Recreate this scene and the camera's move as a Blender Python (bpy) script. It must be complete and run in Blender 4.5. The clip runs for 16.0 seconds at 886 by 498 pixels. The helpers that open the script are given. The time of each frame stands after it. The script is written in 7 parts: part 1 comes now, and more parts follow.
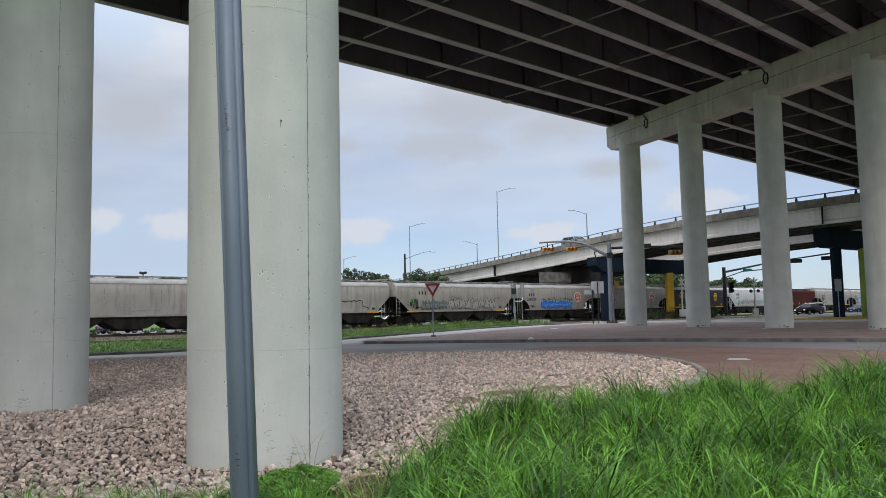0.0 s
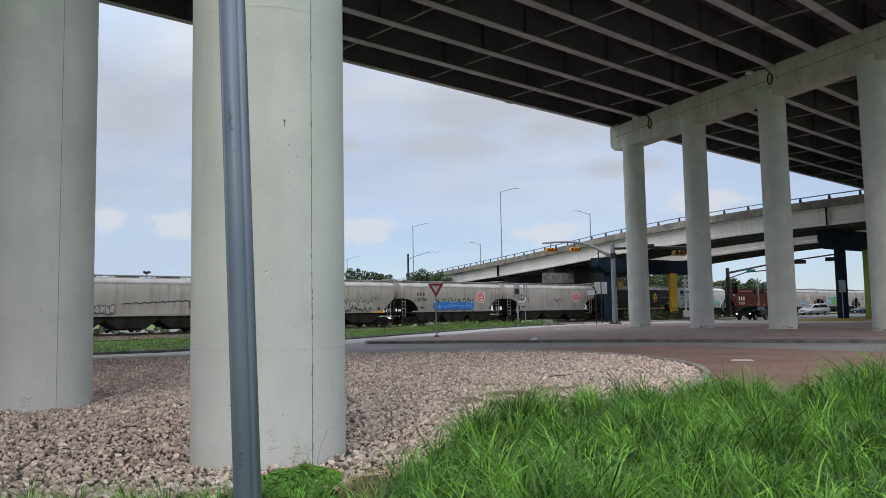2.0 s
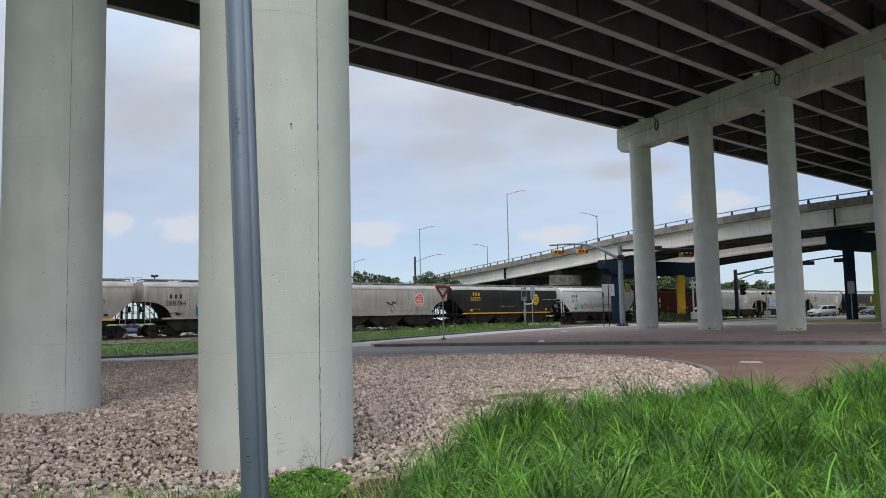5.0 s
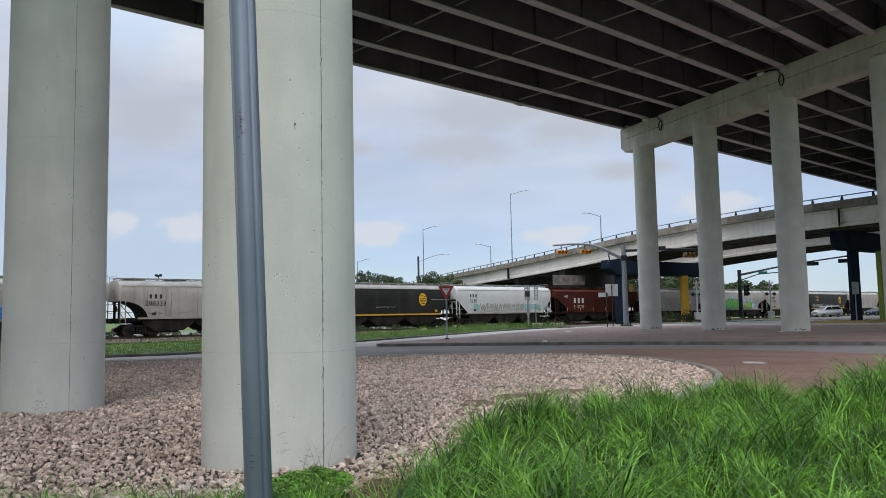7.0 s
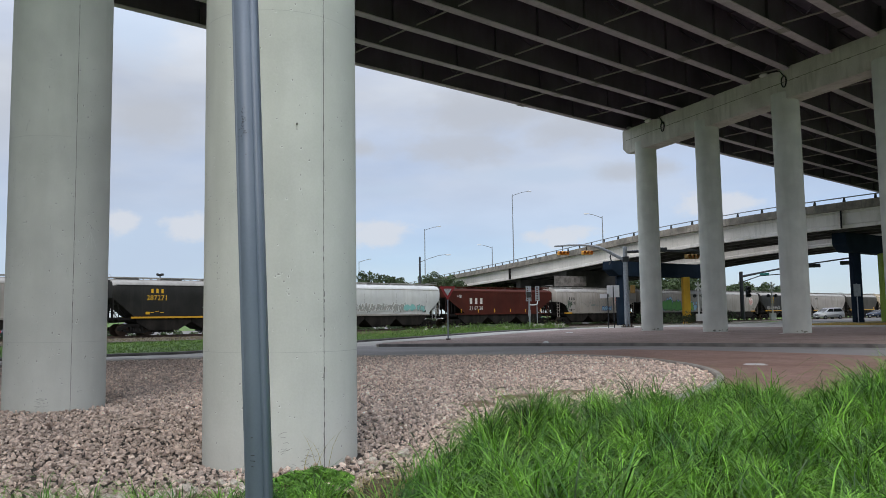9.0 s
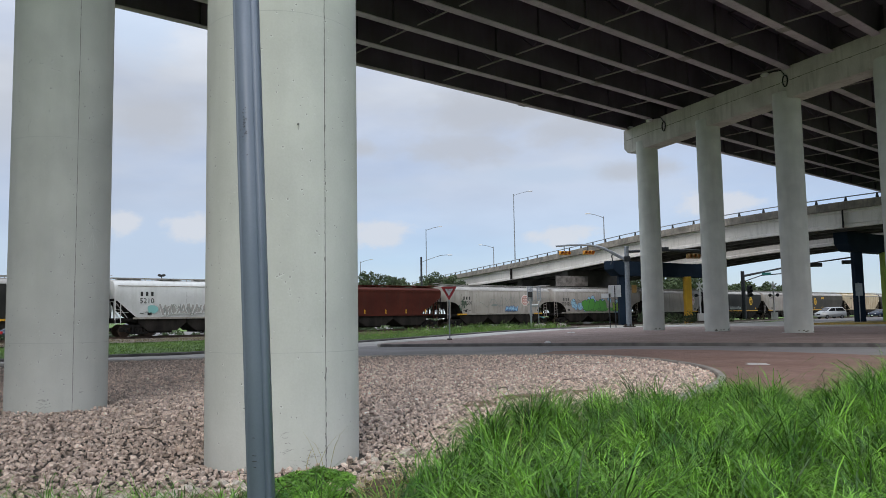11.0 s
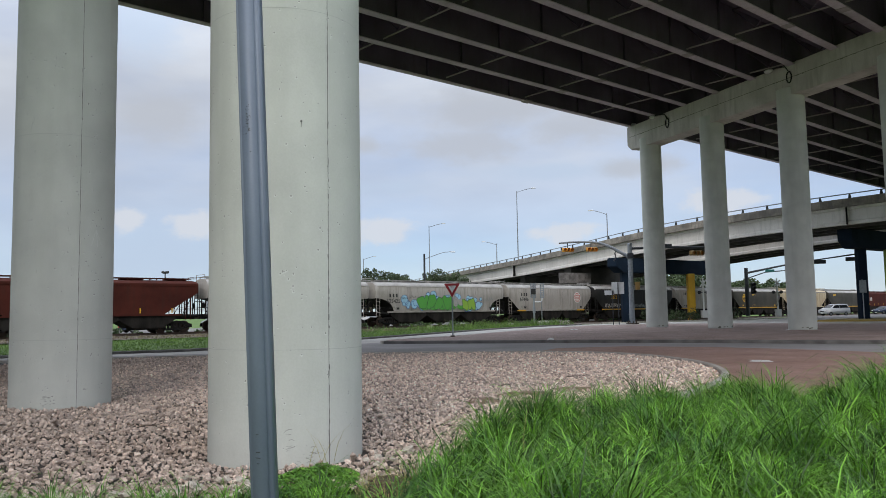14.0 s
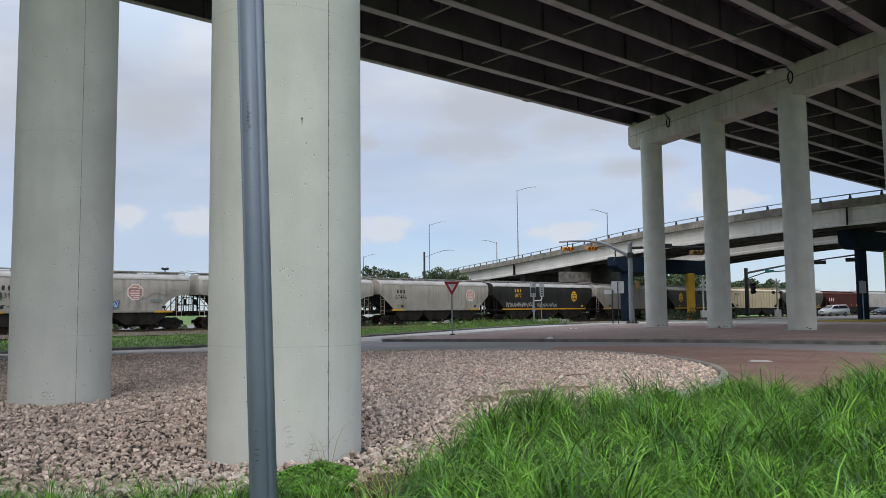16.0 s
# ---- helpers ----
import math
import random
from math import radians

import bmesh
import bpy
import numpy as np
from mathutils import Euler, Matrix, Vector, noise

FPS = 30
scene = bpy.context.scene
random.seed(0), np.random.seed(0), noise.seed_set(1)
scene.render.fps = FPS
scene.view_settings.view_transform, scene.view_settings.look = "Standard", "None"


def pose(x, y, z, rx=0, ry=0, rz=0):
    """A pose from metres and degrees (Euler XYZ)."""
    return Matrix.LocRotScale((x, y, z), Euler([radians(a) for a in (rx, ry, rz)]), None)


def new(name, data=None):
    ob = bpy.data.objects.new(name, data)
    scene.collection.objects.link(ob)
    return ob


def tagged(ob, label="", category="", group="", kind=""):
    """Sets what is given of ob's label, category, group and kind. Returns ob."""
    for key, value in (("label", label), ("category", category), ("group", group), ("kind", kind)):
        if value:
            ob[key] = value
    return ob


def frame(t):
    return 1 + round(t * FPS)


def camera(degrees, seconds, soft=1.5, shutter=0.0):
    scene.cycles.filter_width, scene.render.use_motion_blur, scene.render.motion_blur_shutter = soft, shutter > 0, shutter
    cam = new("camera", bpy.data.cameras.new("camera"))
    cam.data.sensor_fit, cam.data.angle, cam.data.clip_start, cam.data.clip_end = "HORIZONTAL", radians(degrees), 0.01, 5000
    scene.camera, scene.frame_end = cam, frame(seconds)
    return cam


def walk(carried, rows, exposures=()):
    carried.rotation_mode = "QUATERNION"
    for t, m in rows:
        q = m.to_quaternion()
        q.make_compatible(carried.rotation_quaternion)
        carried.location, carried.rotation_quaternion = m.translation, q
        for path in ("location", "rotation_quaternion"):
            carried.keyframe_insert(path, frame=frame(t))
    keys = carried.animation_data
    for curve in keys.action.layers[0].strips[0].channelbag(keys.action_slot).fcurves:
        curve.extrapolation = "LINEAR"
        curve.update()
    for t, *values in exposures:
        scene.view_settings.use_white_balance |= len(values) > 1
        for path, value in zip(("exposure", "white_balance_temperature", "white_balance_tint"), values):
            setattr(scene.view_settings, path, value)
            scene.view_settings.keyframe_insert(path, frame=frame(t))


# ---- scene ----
cam = camera(59.2, 16.0, soft=0.5)
PATH = [
    (0.0, pose(0, 0, 1.6, 94.654, 1.198, -0.965)),
    (0.5, pose(0, 0, 1.6, 94.665, 1.124, -0.910)),
    (1.0, pose(0, 0, 1.6, 94.659, 1.098, -0.847)),
    (1.5, pose(0, 0, 1.6, 94.661, 1.064, -0.782)),
    (2.0, pose(0, 0, 1.6, 94.669, 1.055, -0.735)),
    (2.5, pose(0, 0, 1.6, 94.689, 1.092, -0.658)),
    (3.0, pose(0, 0, 1.6, 94.722, 1.111, -0.540)),
    (3.5, pose(0, 0, 1.6, 94.782, 1.117, -0.433)),
    (4.0, pose(0, 0, 1.6, 94.835, 1.169, -0.358)),
    (6.5, pose(0, 0, 1.6, 94.884, 1.183, -0.026)),
    (7.0, pose(0, 0, 1.6, 94.870, 1.129, 0.026)),
    (7.5, pose(0, 0, 1.6, 94.887, 1.071, 0.077)),
    (8.0, pose(0, 0, 1.6, 94.888, 0.996, 0.085)),
    (8.5, pose(0, 0, 1.6, 94.900, 0.898, 0.105)),
    (9.0, pose(0, 0, 1.6, 94.903, 0.888, 0.119)),
    (11.5, pose(0, 0, 1.6, 94.915, 1.041, 0.277)),
    (12.0, pose(0, 0, 1.6, 94.874, 1.083, 0.336)),
    (12.5, pose(0, 0, 1.6, 94.835, 1.117, 0.403)),
    (13.0, pose(0, 0, 1.6, 94.802, 1.130, 0.440)),
    (13.5, pose(0, 0, 1.6, 94.768, 1.077, 0.432)),
    (14.0, pose(0, 0, 1.6, 94.694, 0.991, 0.456)),
    (14.5, pose(0, 0, 1.6, 94.642, 0.940, 0.451)),
    (15.0, pose(0, 0, 1.6, 94.590, 0.844, 0.444)),
    (15.5, pose(0, 0, 1.6, 94.576, 0.731, 0.444)),
    (16.0, pose(0, 0, 1.6, 94.560, 0.639, 0.431)),
]
walk(cam, PATH, exposures=[(0.0, 0.03, 6760, 12), (16.0, 0.03, 6760, 12)])

# ---- light ----
SUN_EL, SUN_AZ = radians(36), radians(194)
world = bpy.data.worlds.new("sky")
scene.world = world
world.use_nodes = True
wn, wl = world.node_tree.nodes, world.node_tree.links
wn.clear()
w_out, w_bg = wn.new("ShaderNodeOutputWorld"), wn.new("ShaderNodeBackground")
sky = wn.new("ShaderNodeTexSky")
sky.sky_type, sky.sun_disc = "NISHITA", False
sky.sun_elevation, sky.sun_rotation = SUN_EL, SUN_AZ
sky.air_density, sky.dust_density, sky.ozone_density = 1.0, 0.3, 3.0
tc, mp = wn.new("ShaderNodeTexCoord"), wn.new("ShaderNodeMapping")
mp.inputs["Scale"].default_value = (1.0, 1.0, 3.2)
mp.inputs["Location"].default_value = (0.35, 0.1, 0.2)
n1, n2 = wn.new("ShaderNodeTexNoise"), wn.new("ShaderNodeTexNoise")
for nd, sc, det, ro in ((n1, 3.0, 8, 0.53), (n2, 4.6, 7, 0.5)):
    nd.inputs["Scale"].default_value, nd.inputs["Detail"].default_value, nd.inputs["Roughness"].default_value = sc, det, ro
r1, r2 = wn.new("ShaderNodeValToRGB"), wn.new("ShaderNodeValToRGB")
r1.color_ramp.elements[0].position, r1.color_ramp.elements[1].position = 0.36, 0.55
r1.color_ramp.elements[0].color, r1.color_ramp.elements[1].color = (0.80, 0.80, 0.80, 1), (1.0, 1.0, 1.0, 1)
r2.color_ramp.elements[0].position, r2.color_ramp.elements[1].position = 0.40, 0.68
r2.color_ramp.elements[0].color, r2.color_ramp.elements[1].color = (5.75, 6.42, 7.36, 1), (4.95, 5.52, 6.38, 1)
cmix = wn.new("ShaderNodeMix")
cmix.data_type = "RGBA"
# an overcast sky grows brighter towards the zenith
sep, rise, lift = wn.new("ShaderNodeSeparateXYZ"), wn.new("ShaderNodeMapRange"), wn.new("ShaderNodeVectorMath")
rise.inputs["From Min"].default_value, rise.inputs["From Max"].default_value = 0.28, 1.0
rise.inputs["To Min"].default_value, rise.inputs["To Max"].default_value = 1.06, 3.3
lift.operation = "SCALE"
wl.new(tc.outputs["Generated"], sep.inputs["Vector"])
wl.new(sep.outputs["Z"], rise.inputs["Value"])
wl.new(tc.outputs["Generated"], mp.inputs["Vector"])
for nd in (n1, n2):
    wl.new(mp.outputs["Vector"], nd.inputs["Vector"])
wl.new(n1.outputs["Fac"], r1.inputs["Fac"])
wl.new(n2.outputs["Fac"], r2.inputs["Fac"])
# the cover thins out towards the horizon
thin, cover = wn.new("ShaderNodeMapRange"), wn.new("ShaderNodeMath")
thin.interpolation_type = "SMOOTHSTEP"
thin.inputs["From Min"].default_value, thin.inputs["From Max"].default_value = 0.05, 0.28
thin.inputs["To Min"].default_value, thin.inputs["To Max"].default_value = 0.64, 1.0
cover.operation = "MULTIPLY"
wl.new(sep.outputs["Z"], thin.inputs["Value"])
wl.new(thin.outputs["Result"], cover.inputs[0])
wl.new(r1.outputs["Color"], cover.inputs[1])
wl.new(cover.outputs[0], cmix.inputs["Factor"])
blue = wn.new("ShaderNodeVectorMath")
blue.operation = "MULTIPLY"
blue.inputs[1].default_value = (0.66, 0.89, 1.20)
wl.new(sky.outputs["Color"], blue.inputs[0])
wl.new(blue.outputs["Vector"], cmix.inputs["A"])
wl.new(r2.outputs["Color"], cmix.inputs["B"])
# clouds that stand apart: direction x, direction z, half width, half height
def cloud_mask(clouds, noise, ragged, inner, outer):
    best = None
    for cx, cz, cw, ch in clouds:
        sub, mul, ln = wn.new("ShaderNodeVectorMath"), wn.new("ShaderNodeVectorMath"), wn.new("ShaderNodeVectorMath")
        sub.operation, mul.operation, ln.operation = "SUBTRACT", "MULTIPLY", "LENGTH"
        sub.inputs[1].default_value, mul.inputs[1].default_value = (cx, 0, cz), (1 / cw, 0, 1 / ch)
        wl.new(tc.outputs["Generated"], sub.inputs[0])
        wl.new(sub.outputs["Vector"], mul.inputs[0])
        wl.new(mul.outputs["Vector"], ln.inputs[0])
        if best is None:
            best = ln.outputs["Value"]
        else:
            mn = wn.new("ShaderNodeMath")
            mn.operation = "MINIMUM"
            wl.new(best, mn.inputs[0])
            wl.new(ln.outputs["Value"], mn.inputs[1])
            best = mn.outputs[0]
    add, out = wn.new("ShaderNodeMath"), wn.new("ShaderNodeMapRange")
    add.operation = "MULTIPLY_ADD"
    add.inputs[1].default_value = ragged
    wl.new(noise.outputs["Fac"], add.inputs[0])
    wl.new(best, add.inputs[2])
    out.interpolation_type = "SMOOTHSTEP"
    out.inputs["From Min"].default_value, out.inputs["From Max"].default_value = outer + ragged / 2, inner + ragged / 2
    wl.new(add.outputs[0], out.inputs["Value"])
    return out.outputs["Result"]


mp3, n3, n4 = wn.new("ShaderNodeMapping"), wn.new("ShaderNodeTexNoise"), wn.new("ShaderNodeTexNoise")
mp3.inputs["Scale"].default_value = (1.0, 1.0, 1.7)
for nd, sc, ro in ((n3, 26.0, 0.6), (n4, 13.0, 0.62)):
    nd.inputs["Scale"].default_value, nd.inputs["Detail"].default_value, nd.inputs["Roughness"].default_value = sc, 7, ro
    wl.new(mp3.outputs["Vector"], nd.inputs["Vector"])
wl.new(tc.outputs["Generated"], mp3.inputs["Vector"])
HEAPS = ((-0.084, 0.104, 0.041, 0.018), (0.145, 0.098, 0.043, 0.0125), (-0.308, 0.111, 0.030, 0.018), (-0.381, 0.116, 0.018, 0.018), (0.330, 0.130, 0.045, 0.016))
GREY = ((0.010, 0.214, 0.090, 0.020), (0.045, 0.250, 0.085, 0.028), (0.158, 0.226, 0.070, 0.020), (-0.337, 0.243, 0.045, 0.024), (-0.106, 0.213, 0.024, 0.010), (0.240, 0.176, 0.050, 0.012))
CLEAR = ((-0.36, 0.070, 0.13, 0.030), (0.140, 0.176, 0.090, 0.011), (-0.355, 0.345, 0.045, 0.045), (-0.064, 0.162, 0.050, 0.009))
over = cmix.outputs["Result"]
for spots, nd, ragged, inner, outer, tone in ((CLEAR, n4, 2.6, 0.2, 1.7, (4.55, 5.75, 7.45)), (GREY, n4, 2.8, 0.15, 1.6, (4.48, 4.95, 5.66)), (HEAPS, n3, 2.2, 0.55, 1.25, (6.25, 6.72, 7.38))):
    heap = wn.new("ShaderNodeMix")
    heap.data_type = "RGBA"
    heap.inputs["B"].default_value = (*tone, 1)
    part_of = wn.new("ShaderNodeMath")
    part_of.operation = "MULTIPLY"
    part_of.inputs[1].default_value = 0.75
    wl.new(cloud_mask(spots, nd, ragged, inner, outer), part_of.inputs[0])
    wl.new(part_of.outputs[0], heap.inputs["Factor"])
    wl.new(over, heap.inputs["A"])
    over = heap.outputs["Result"]
wl.new(over, lift.inputs[0])
wl.new(rise.outputs["Result"], lift.inputs["Scale"])
wl.new(lift.outputs["Vector"], w_bg.inputs["Color"])
wl.new(w_bg.outputs["Background"], w_out.inputs["Surface"])
w_bg.inputs["Strength"].default_value = 0.10
sun = new("sun", bpy.data.lights.new("sun", "SUN"))
sun.data.energy, sun.data.angle, sun.data.color = 1.18, radians(35), (1.0, 0.96, 0.9)
sun.matrix_world = Matrix.Rotation(-SUN_AZ, 4, "Z") @ Matrix.Rotation(-(math.pi / 2 - SUN_EL), 4, "X")

# ---- materials ----
def mat(name, a, b, rough=0.8, scale=3.0, bump=0.15, fine=60.0, metal=0.0, spread=(0.35, 0.65), stain=0.0, stain_col=(0.1, 0.09, 0.08), squash=(1, 1, 1), vary=0.0, grain_f=0.3, spec=0.5):
    """Two tones mixed by broad noise, fine grain in colour and relief, and vertical stains where asked."""
    m = bpy.data.materials.new(name)
    m.use_nodes = True
    N, L = m.node_tree.nodes, m.node_tree.links
    bs = N["Principled BSDF"]
    co, mp_ = N.new("ShaderNodeTexCoord"), N.new("ShaderNodeMapping")
    mp_.inputs["Scale"].default_value = squash
    L.new(co.outputs["Object"], mp_.inputs["Vector"])
    big, small = N.new("ShaderNodeTexNoise"), N.new("ShaderNodeTexNoise")
    big.inputs["Scale"].default_value, big.inputs["Detail"].default_value = scale, 6
    small.inputs["Scale"].default_value, small.inputs["Detail"].default_value = fine, 4
    for nd in (big, small):
        L.new(mp_.outputs["Vector"], nd.inputs["Vector"])
    ramp = N.new("ShaderNodeValToRGB")
    ramp.color_ramp.elements[0].position, ramp.color_ramp.elements[1].position = spread
    ramp.color_ramp.elements[0].color, ramp.color_ramp.elements[1].color = (*a, 1), (*b, 1)
    L.new(big.outputs["Fac"], ramp.inputs["Fac"])
    grain = N.new("ShaderNodeMix")
    grain.data_type, grain.blend_type = "RGBA", "OVERLAY"
    grain.inputs["Factor"].default_value = grain_f
    L.new(ramp.outputs["Color"], grain.inputs["A"])
    L.new(small.outputs["Fac"], grain.inputs["B"])
    col = grain.outputs["Result"]
    if stain:
        st, mp2, rs = N.new("ShaderNodeTexNoise"), N.new("ShaderNodeMapping"), N.new("ShaderNodeValToRGB")
        mp2.inputs["Scale"].default_value = (1.3, 1.3, 0.16)
        st.inputs["Scale"].default_value, st.inputs["Detail"].default_value = 2.2, 8
        rs.color_ramp.elements[0].position, rs.color_ramp.elements[1].position = 0.5, 0.72
        rs.color_ramp.elements[1].color = (stain, stain, stain, 1)
        L.new(co.outputs["Object"], mp2.inputs["Vector"])
        L.new(mp2.outputs["Vector"], st.inputs["Vector"])
        L.new(st.outputs["Fac"], rs.inputs["Fac"])
        mx = N.new("ShaderNodeMix")
        mx.data_type = "RGBA"
        L.new(rs.outputs["Color"], mx.inputs["Factor"])
        L.new(col, mx.inputs["A"])
        mx.inputs["B"].default_value = (*stain_col, 1)
        col = mx.outputs["Result"]
    if vary:
        oi, hs, ma = N.new("ShaderNodeObjectInfo"), N.new("ShaderNodeHueSaturation"), N.new("ShaderNodeMapRange")
        ge, ad = N.new("ShaderNodeNewGeometry"), N.new("ShaderNodeMath")
        ad.operation = "ADD"
        fr = N.new("ShaderNodeMath")
        fr.operation = "FRACT"
        L.new(oi.outputs["Random"], ad.inputs[0])
        L.new(ge.outputs["Random Per Island"], ad.inputs[1])
        L.new(ad.outputs[0], fr.inputs[0])
        ma.inputs["To Min"].default_value, ma.inputs["To Max"].default_value = 1 - vary, 1 + vary
        L.new(fr.outputs[0], ma.inputs["Value"])
        L.new(ma.outputs["Result"], hs.inputs["Value"])
        L.new(col, hs.inputs["Color"])
        col = hs.outputs["Color"]
    L.new(col, bs.inputs["Base Color"])
    bs.inputs["Roughness"].default_value, bs.inputs["Metallic"].default_value = rough, metal
    bs.inputs["Specular IOR Level"].default_value = spec
    if bump:
        bp = N.new("ShaderNodeBump")
        bp.inputs["Strength"].default_value, bp.inputs["Distance"].default_value = bump, 0.02
        L.new(small.outputs["Fac"], bp.inputs["Height"])
        L.new(bp.outputs["Normal"], bs.inputs["Normal"])
    return m


def plain(name, c, rough=0.5, metal=0.0, glow=0.0):
    m = bpy.data.materials.new(name)
    m.use_nodes = True
    bs = m.node_tree.nodes["Principled BSDF"]
    bs.inputs["Base Color"].default_value = (*c, 1)
    bs.inputs["Roughness"].default_value, bs.inputs["Metallic"].default_value = rough, metal
    if glow:
        bs.inputs["Emission Color"].default_value, bs.inputs["Emission Strength"].default_value = (*c, 1), glow
    return m


def brick_mat(name, c1, c2, mortar, w=0.2, h=0.1, turn=0.0):
    m = mat(name, c1, c2, 0.85, 0.5, 0.2, 40)
    N, L = m.node_tree.nodes, m.node_tree.links
    bs = N["Principled BSDF"]
    src = bs.inputs["Base Color"].links[0].from_socket
    co, mp_, br = N.new("ShaderNodeTexCoord"), N.new("ShaderNodeMapping"), N.new("ShaderNodeTexBrick")
    mp_.inputs["Rotation"].default_value = (0, 0, turn)
    L.new(co.outputs["Object"], mp_.inputs["Vector"])
    L.new(mp_.outputs["Vector"], br.inputs["Vector"])
    for k, v in (("Scale", 1.0), ("Brick Width", w), ("Row Height", h), ("Mortar Size", 0.006), ("Bias", 0.0)):
        br.inputs[k].default_value = v
    br.inputs["Color1"].default_value, br.inputs["Color2"].default_value, br.inputs["Mortar"].default_value = (1, 1, 1, 1), (0.72, 0.72, 0.74, 1), (*mortar, 1)
    mx = N.new("ShaderNodeMix")
    mx.data_type, mx.blend_type = "RGBA", "MULTIPLY"
    mx.inputs["Factor"].default_value = 1
    L.new(src, mx.inputs["A"])
    L.new(br.outputs["Color"], mx.inputs["B"])
    L.new(mx.outputs["Result"], bs.inputs["Base Color"])
    return m


M_COLUMN = mat("column_concrete", (0.512, 0.520, 0.481), (0.612, 0.620, 0.571), 0.7, 0.9, 0.08, 45, stain=0.35, stain_col=(0.44, 0.45, 0.41), grain_f=0.10)
M_CAP = mat("cap_concrete", (0.47, 0.44, 0.405), (0.60, 0.57, 0.53), 0.85, 0.7, 0.18, 16, stain=0.5, stain_col=(0.30, 0.28, 0.245), grain_f=0.16)
M_STAIN = mat("mossy_stain", (0.13, 0.13, 0.10), (0.24, 0.24, 0.19), 0.95, 2.0, 0.1, 20)
M_SEAM = plain("form_seam", (0.15, 0.145, 0.135), 0.9)
M_JOINT = plain("form_joint", (0.43, 0.44, 0.41), 0.9)
M_RIM = plain("halo_and_scrape", (0.66, 0.67, 0.63), 0.9)
M_HOLE = plain("air_hole", (0.23, 0.226, 0.208), 0.95)
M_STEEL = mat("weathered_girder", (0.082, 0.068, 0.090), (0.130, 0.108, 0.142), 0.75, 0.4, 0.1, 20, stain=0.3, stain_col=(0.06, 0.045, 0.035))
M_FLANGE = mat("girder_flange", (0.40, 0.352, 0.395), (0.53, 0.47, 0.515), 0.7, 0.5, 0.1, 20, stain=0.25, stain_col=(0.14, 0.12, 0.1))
M_STRUT = mat("strut_steel", (0.24, 0.215, 0.215), (0.34, 0.305, 0.30), 0.7, 0.5, 0.1, 20)
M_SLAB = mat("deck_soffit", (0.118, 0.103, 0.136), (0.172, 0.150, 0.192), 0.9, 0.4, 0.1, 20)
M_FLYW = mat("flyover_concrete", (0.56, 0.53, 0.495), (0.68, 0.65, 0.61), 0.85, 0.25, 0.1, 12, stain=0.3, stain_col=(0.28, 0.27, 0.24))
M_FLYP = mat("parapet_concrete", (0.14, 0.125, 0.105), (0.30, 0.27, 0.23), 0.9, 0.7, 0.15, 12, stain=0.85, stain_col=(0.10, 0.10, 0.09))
M_DARK = mat("shaded_concrete", (0.045, 0.042, 0.039), (0.085, 0.080, 0.073), 0.9, 0.5, 0.1, 12)
M_BLUEP = mat("navy_painted_pier", (0.006, 0.014, 0.026), (0.010, 0.020, 0.036), 0.85, 0.6, 0.05, 20, spec=0.15)
M_YELP = mat("yellow_painted_column", (0.72, 0.40, 0.02), (0.8, 0.47, 0.03), 0.5, 0.8, 0.05, 20, stain=0.35, stain_col=(0.45, 0.28, 0.06))
M_LIME = mat("lime_painted_column", (0.24, 0.36, 0.04), (0.3, 0.43, 0.06), 0.5, 0.8, 0.05, 20)
M_TAR = mat("dark_asphalt", (0.13, 0.122, 0.118), (0.20, 0.188, 0.18), 0.9, 0.25, 0.2, 40)
M_ASPHALT = mat("worn_asphalt", (0.245, 0.232, 0.228), (0.335, 0.318, 0.312), 0.9, 0.25, 0.2, 40, squash=(1, 1, 1))
M_CONC = mat("concrete_road", (0.37, 0.35, 0.325), (0.48, 0.455, 0.425), 0.9, 0.22, 0.15, 25, stain=0.0)
M_KERB = mat("kerb_concrete", (0.35, 0.32, 0.285), (0.50, 0.46, 0.41), 0.9, 1.5, 0.2, 30)
M_KERBD = mat("dark_kerb", (0.095, 0.088, 0.083), (0.20, 0.186, 0.176), 0.9, 1.5, 0.2, 30)
M_BRICK = brick_mat("paving_brick_island", (0.32, 0.225, 0.195), (0.43, 0.315, 0.28), (0.5, 0.48, 0.46), 0.2, 0.1, 0.6)
M_APRON = brick_mat("paving_brick_apron", (0.345, 0.200, 0.155), (0.445, 0.275, 0.224), (0.62, 0.6, 0.58), 0.2, 0.1, 0.3)
M_BED = mat("gravel_bed", (0.04, 0.034, 0.029), (0.085, 0.072, 0.062), 0.95, 2.0, 0.6, 25)
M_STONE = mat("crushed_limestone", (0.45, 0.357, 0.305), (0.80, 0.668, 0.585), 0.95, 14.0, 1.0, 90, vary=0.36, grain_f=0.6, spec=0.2)
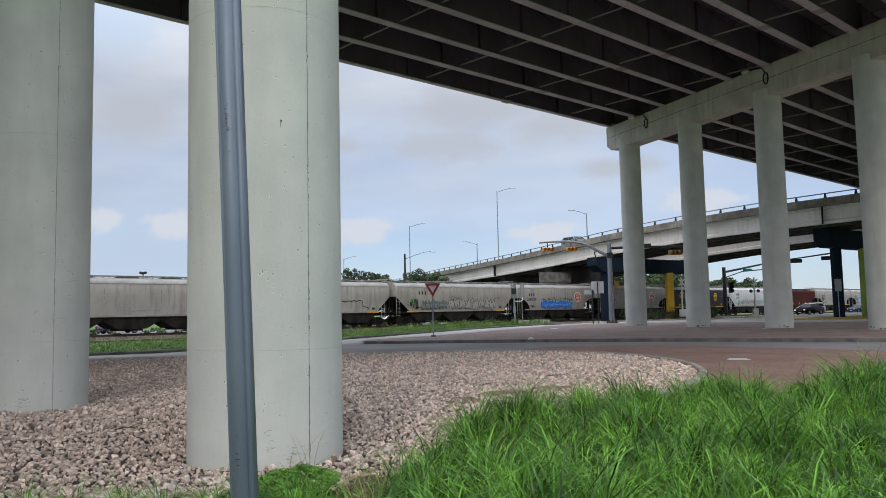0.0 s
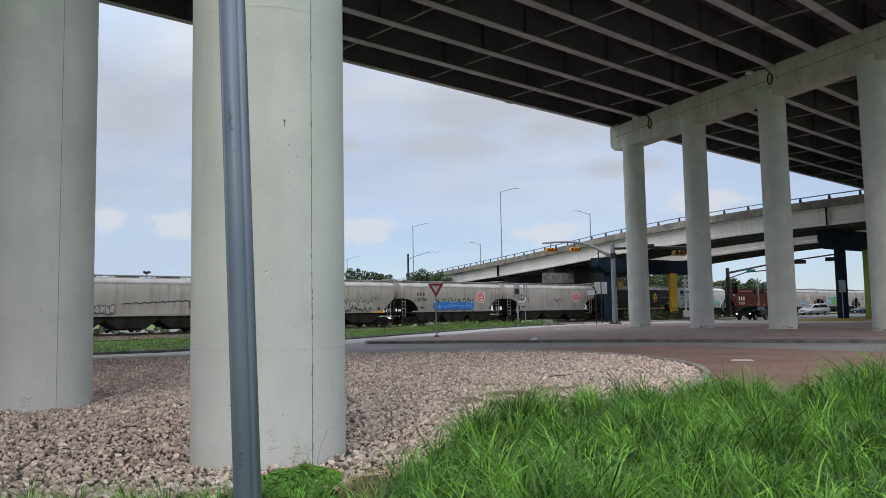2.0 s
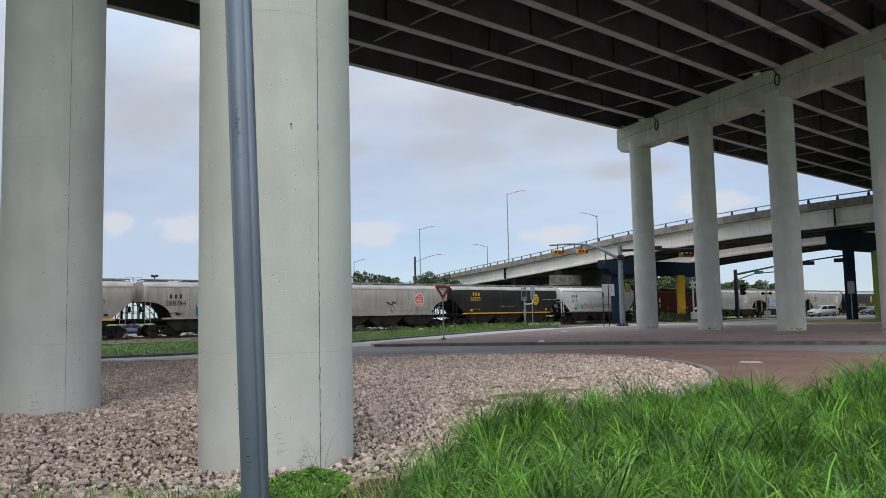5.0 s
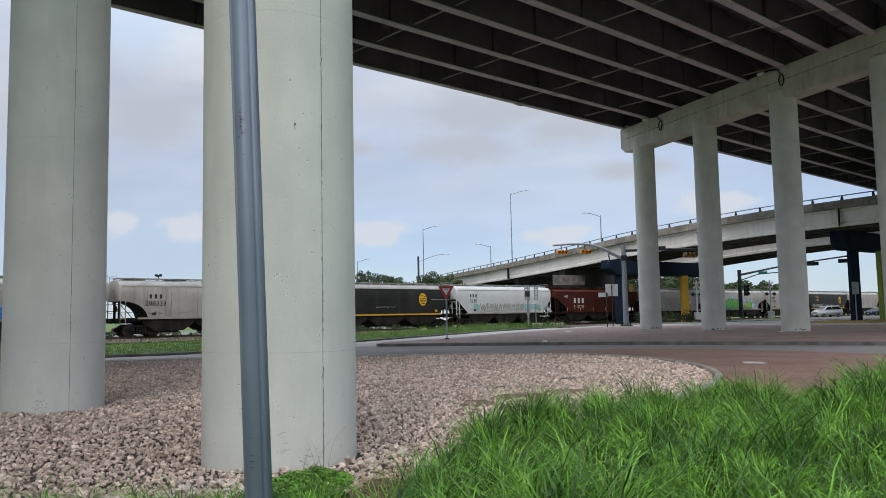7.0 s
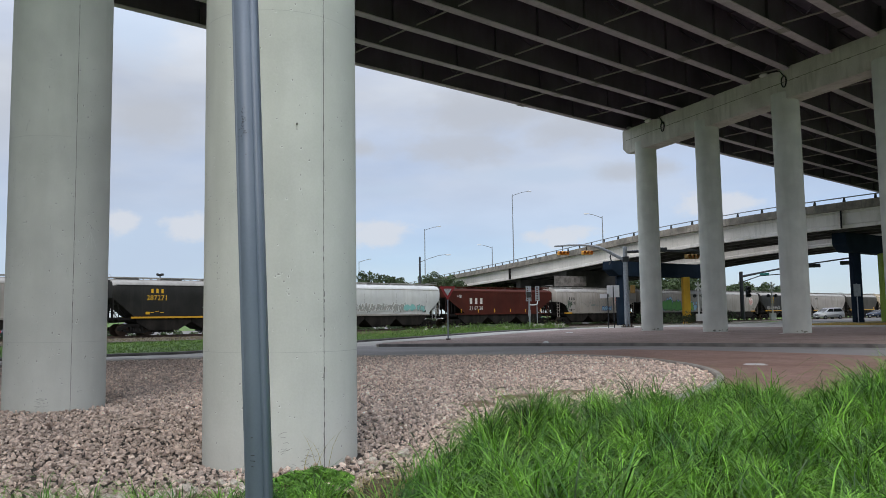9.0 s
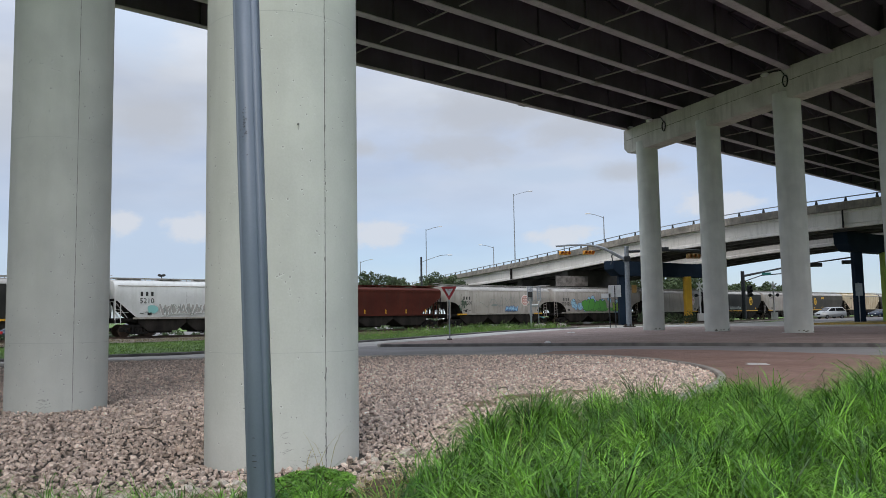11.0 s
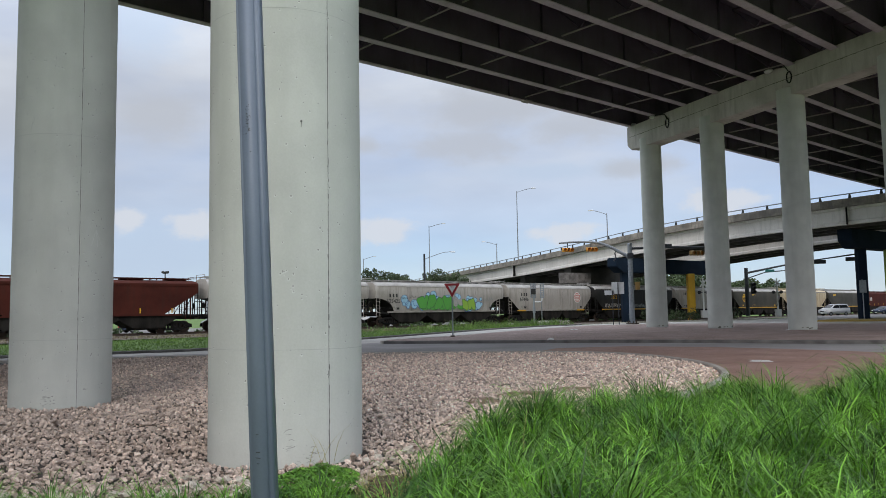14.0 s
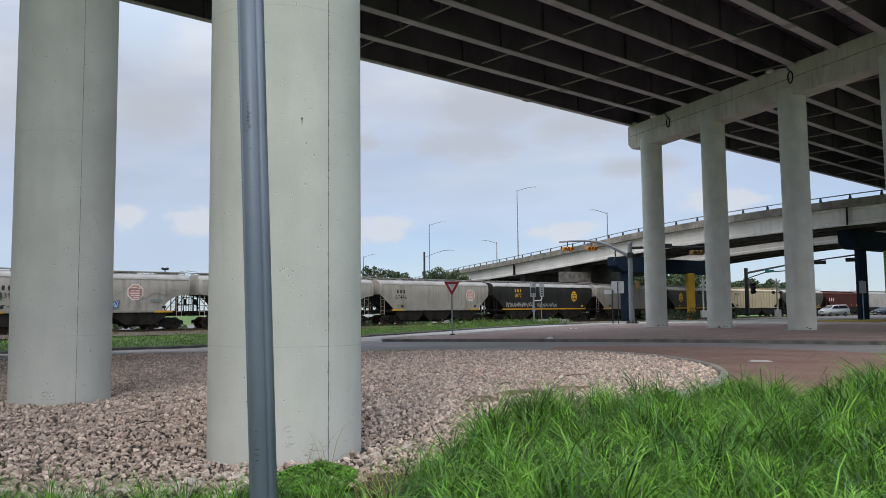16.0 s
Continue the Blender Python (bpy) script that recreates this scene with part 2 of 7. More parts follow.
def lit_patch(m, centre, r0, r1, gain):
    """Painted light: brighter stone within r0 to r1 metres of a point, with a ragged border."""
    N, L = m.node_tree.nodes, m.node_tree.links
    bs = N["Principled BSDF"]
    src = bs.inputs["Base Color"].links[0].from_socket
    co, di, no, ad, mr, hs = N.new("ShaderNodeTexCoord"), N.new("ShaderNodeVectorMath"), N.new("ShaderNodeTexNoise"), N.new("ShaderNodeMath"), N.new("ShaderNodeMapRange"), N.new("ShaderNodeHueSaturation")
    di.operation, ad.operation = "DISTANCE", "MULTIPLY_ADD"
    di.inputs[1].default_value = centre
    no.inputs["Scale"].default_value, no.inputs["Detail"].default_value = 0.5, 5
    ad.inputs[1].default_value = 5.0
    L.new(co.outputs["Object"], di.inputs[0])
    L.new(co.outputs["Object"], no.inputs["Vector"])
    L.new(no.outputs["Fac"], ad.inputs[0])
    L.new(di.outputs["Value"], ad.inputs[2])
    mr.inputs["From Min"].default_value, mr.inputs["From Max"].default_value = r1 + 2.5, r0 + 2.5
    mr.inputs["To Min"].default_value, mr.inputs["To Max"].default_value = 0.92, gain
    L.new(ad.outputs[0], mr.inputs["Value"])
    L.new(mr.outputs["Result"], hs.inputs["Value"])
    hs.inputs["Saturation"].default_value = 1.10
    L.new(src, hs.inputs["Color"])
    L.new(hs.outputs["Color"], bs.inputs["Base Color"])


# mid-island stone stayed too dim, so extra brightness goes into its colour
lit_patch(M_STONE, (2.5, 20.0, 0.0), 7.0, 15.0, 1.36)
M_PALE = mat("pale_limestone", (0.52, 0.46, 0.39), (0.76, 0.69, 0.60), 0.95, 9.0, 0.9, 70, vary=0.2, grain_f=0.5, spec=0.2)
M_BALLAST = mat("rail_ballast", (0.045, 0.036, 0.028), (0.20, 0.165, 0.13), 0.95, 3.0, 1.0, 9, grain_f=0.6)
M_TIE = mat("tarred_tie", (0.05, 0.04, 0.035), (0.09, 0.07, 0.06), 0.9, 3, 0.3, 30)
M_RAIL = mat("rail_steel", (0.10, 0.07, 0.055), (0.16, 0.11, 0.085), 0.6, 3, 0.1, 30, metal=0.5)
M_EARTH = mat("verge_turf", (0.06, 0.12, 0.02), (0.11, 0.185, 0.036), 0.95, 0.5, 0.7, 18)
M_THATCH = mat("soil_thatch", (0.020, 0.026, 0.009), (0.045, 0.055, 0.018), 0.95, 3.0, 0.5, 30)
M_DRY = mat("dry_turf", (0.24, 0.19, 0.07), (0.34, 0.27, 0.10), 0.95, 0.6, 0.6, 14)
M_GRASS = mat("grass_blade", (0.030, 0.112, 0.014), (0.212, 0.458, 0.060), 0.42, 2.6, 0.0, 10, vary=0.68, spread=(0.39, 0.60))
def let_through(m, f):
    """Thin blades pass part of the light."""
    N, L = m.node_tree.nodes, m.node_tree.links
    bs, out = N["Principled BSDF"], N["Material Output"]
    tr, mx = N.new("ShaderNodeBsdfTranslucent"), N.new("ShaderNodeMixShader")
    L.new(bs.inputs["Base Color"].links[0].from_socket, tr.inputs["Color"])
    mx.inputs["Fac"].default_value = f
    L.new(bs.outputs["BSDF"], mx.inputs[1])
    L.new(tr.outputs["BSDF"], mx.inputs[2])
    L.new(mx.outputs["Shader"], out.inputs["Surface"])


M_VERGE = mat("verge_blade", (0.056, 0.124, 0.018), (0.165, 0.275, 0.046), 0.5, 0.8, 0.0, 10, vary=0.4)
M_STRAW = mat("dry_weed", (0.15, 0.125, 0.075), (0.26, 0.22, 0.13), 0.8, 0.9, 0.0, 10, vary=0.3)
let_through(M_GRASS, 0.2)
let_through(M_VERGE, 0.25)
M_GRASSY = mat("straw_blade", (0.30, 0.27, 0.10), (0.42, 0.37, 0.16), 0.7, 0.9, 0.0, 10, vary=0.3)
M_WEED = mat("weed_leaf", (0.070, 0.20, 0.022), (0.18, 0.38, 0.05), 0.5, 6.0, 0.0, 10, vary=0.3)
M_LEAF = mat("tree_leaf", (0.026, 0.047, 0.018), (0.062, 0.095, 0.034), 0.7, 0.3, 0.0, 4, vary=0.45)
M_BARK = mat("bark", (0.10, 0.075, 0.055), (0.17, 0.13, 0.1), 0.95, 3, 0.5, 20)
M_GALV = mat("galvanised_steel", (0.215, 0.235, 0.26), (0.29, 0.31, 0.335), 0.5, 5.0, 0.05, 80, metal=0.35, stain=0.25, stain_col=(0.17, 0.185, 0.20))
M_POST = mat("grey_painted_post", (0.138, 0.170, 0.225), (0.172, 0.206, 0.264), 0.45, 3.0, 0.02, 120, metal=0.0, stain=0.35, stain_col=(0.10, 0.128, 0.172), grain_f=0.08)
M_SOIL = mat("bare_brown_soil", (0.050, 0.034, 0.020), (0.150, 0.105, 0.062), 0.95, 9.0, 1.0, 40)
M_RUST = mat("paint_scuff", (0.028, 0.028, 0.03), (0.06, 0.052, 0.048), 0.9, 30, 0.3, 200)
M_BLACK = mat("black_underframe", (0.010, 0.010, 0.010), (0.022, 0.020, 0.019), 0.9, 2.0, 0.1, 20, spec=0.1)
M_IRON = mat("rusty_iron", (0.055, 0.038, 0.028), (0.09, 0.06, 0.045), 0.75, 3, 0.1, 30, metal=0.3)
M_RED = plain("sign_red", (0.42, 0.02, 0.025), 0.4)
M_WHITE = plain("sign_white", (0.75, 0.75, 0.73), 0.4)
M_SIGNB = mat("sign_back_aluminium", (0.62, 0.64, 0.65), (0.72, 0.73, 0.74), 0.5, 2, 0.0, 30, metal=0.15)
M_SIGY = plain("signal_yellow", (0.68, 0.31, 0.04), 0.5)
M_SIGYD = plain("faded_signal_yellow", (0.24, 0.14, 0.035), 0.6)
M_LENS = plain("signal_lens_amber", (0.50, 0.17, 0.03), 0.4)
M_LENSR = plain("signal_lens_lit", (1.0, 0.30, 0.12), 0.3, 0, 2.5)
M_GREENS = plain("street_sign_green", (0.01, 0.13, 0.12), 0.4)
M_POLEB = mat("dark_signal_pole", (0.016, 0.019, 0.024), (0.030, 0.034, 0.040), 0.6, 3, 0.0, 30)
M_TYRE = plain("tyre_rubber", (0.012, 0.012, 0.012), 0.85)
M_GLASS = plain("tinted_car_glass", (0.012, 0.014, 0.016), 0.12)
M_GLASS.node_tree.nodes["Principled BSDF"].inputs["Specular IOR Level"].default_value = 0.3
M_CHROME = plain("alloy", (0.16, 0.16, 0.165), 0.4, 0.6)
M_HEAD = plain("headlight_on", (1.0, 0.93, 0.75), 0.3, 0, 1.3)
M_LAMPW = plain("lamp_white_lens", (0.6, 0.6, 0.58), 0.35)
M_CABLE = plain("black_cable", (0.015, 0.015, 0.015), 0.7)
M_PAINTW = mat("white_road_paint", (0.66, 0.63, 0.61), (0.8, 0.78, 0.75), 0.85, 3, 0.1, 30)
M_PAINTY = mat("yellow_road_paint", (0.34, 0.23, 0.06), (0.46, 0.31, 0.07), 0.85, 3, 0.1, 30)


# ---- mesh helpers ----
def part(name, bm, material, parent=None, label="", smooth=False):
    me = bpy.data.meshes.new(name)
    bmesh.ops.recalc_face_normals(bm, faces=bm.faces)
    bm.to_mesh(me)
    bm.free()
    return link(name, me, material, parent, label, smooth)


def link(name, me, material=None, parent=None, label="", smooth=False):
    if material is not None and not me.materials:
        me.materials.append(material)
    if smooth:
        me.polygons.foreach_set("use_smooth", [True] * len(me.polygons))
    ob = new(name, me)
    if parent is not None:
        ob.parent = parent
    if label:
        ob["label"] = label
    return ob


def empty(name, m, label, category, group="", kind=""):
    ob = new(name)
    ob.matrix_world = m
    ob.empty_display_size = 0.2
    return tagged(ob, label, category, group, kind)


def bx(bm, c, s, m=None, bevel=0.0):
    """A box of centre c and full size s, turned by m."""
    r = bmesh.ops.create_cube(bm, size=1.0)
    mm = Matrix.Translation(c) @ Matrix.Diagonal((*s, 1))
    if m is not None:
        mm = m @ mm
    bmesh.ops.transform(bm, matrix=mm, verts=r["verts"])
    if bevel:
        es = list({e for v in r["verts"] for e in v.link_edges})
        bmesh.ops.bevel(bm, geom=es, offset=bevel, segments=2, affect="EDGES", profile=0.6)
    return bm


def tube(bm, a, b, r0, r1=None, seg=10):
    a, b = Vector(a), Vector(b)
    d = b - a
    if d.length < 1e-6:
        return bm
    q = bmesh.ops.create_cone(bm, cap_ends=True, segments=seg, radius1=r0, radius2=r0 if r1 is None else r1, depth=d.length)
    m = Matrix.Translation((a + b) / 2) @ d.to_track_quat("Z", "Y").to_matrix().to_4x4()
    bmesh.ops.transform(bm, matrix=m, verts=q["verts"])
    return bm


def pipe(bm, pts, r, seg=6, r_end=None):
    """One unbroken bent tube through pts."""
    P = [Vector(p) for p in pts]
    rings = []
    for i, p in enumerate(P):
        d = (P[min(i + 1, len(P) - 1)] - P[max(i - 1, 0)]).normalized()
        a = d.cross(Vector((0.13, 0.21, 0.97))).normalized()
        b = d.cross(a)
        rr = r if r_end is None else lerp(r, r_end, i / (len(P) - 1))
        rings.append([bm.verts.new(p + (a * math.cos(2 * math.pi * k / seg) + b * math.sin(2 * math.pi * k / seg)) * rr) for k in range(seg)])
    for u, v in zip(rings, rings[1:]):
        for k in range(seg):
            bm.faces.new((u[k], u[(k + 1) % seg], v[(k + 1) % seg], v[k]))
    bm.faces.new(rings[0])
    bm.faces.new(rings[-1])
    return bm


def prism(bm, pts, axis, lo, hi):
    """A flat outline of (u, v) pairs pushed along an axis from lo to hi."""
    def at(u, v, w):
        return {"x": (w, u, v), "y": (u, w, v), "z": (u, v, w)}[axis]
    a = [bm.verts.new(at(u, v, lo)) for u, v in pts]
    b = [bm.verts.new(at(u, v, hi)) for u, v in pts]
    bm.faces.new(a)
    bm.faces.new(b[::-1])
    n = len(pts)
    for i in range(n):
        bm.faces.new((a[i], b[i], b[(i + 1) % n], a[(i + 1) % n]))
    return bm


def lerp(a, b, f):
    return a + (b - a) * f


def smooth01(x):
    x = min(1.0, max(0.0, x))
    return x * x * (3 - 2 * x)


def text_mesh(s, size, depth=0.004):
    cu = bpy.data.curves.new("t", "FONT")
    cu.body, cu.size, cu.align_x, cu.align_y, cu.extrude, cu.resolution_u = s, size, "CENTER", "CENTER", depth, 2
    ob = bpy.data.objects.new("t", cu)
    me = bpy.data.meshes.new_from_object(ob)
    bpy.data.objects.remove(ob)
    bpy.data.curves.remove(cu)
    return me

# ---- the plan: track, deck and ground ----
TU = Vector((0.7490, 0.6626, 0))            # along the track, away from the viewer
TN = Vector((-0.6626, 0.7490, 0))           # across the track, to the far side
T0 = Vector((-2.9, 86.0, 0)) + TN * 1.55    # a point on the centre line
RAIL_Z, GRADE = 0.26, -0.0022
DU = Vector((0.7482, 0.6634, 0))            # along the overpass
DN = Vector((0.6634, -0.7482, 0))           # across it, towards the viewer
D0 = Vector((-16.5, 38.04, 0))
DECK_Z = 17.3


def gz(x, y):
    """Height of the ground: level, and swelling to the railway."""
    p = Vector((x, y, 0)) - T0
    s, q = p.dot(TU), abs(p.dot(TN))
    return (GRADE * s) * (1 - smooth01((q - 4) / 9)) * smooth01((260 - abs(s)) / 60)


def sheet(name, outline, dz, material, label="", step=5.0, thick=0.0, parent=None):
    """A surface over an outline, laid on the ground; with a thickness it is a raised slab."""
    bm = bmesh.new()
    vs = [bm.verts.new((x, y, 0)) for x, y in outline]
    bm.faces.new(vs)
    xs, ys = [p[0] for p in outline], [p[1] for p in outline]
    for lo, hi, no in ((min(xs), max(xs), (1, 0, 0)), (min(ys), max(ys), (0, 1, 0))):
        k = math.ceil(lo / step) * step
        while k < hi:
            bmesh.ops.bisect_plane(bm, geom=bm.verts[:] + bm.edges[:] + bm.faces[:], plane_co=[k * n for n in no], plane_no=no)
            k += step
    for v in bm.verts:
        v.co.z = gz(v.co.x, v.co.y) + dz
    for f in bm.faces:
        if f.normal.z < 0:
            f.normal_flip()
    if thick:
        r = bmesh.ops.extrude_face_region(bm, geom=bm.faces[:])
        for v in r["geom"]:
            if isinstance(v, bmesh.types.BMVert):
                v.co.z -= thick
    ob = part(name, bm, material, parent, label)
    if parent is None:
        tagged(ob, label, "", "", "structure")
    return ob


def kerb_line(bm, pts, w, z0, z1, close=False):
    """A rounded kerb of width w along a line of (x, y)."""
    pts = [Vector((*p, 0)) for p in pts]
    prof = [(-w / 2, z0), (-w / 2, z1 - 0.03), (-w / 2 + 0.03, z1), (w / 2 - 0.03, z1), (w / 2, z1 - 0.03), (w / 2, z0)]
    rings = []
    for i, p in enumerate(pts):
        d = (pts[min(i + 1, len(pts) - 1)] - pts[max(i - 1, 0)]).normalized()
        n = Vector((-d.y, d.x, 0))
        rings.append([bm.verts.new(p + n * a + Vector((0, 0, z + gz(p.x, p.y)))) for a, z in prof])
    for r, s in zip(rings, rings[1:]):
        for i in range(5):
            bm.faces.new((r[i], r[i + 1], s[i + 1], s[i]))
    bm.faces.new(rings[0])
    bm.faces.new(rings[-1])
    return bm


def spline(pts, k=6):
    """Smooth points through pts."""
    P = [Vector(p) for p in pts]
    out = []
    for i in range(len(P) - 1):
        a, b, c, d = P[max(i - 1, 0)], P[i], P[i + 1], P[min(i + 2, len(P) - 1)]
        for j in range(k):
            t = j / k
            out.append(0.5 * ((2 * b) + (c - a) * t + (2 * a - 5 * b + 4 * c - d) * t * t + (3 * b - a - 3 * c + d) * t ** 3))
    out.append(P[-1])
    return out


# the ground, one sheet to the horizon
bm = bmesh.new()
gx = [-3000, -900, -300, -140] + [-100 + 5 * i for i in range(55)] + [210, 260, 330, 450, 900, 3000]
gy = [-3000, -700, -200, -60] + [-30 + 5 * i for i in range(52)] + [260, 320, 420, 700, 1500, 3000]
gv = [[bm.verts.new((x, y, gz(x, y) - 0.02)) for y in gy] for x in gx]
for i in range(len(gx) - 1):
    for j in range(len(gy) - 1):
        bm.faces.new((gv[i][j], gv[i + 1][j], gv[i + 1][j + 1], gv[i][j + 1]))
tagged(part("ground", bm, M_EARTH), "flat green turf ground reaching to the horizon", "ground", "", "structure")

GRAVEL = [(-32.13, 25.99), (-24.57, 27.78), (-16.44, 29.48), (-9.36, 30.9), (-3.2, 30.75), (0.5, 30.55), (3.65, 29.6), (5.45, 28.2), (6.2, 26.9), (6.7, 25.5), (6.98, 23.5), (6.98, 21.9), (6.8, 20.5), (6.3, 18.5), (5.3, 16.44), (3.5, 13.6), (1.3, 10.2), (-0.2, 8.0), (-0.9, 7.2), (-3, 6.9), (-8, 6.4), (-20, 6.0), (-34, 8)]
sheet("road_asphalt", [(-60, 5), (-40, 24), (-26, 31), (-16, 36.6), (-12.1, 39.6), (-8, 45), (-3.6, 44.5), (6, 41), (12, 38), (19, 33.5), (30, 24), (40, 8), (30, 10), (20, 13), (12, 16), (6, 19), (0, 20), (-20, 19), (-60, 2)], 0.0, M_ASPHALT,
      "worn grey asphalt roundabout lane", 6)
sheet("road_concrete", [(-60, 6), (-40, 24), (-26, 31), (-16, 36.8), (-12.1, 39.5), (-5.8, 51.5), (0.6, 64.6), (5.0, 73.5), (9.5, 81), (16, 90), (24, 95.5), (34, 99), (44, 108), (50, 116), (64, 116), (74, 124), (82, 119),
      (64, 100), (60, 92), (66, 86), (80, 80), (80, 62), (60, 62), (50, 66), (36, 74), (24, 80), (15.3, 77), (11, 72), (4.8, 60), (0, 49.5), (-3.9, 44.2), (-8, 38), (-9.9, 34.4), (-17.4, 32.6), (-26, 30.0), (-34, 28), (-50, 18)], 0.006, M_CONC,
      "pale worn concrete roadway beside the railway verge", 6)
sheet("road_crossing", [(44, 107.5), (62, 99), (84, 116), (112, 130), (160, 176), (128, 214), (64, 140)], 0.012, M_TAR, "grey asphalt road running over the railway crossing", 6)
sheet("road_far", [(66, 131), (74, 120), (260, 190), (260, 212)], 0.014, M_TAR, "grey asphalt road with waiting cars", 8)
# bed colour is darkened to stand for shade in the gaps between stones
sheet("gravel_bed", GRAVEL, 0.008, M_BED, "soil bed with painted gap shade under crushed stone", 6)
bm = bmesh.new()
kerb_line(bm, [tuple(v[:2]) for v in spline([(-32.13, 26.27, 0), (-24.57, 28.07, 0), (-16.44, 29.77, 0), (-9.36, 31.18, 0), (-3.2, 30.9, 0), (0.5, 30.7, 0), (3.72, 29.75, 0), (5.56, 28.3, 0), (6.3, 27.0, 0), (6.82, 25.5, 0), (7.1, 23.5, 0), (7.1, 21.9, 0), (6.93, 20.5, 0), (6.43, 18.5, 0), (5.45, 16.25, 0), (3.7, 13.4, 0)], 5)], 0.18, -0.05, 0.11)
tagged(part("kerb_gravel_island", bm, M_KERB), "low pale concrete kerb round the gravel island", "kerb", "", "structure")
sheet("brick_apron", [(3.2, 30.6), (4.6, 33.6), (7.8, 34.3), (10.8, 32.3), (13, 29.5), (14.8, 26.4), (16.5, 22), (17, 17), (11.5, 14.9), (8, 13.8), (6.2, 13.9), (4.2, 13.6), (5.0, 16.0), (6.1, 18.5), (6.55, 20.6), (6.7, 23.4), (6.45, 25.3), (5.95, 26.7), (5.2, 28.0), (3.5, 29.4)], 0.02, M_APRON,
      "red brick paved apron of the roundabout", 3)
ISLAND = [(-3.5, 42.1), (0.4, 41.1), (6, 39.3), (11, 37.1), (15.2, 34.5), (18.3, 32.5), (24, 27.5), (32, 22), (46, 26), (54, 40), (47, 50), (41.5, 57), (36.0, 63.5), (31.4, 69), (27.5, 74.4), (21.5, 78.3), (15.6, 77), (11.1, 72.2), (4.9, 60.0), (0.1, 49.3), (-3.4, 44.2)]
sheet("pavement_island", ISLAND, 0.14, M_BRICK, "dull brown brick paved traffic island under the overpass", 5, 0.2)
bm = bmesh.new()
kerb_line(bm, [tuple(v[:2]) for v in spline([(*p, 0) for p in ISLAND[:9]], 4)], 0.32, -0.05, 0.155)
tagged(part("kerb_island", bm, M_KERBD), "dark concrete kerb of the brick island", "kerb", "", "structure")
bm = bmesh.new()
kerb_line(bm, [tuple(v[:2]) for v in spline([(*p, 0) for p in ISLAND[12:] + [ISLAND[0]]], 4)], 0.25, -0.05, 0.165)
tagged(part("kerb_island_back", bm, M_KERB), "pale concrete kerb along the back of the brick island", "kerb", "", "structure")
sheet("median", [(38.5, 83), (43, 79.5), (62, 84.5), (72, 92), (60, 95), (46, 92)], 0.16, M_DRY, "raised median strip with dry yellow grass", 5, 0.2)
bm = bmesh.new()
kerb_line(bm, [(38.4, 83.2), (43, 79.3), (62, 84.3), (72, 91.9)], 0.3, -0.05, 0.19)
tagged(part("kerb_median", bm, M_PAINTY), "yellow painted kerb of the median", "kerb", "", "structure")
bm = bmesh.new()
kerb_line(bm, [tuple(v[:2]) for v in spline([(-56.4, 6.58, 0), (-37.6, 23.5, 0), (-24.44, 30.08, 0), (-15.04, 35.34, 0), (-11.43, 38.08, 0), (-5.57, 50.21, 0), (0.59, 64.09, 0), (4.96, 73.71, 0), (9.3, 81.6, 0), (12.6, 84.6, 0), (14.6, 87.6, 0), (12.8, 90.5, 0)], 5)], 0.3, -0.05, 0.13)
tagged(part("kerb_verge", bm, M_KERBD), "dark concrete kerb along the grassy railway verge", "kerb", "", "structure")
bm = bmesh.new()
kerb_line(bm, [(18, 92.8), (24, 96.6), (34, 100.2), (44, 109)], 0.3, -0.05, 0.14)
tagged(part("kerb_railside", bm, M_KERB), "concrete kerb beside the railway ground", "kerb", "", "structure")
bm = bmesh.new()
q_ = random.Random(8)
bm.faces.new([bm.verts.new((9.2 + 0.40 * q_.uniform(0.7, 1.1) * math.cos(a_) + 0.08 * math.sin(3 * a_), 23.4 + 0.62 * q_.uniform(0.55, 1.1) * math.sin(a_), 0.027)) for a_ in [k * math.pi / 9 for k in range(18)]])
tagged(part("paint_patch", bm, M_PAINTW), "worn white paint patch on the brick apron", "road marking", "", "structure")

sheet("dirt_strip", [(6, 89), (10, 91.3), (14, 91.6), (18, 93.2), (24, 97), (34, 100.7), (44, 109.5), (50, 120), (38, 117), (14.5, 97), (4, 88)], 0.012, M_BALLAST, "brown gravelly dirt beside the track", 4)
sheet("yard", [(-90, 40), (-40, 70), (-8, 98), (20, 122), (50, 150), (38, 168), (-10, 132), (-60, 100), (-100, 60)], 0.004, M_TAR, "dark asphalt yard beyond the railway", 8)
# railway
def along(s, q=0.0, z=0.0):
    p = T0 + TU * s + TN * q
    return Vector((p.x, p.y, z + GRADE * s))


bm = bmesh.new()
ring0 = None
for s in range(-120, 341, 10):
    k = smooth01((-s - 10) / 20)
    ring = [bm.verts.new(along(s, q, z)) for q, z in ((-5.2 - 5.0 * k, 0.012), (-4.2 - 2.5 * k, 0.035), (-2.1, 0.08), (2.1, 0.08), (4.2, 0.03), (5.2, 0.005))]
    if ring0:
        for i in range(5):
            bm.faces.new((ring0[i], ring0[i + 1], ring[i + 1], ring[i]))
    ring0 = ring
tagged(part("ballast", bm, M_BALLAST), "brown stone railway ballast bed", "ballast", "", "structure")
track = empty("railway_track", Matrix.Identity(4), "rusty steel rails on dark wooden ties in ballast", "railway track", "", "structure")
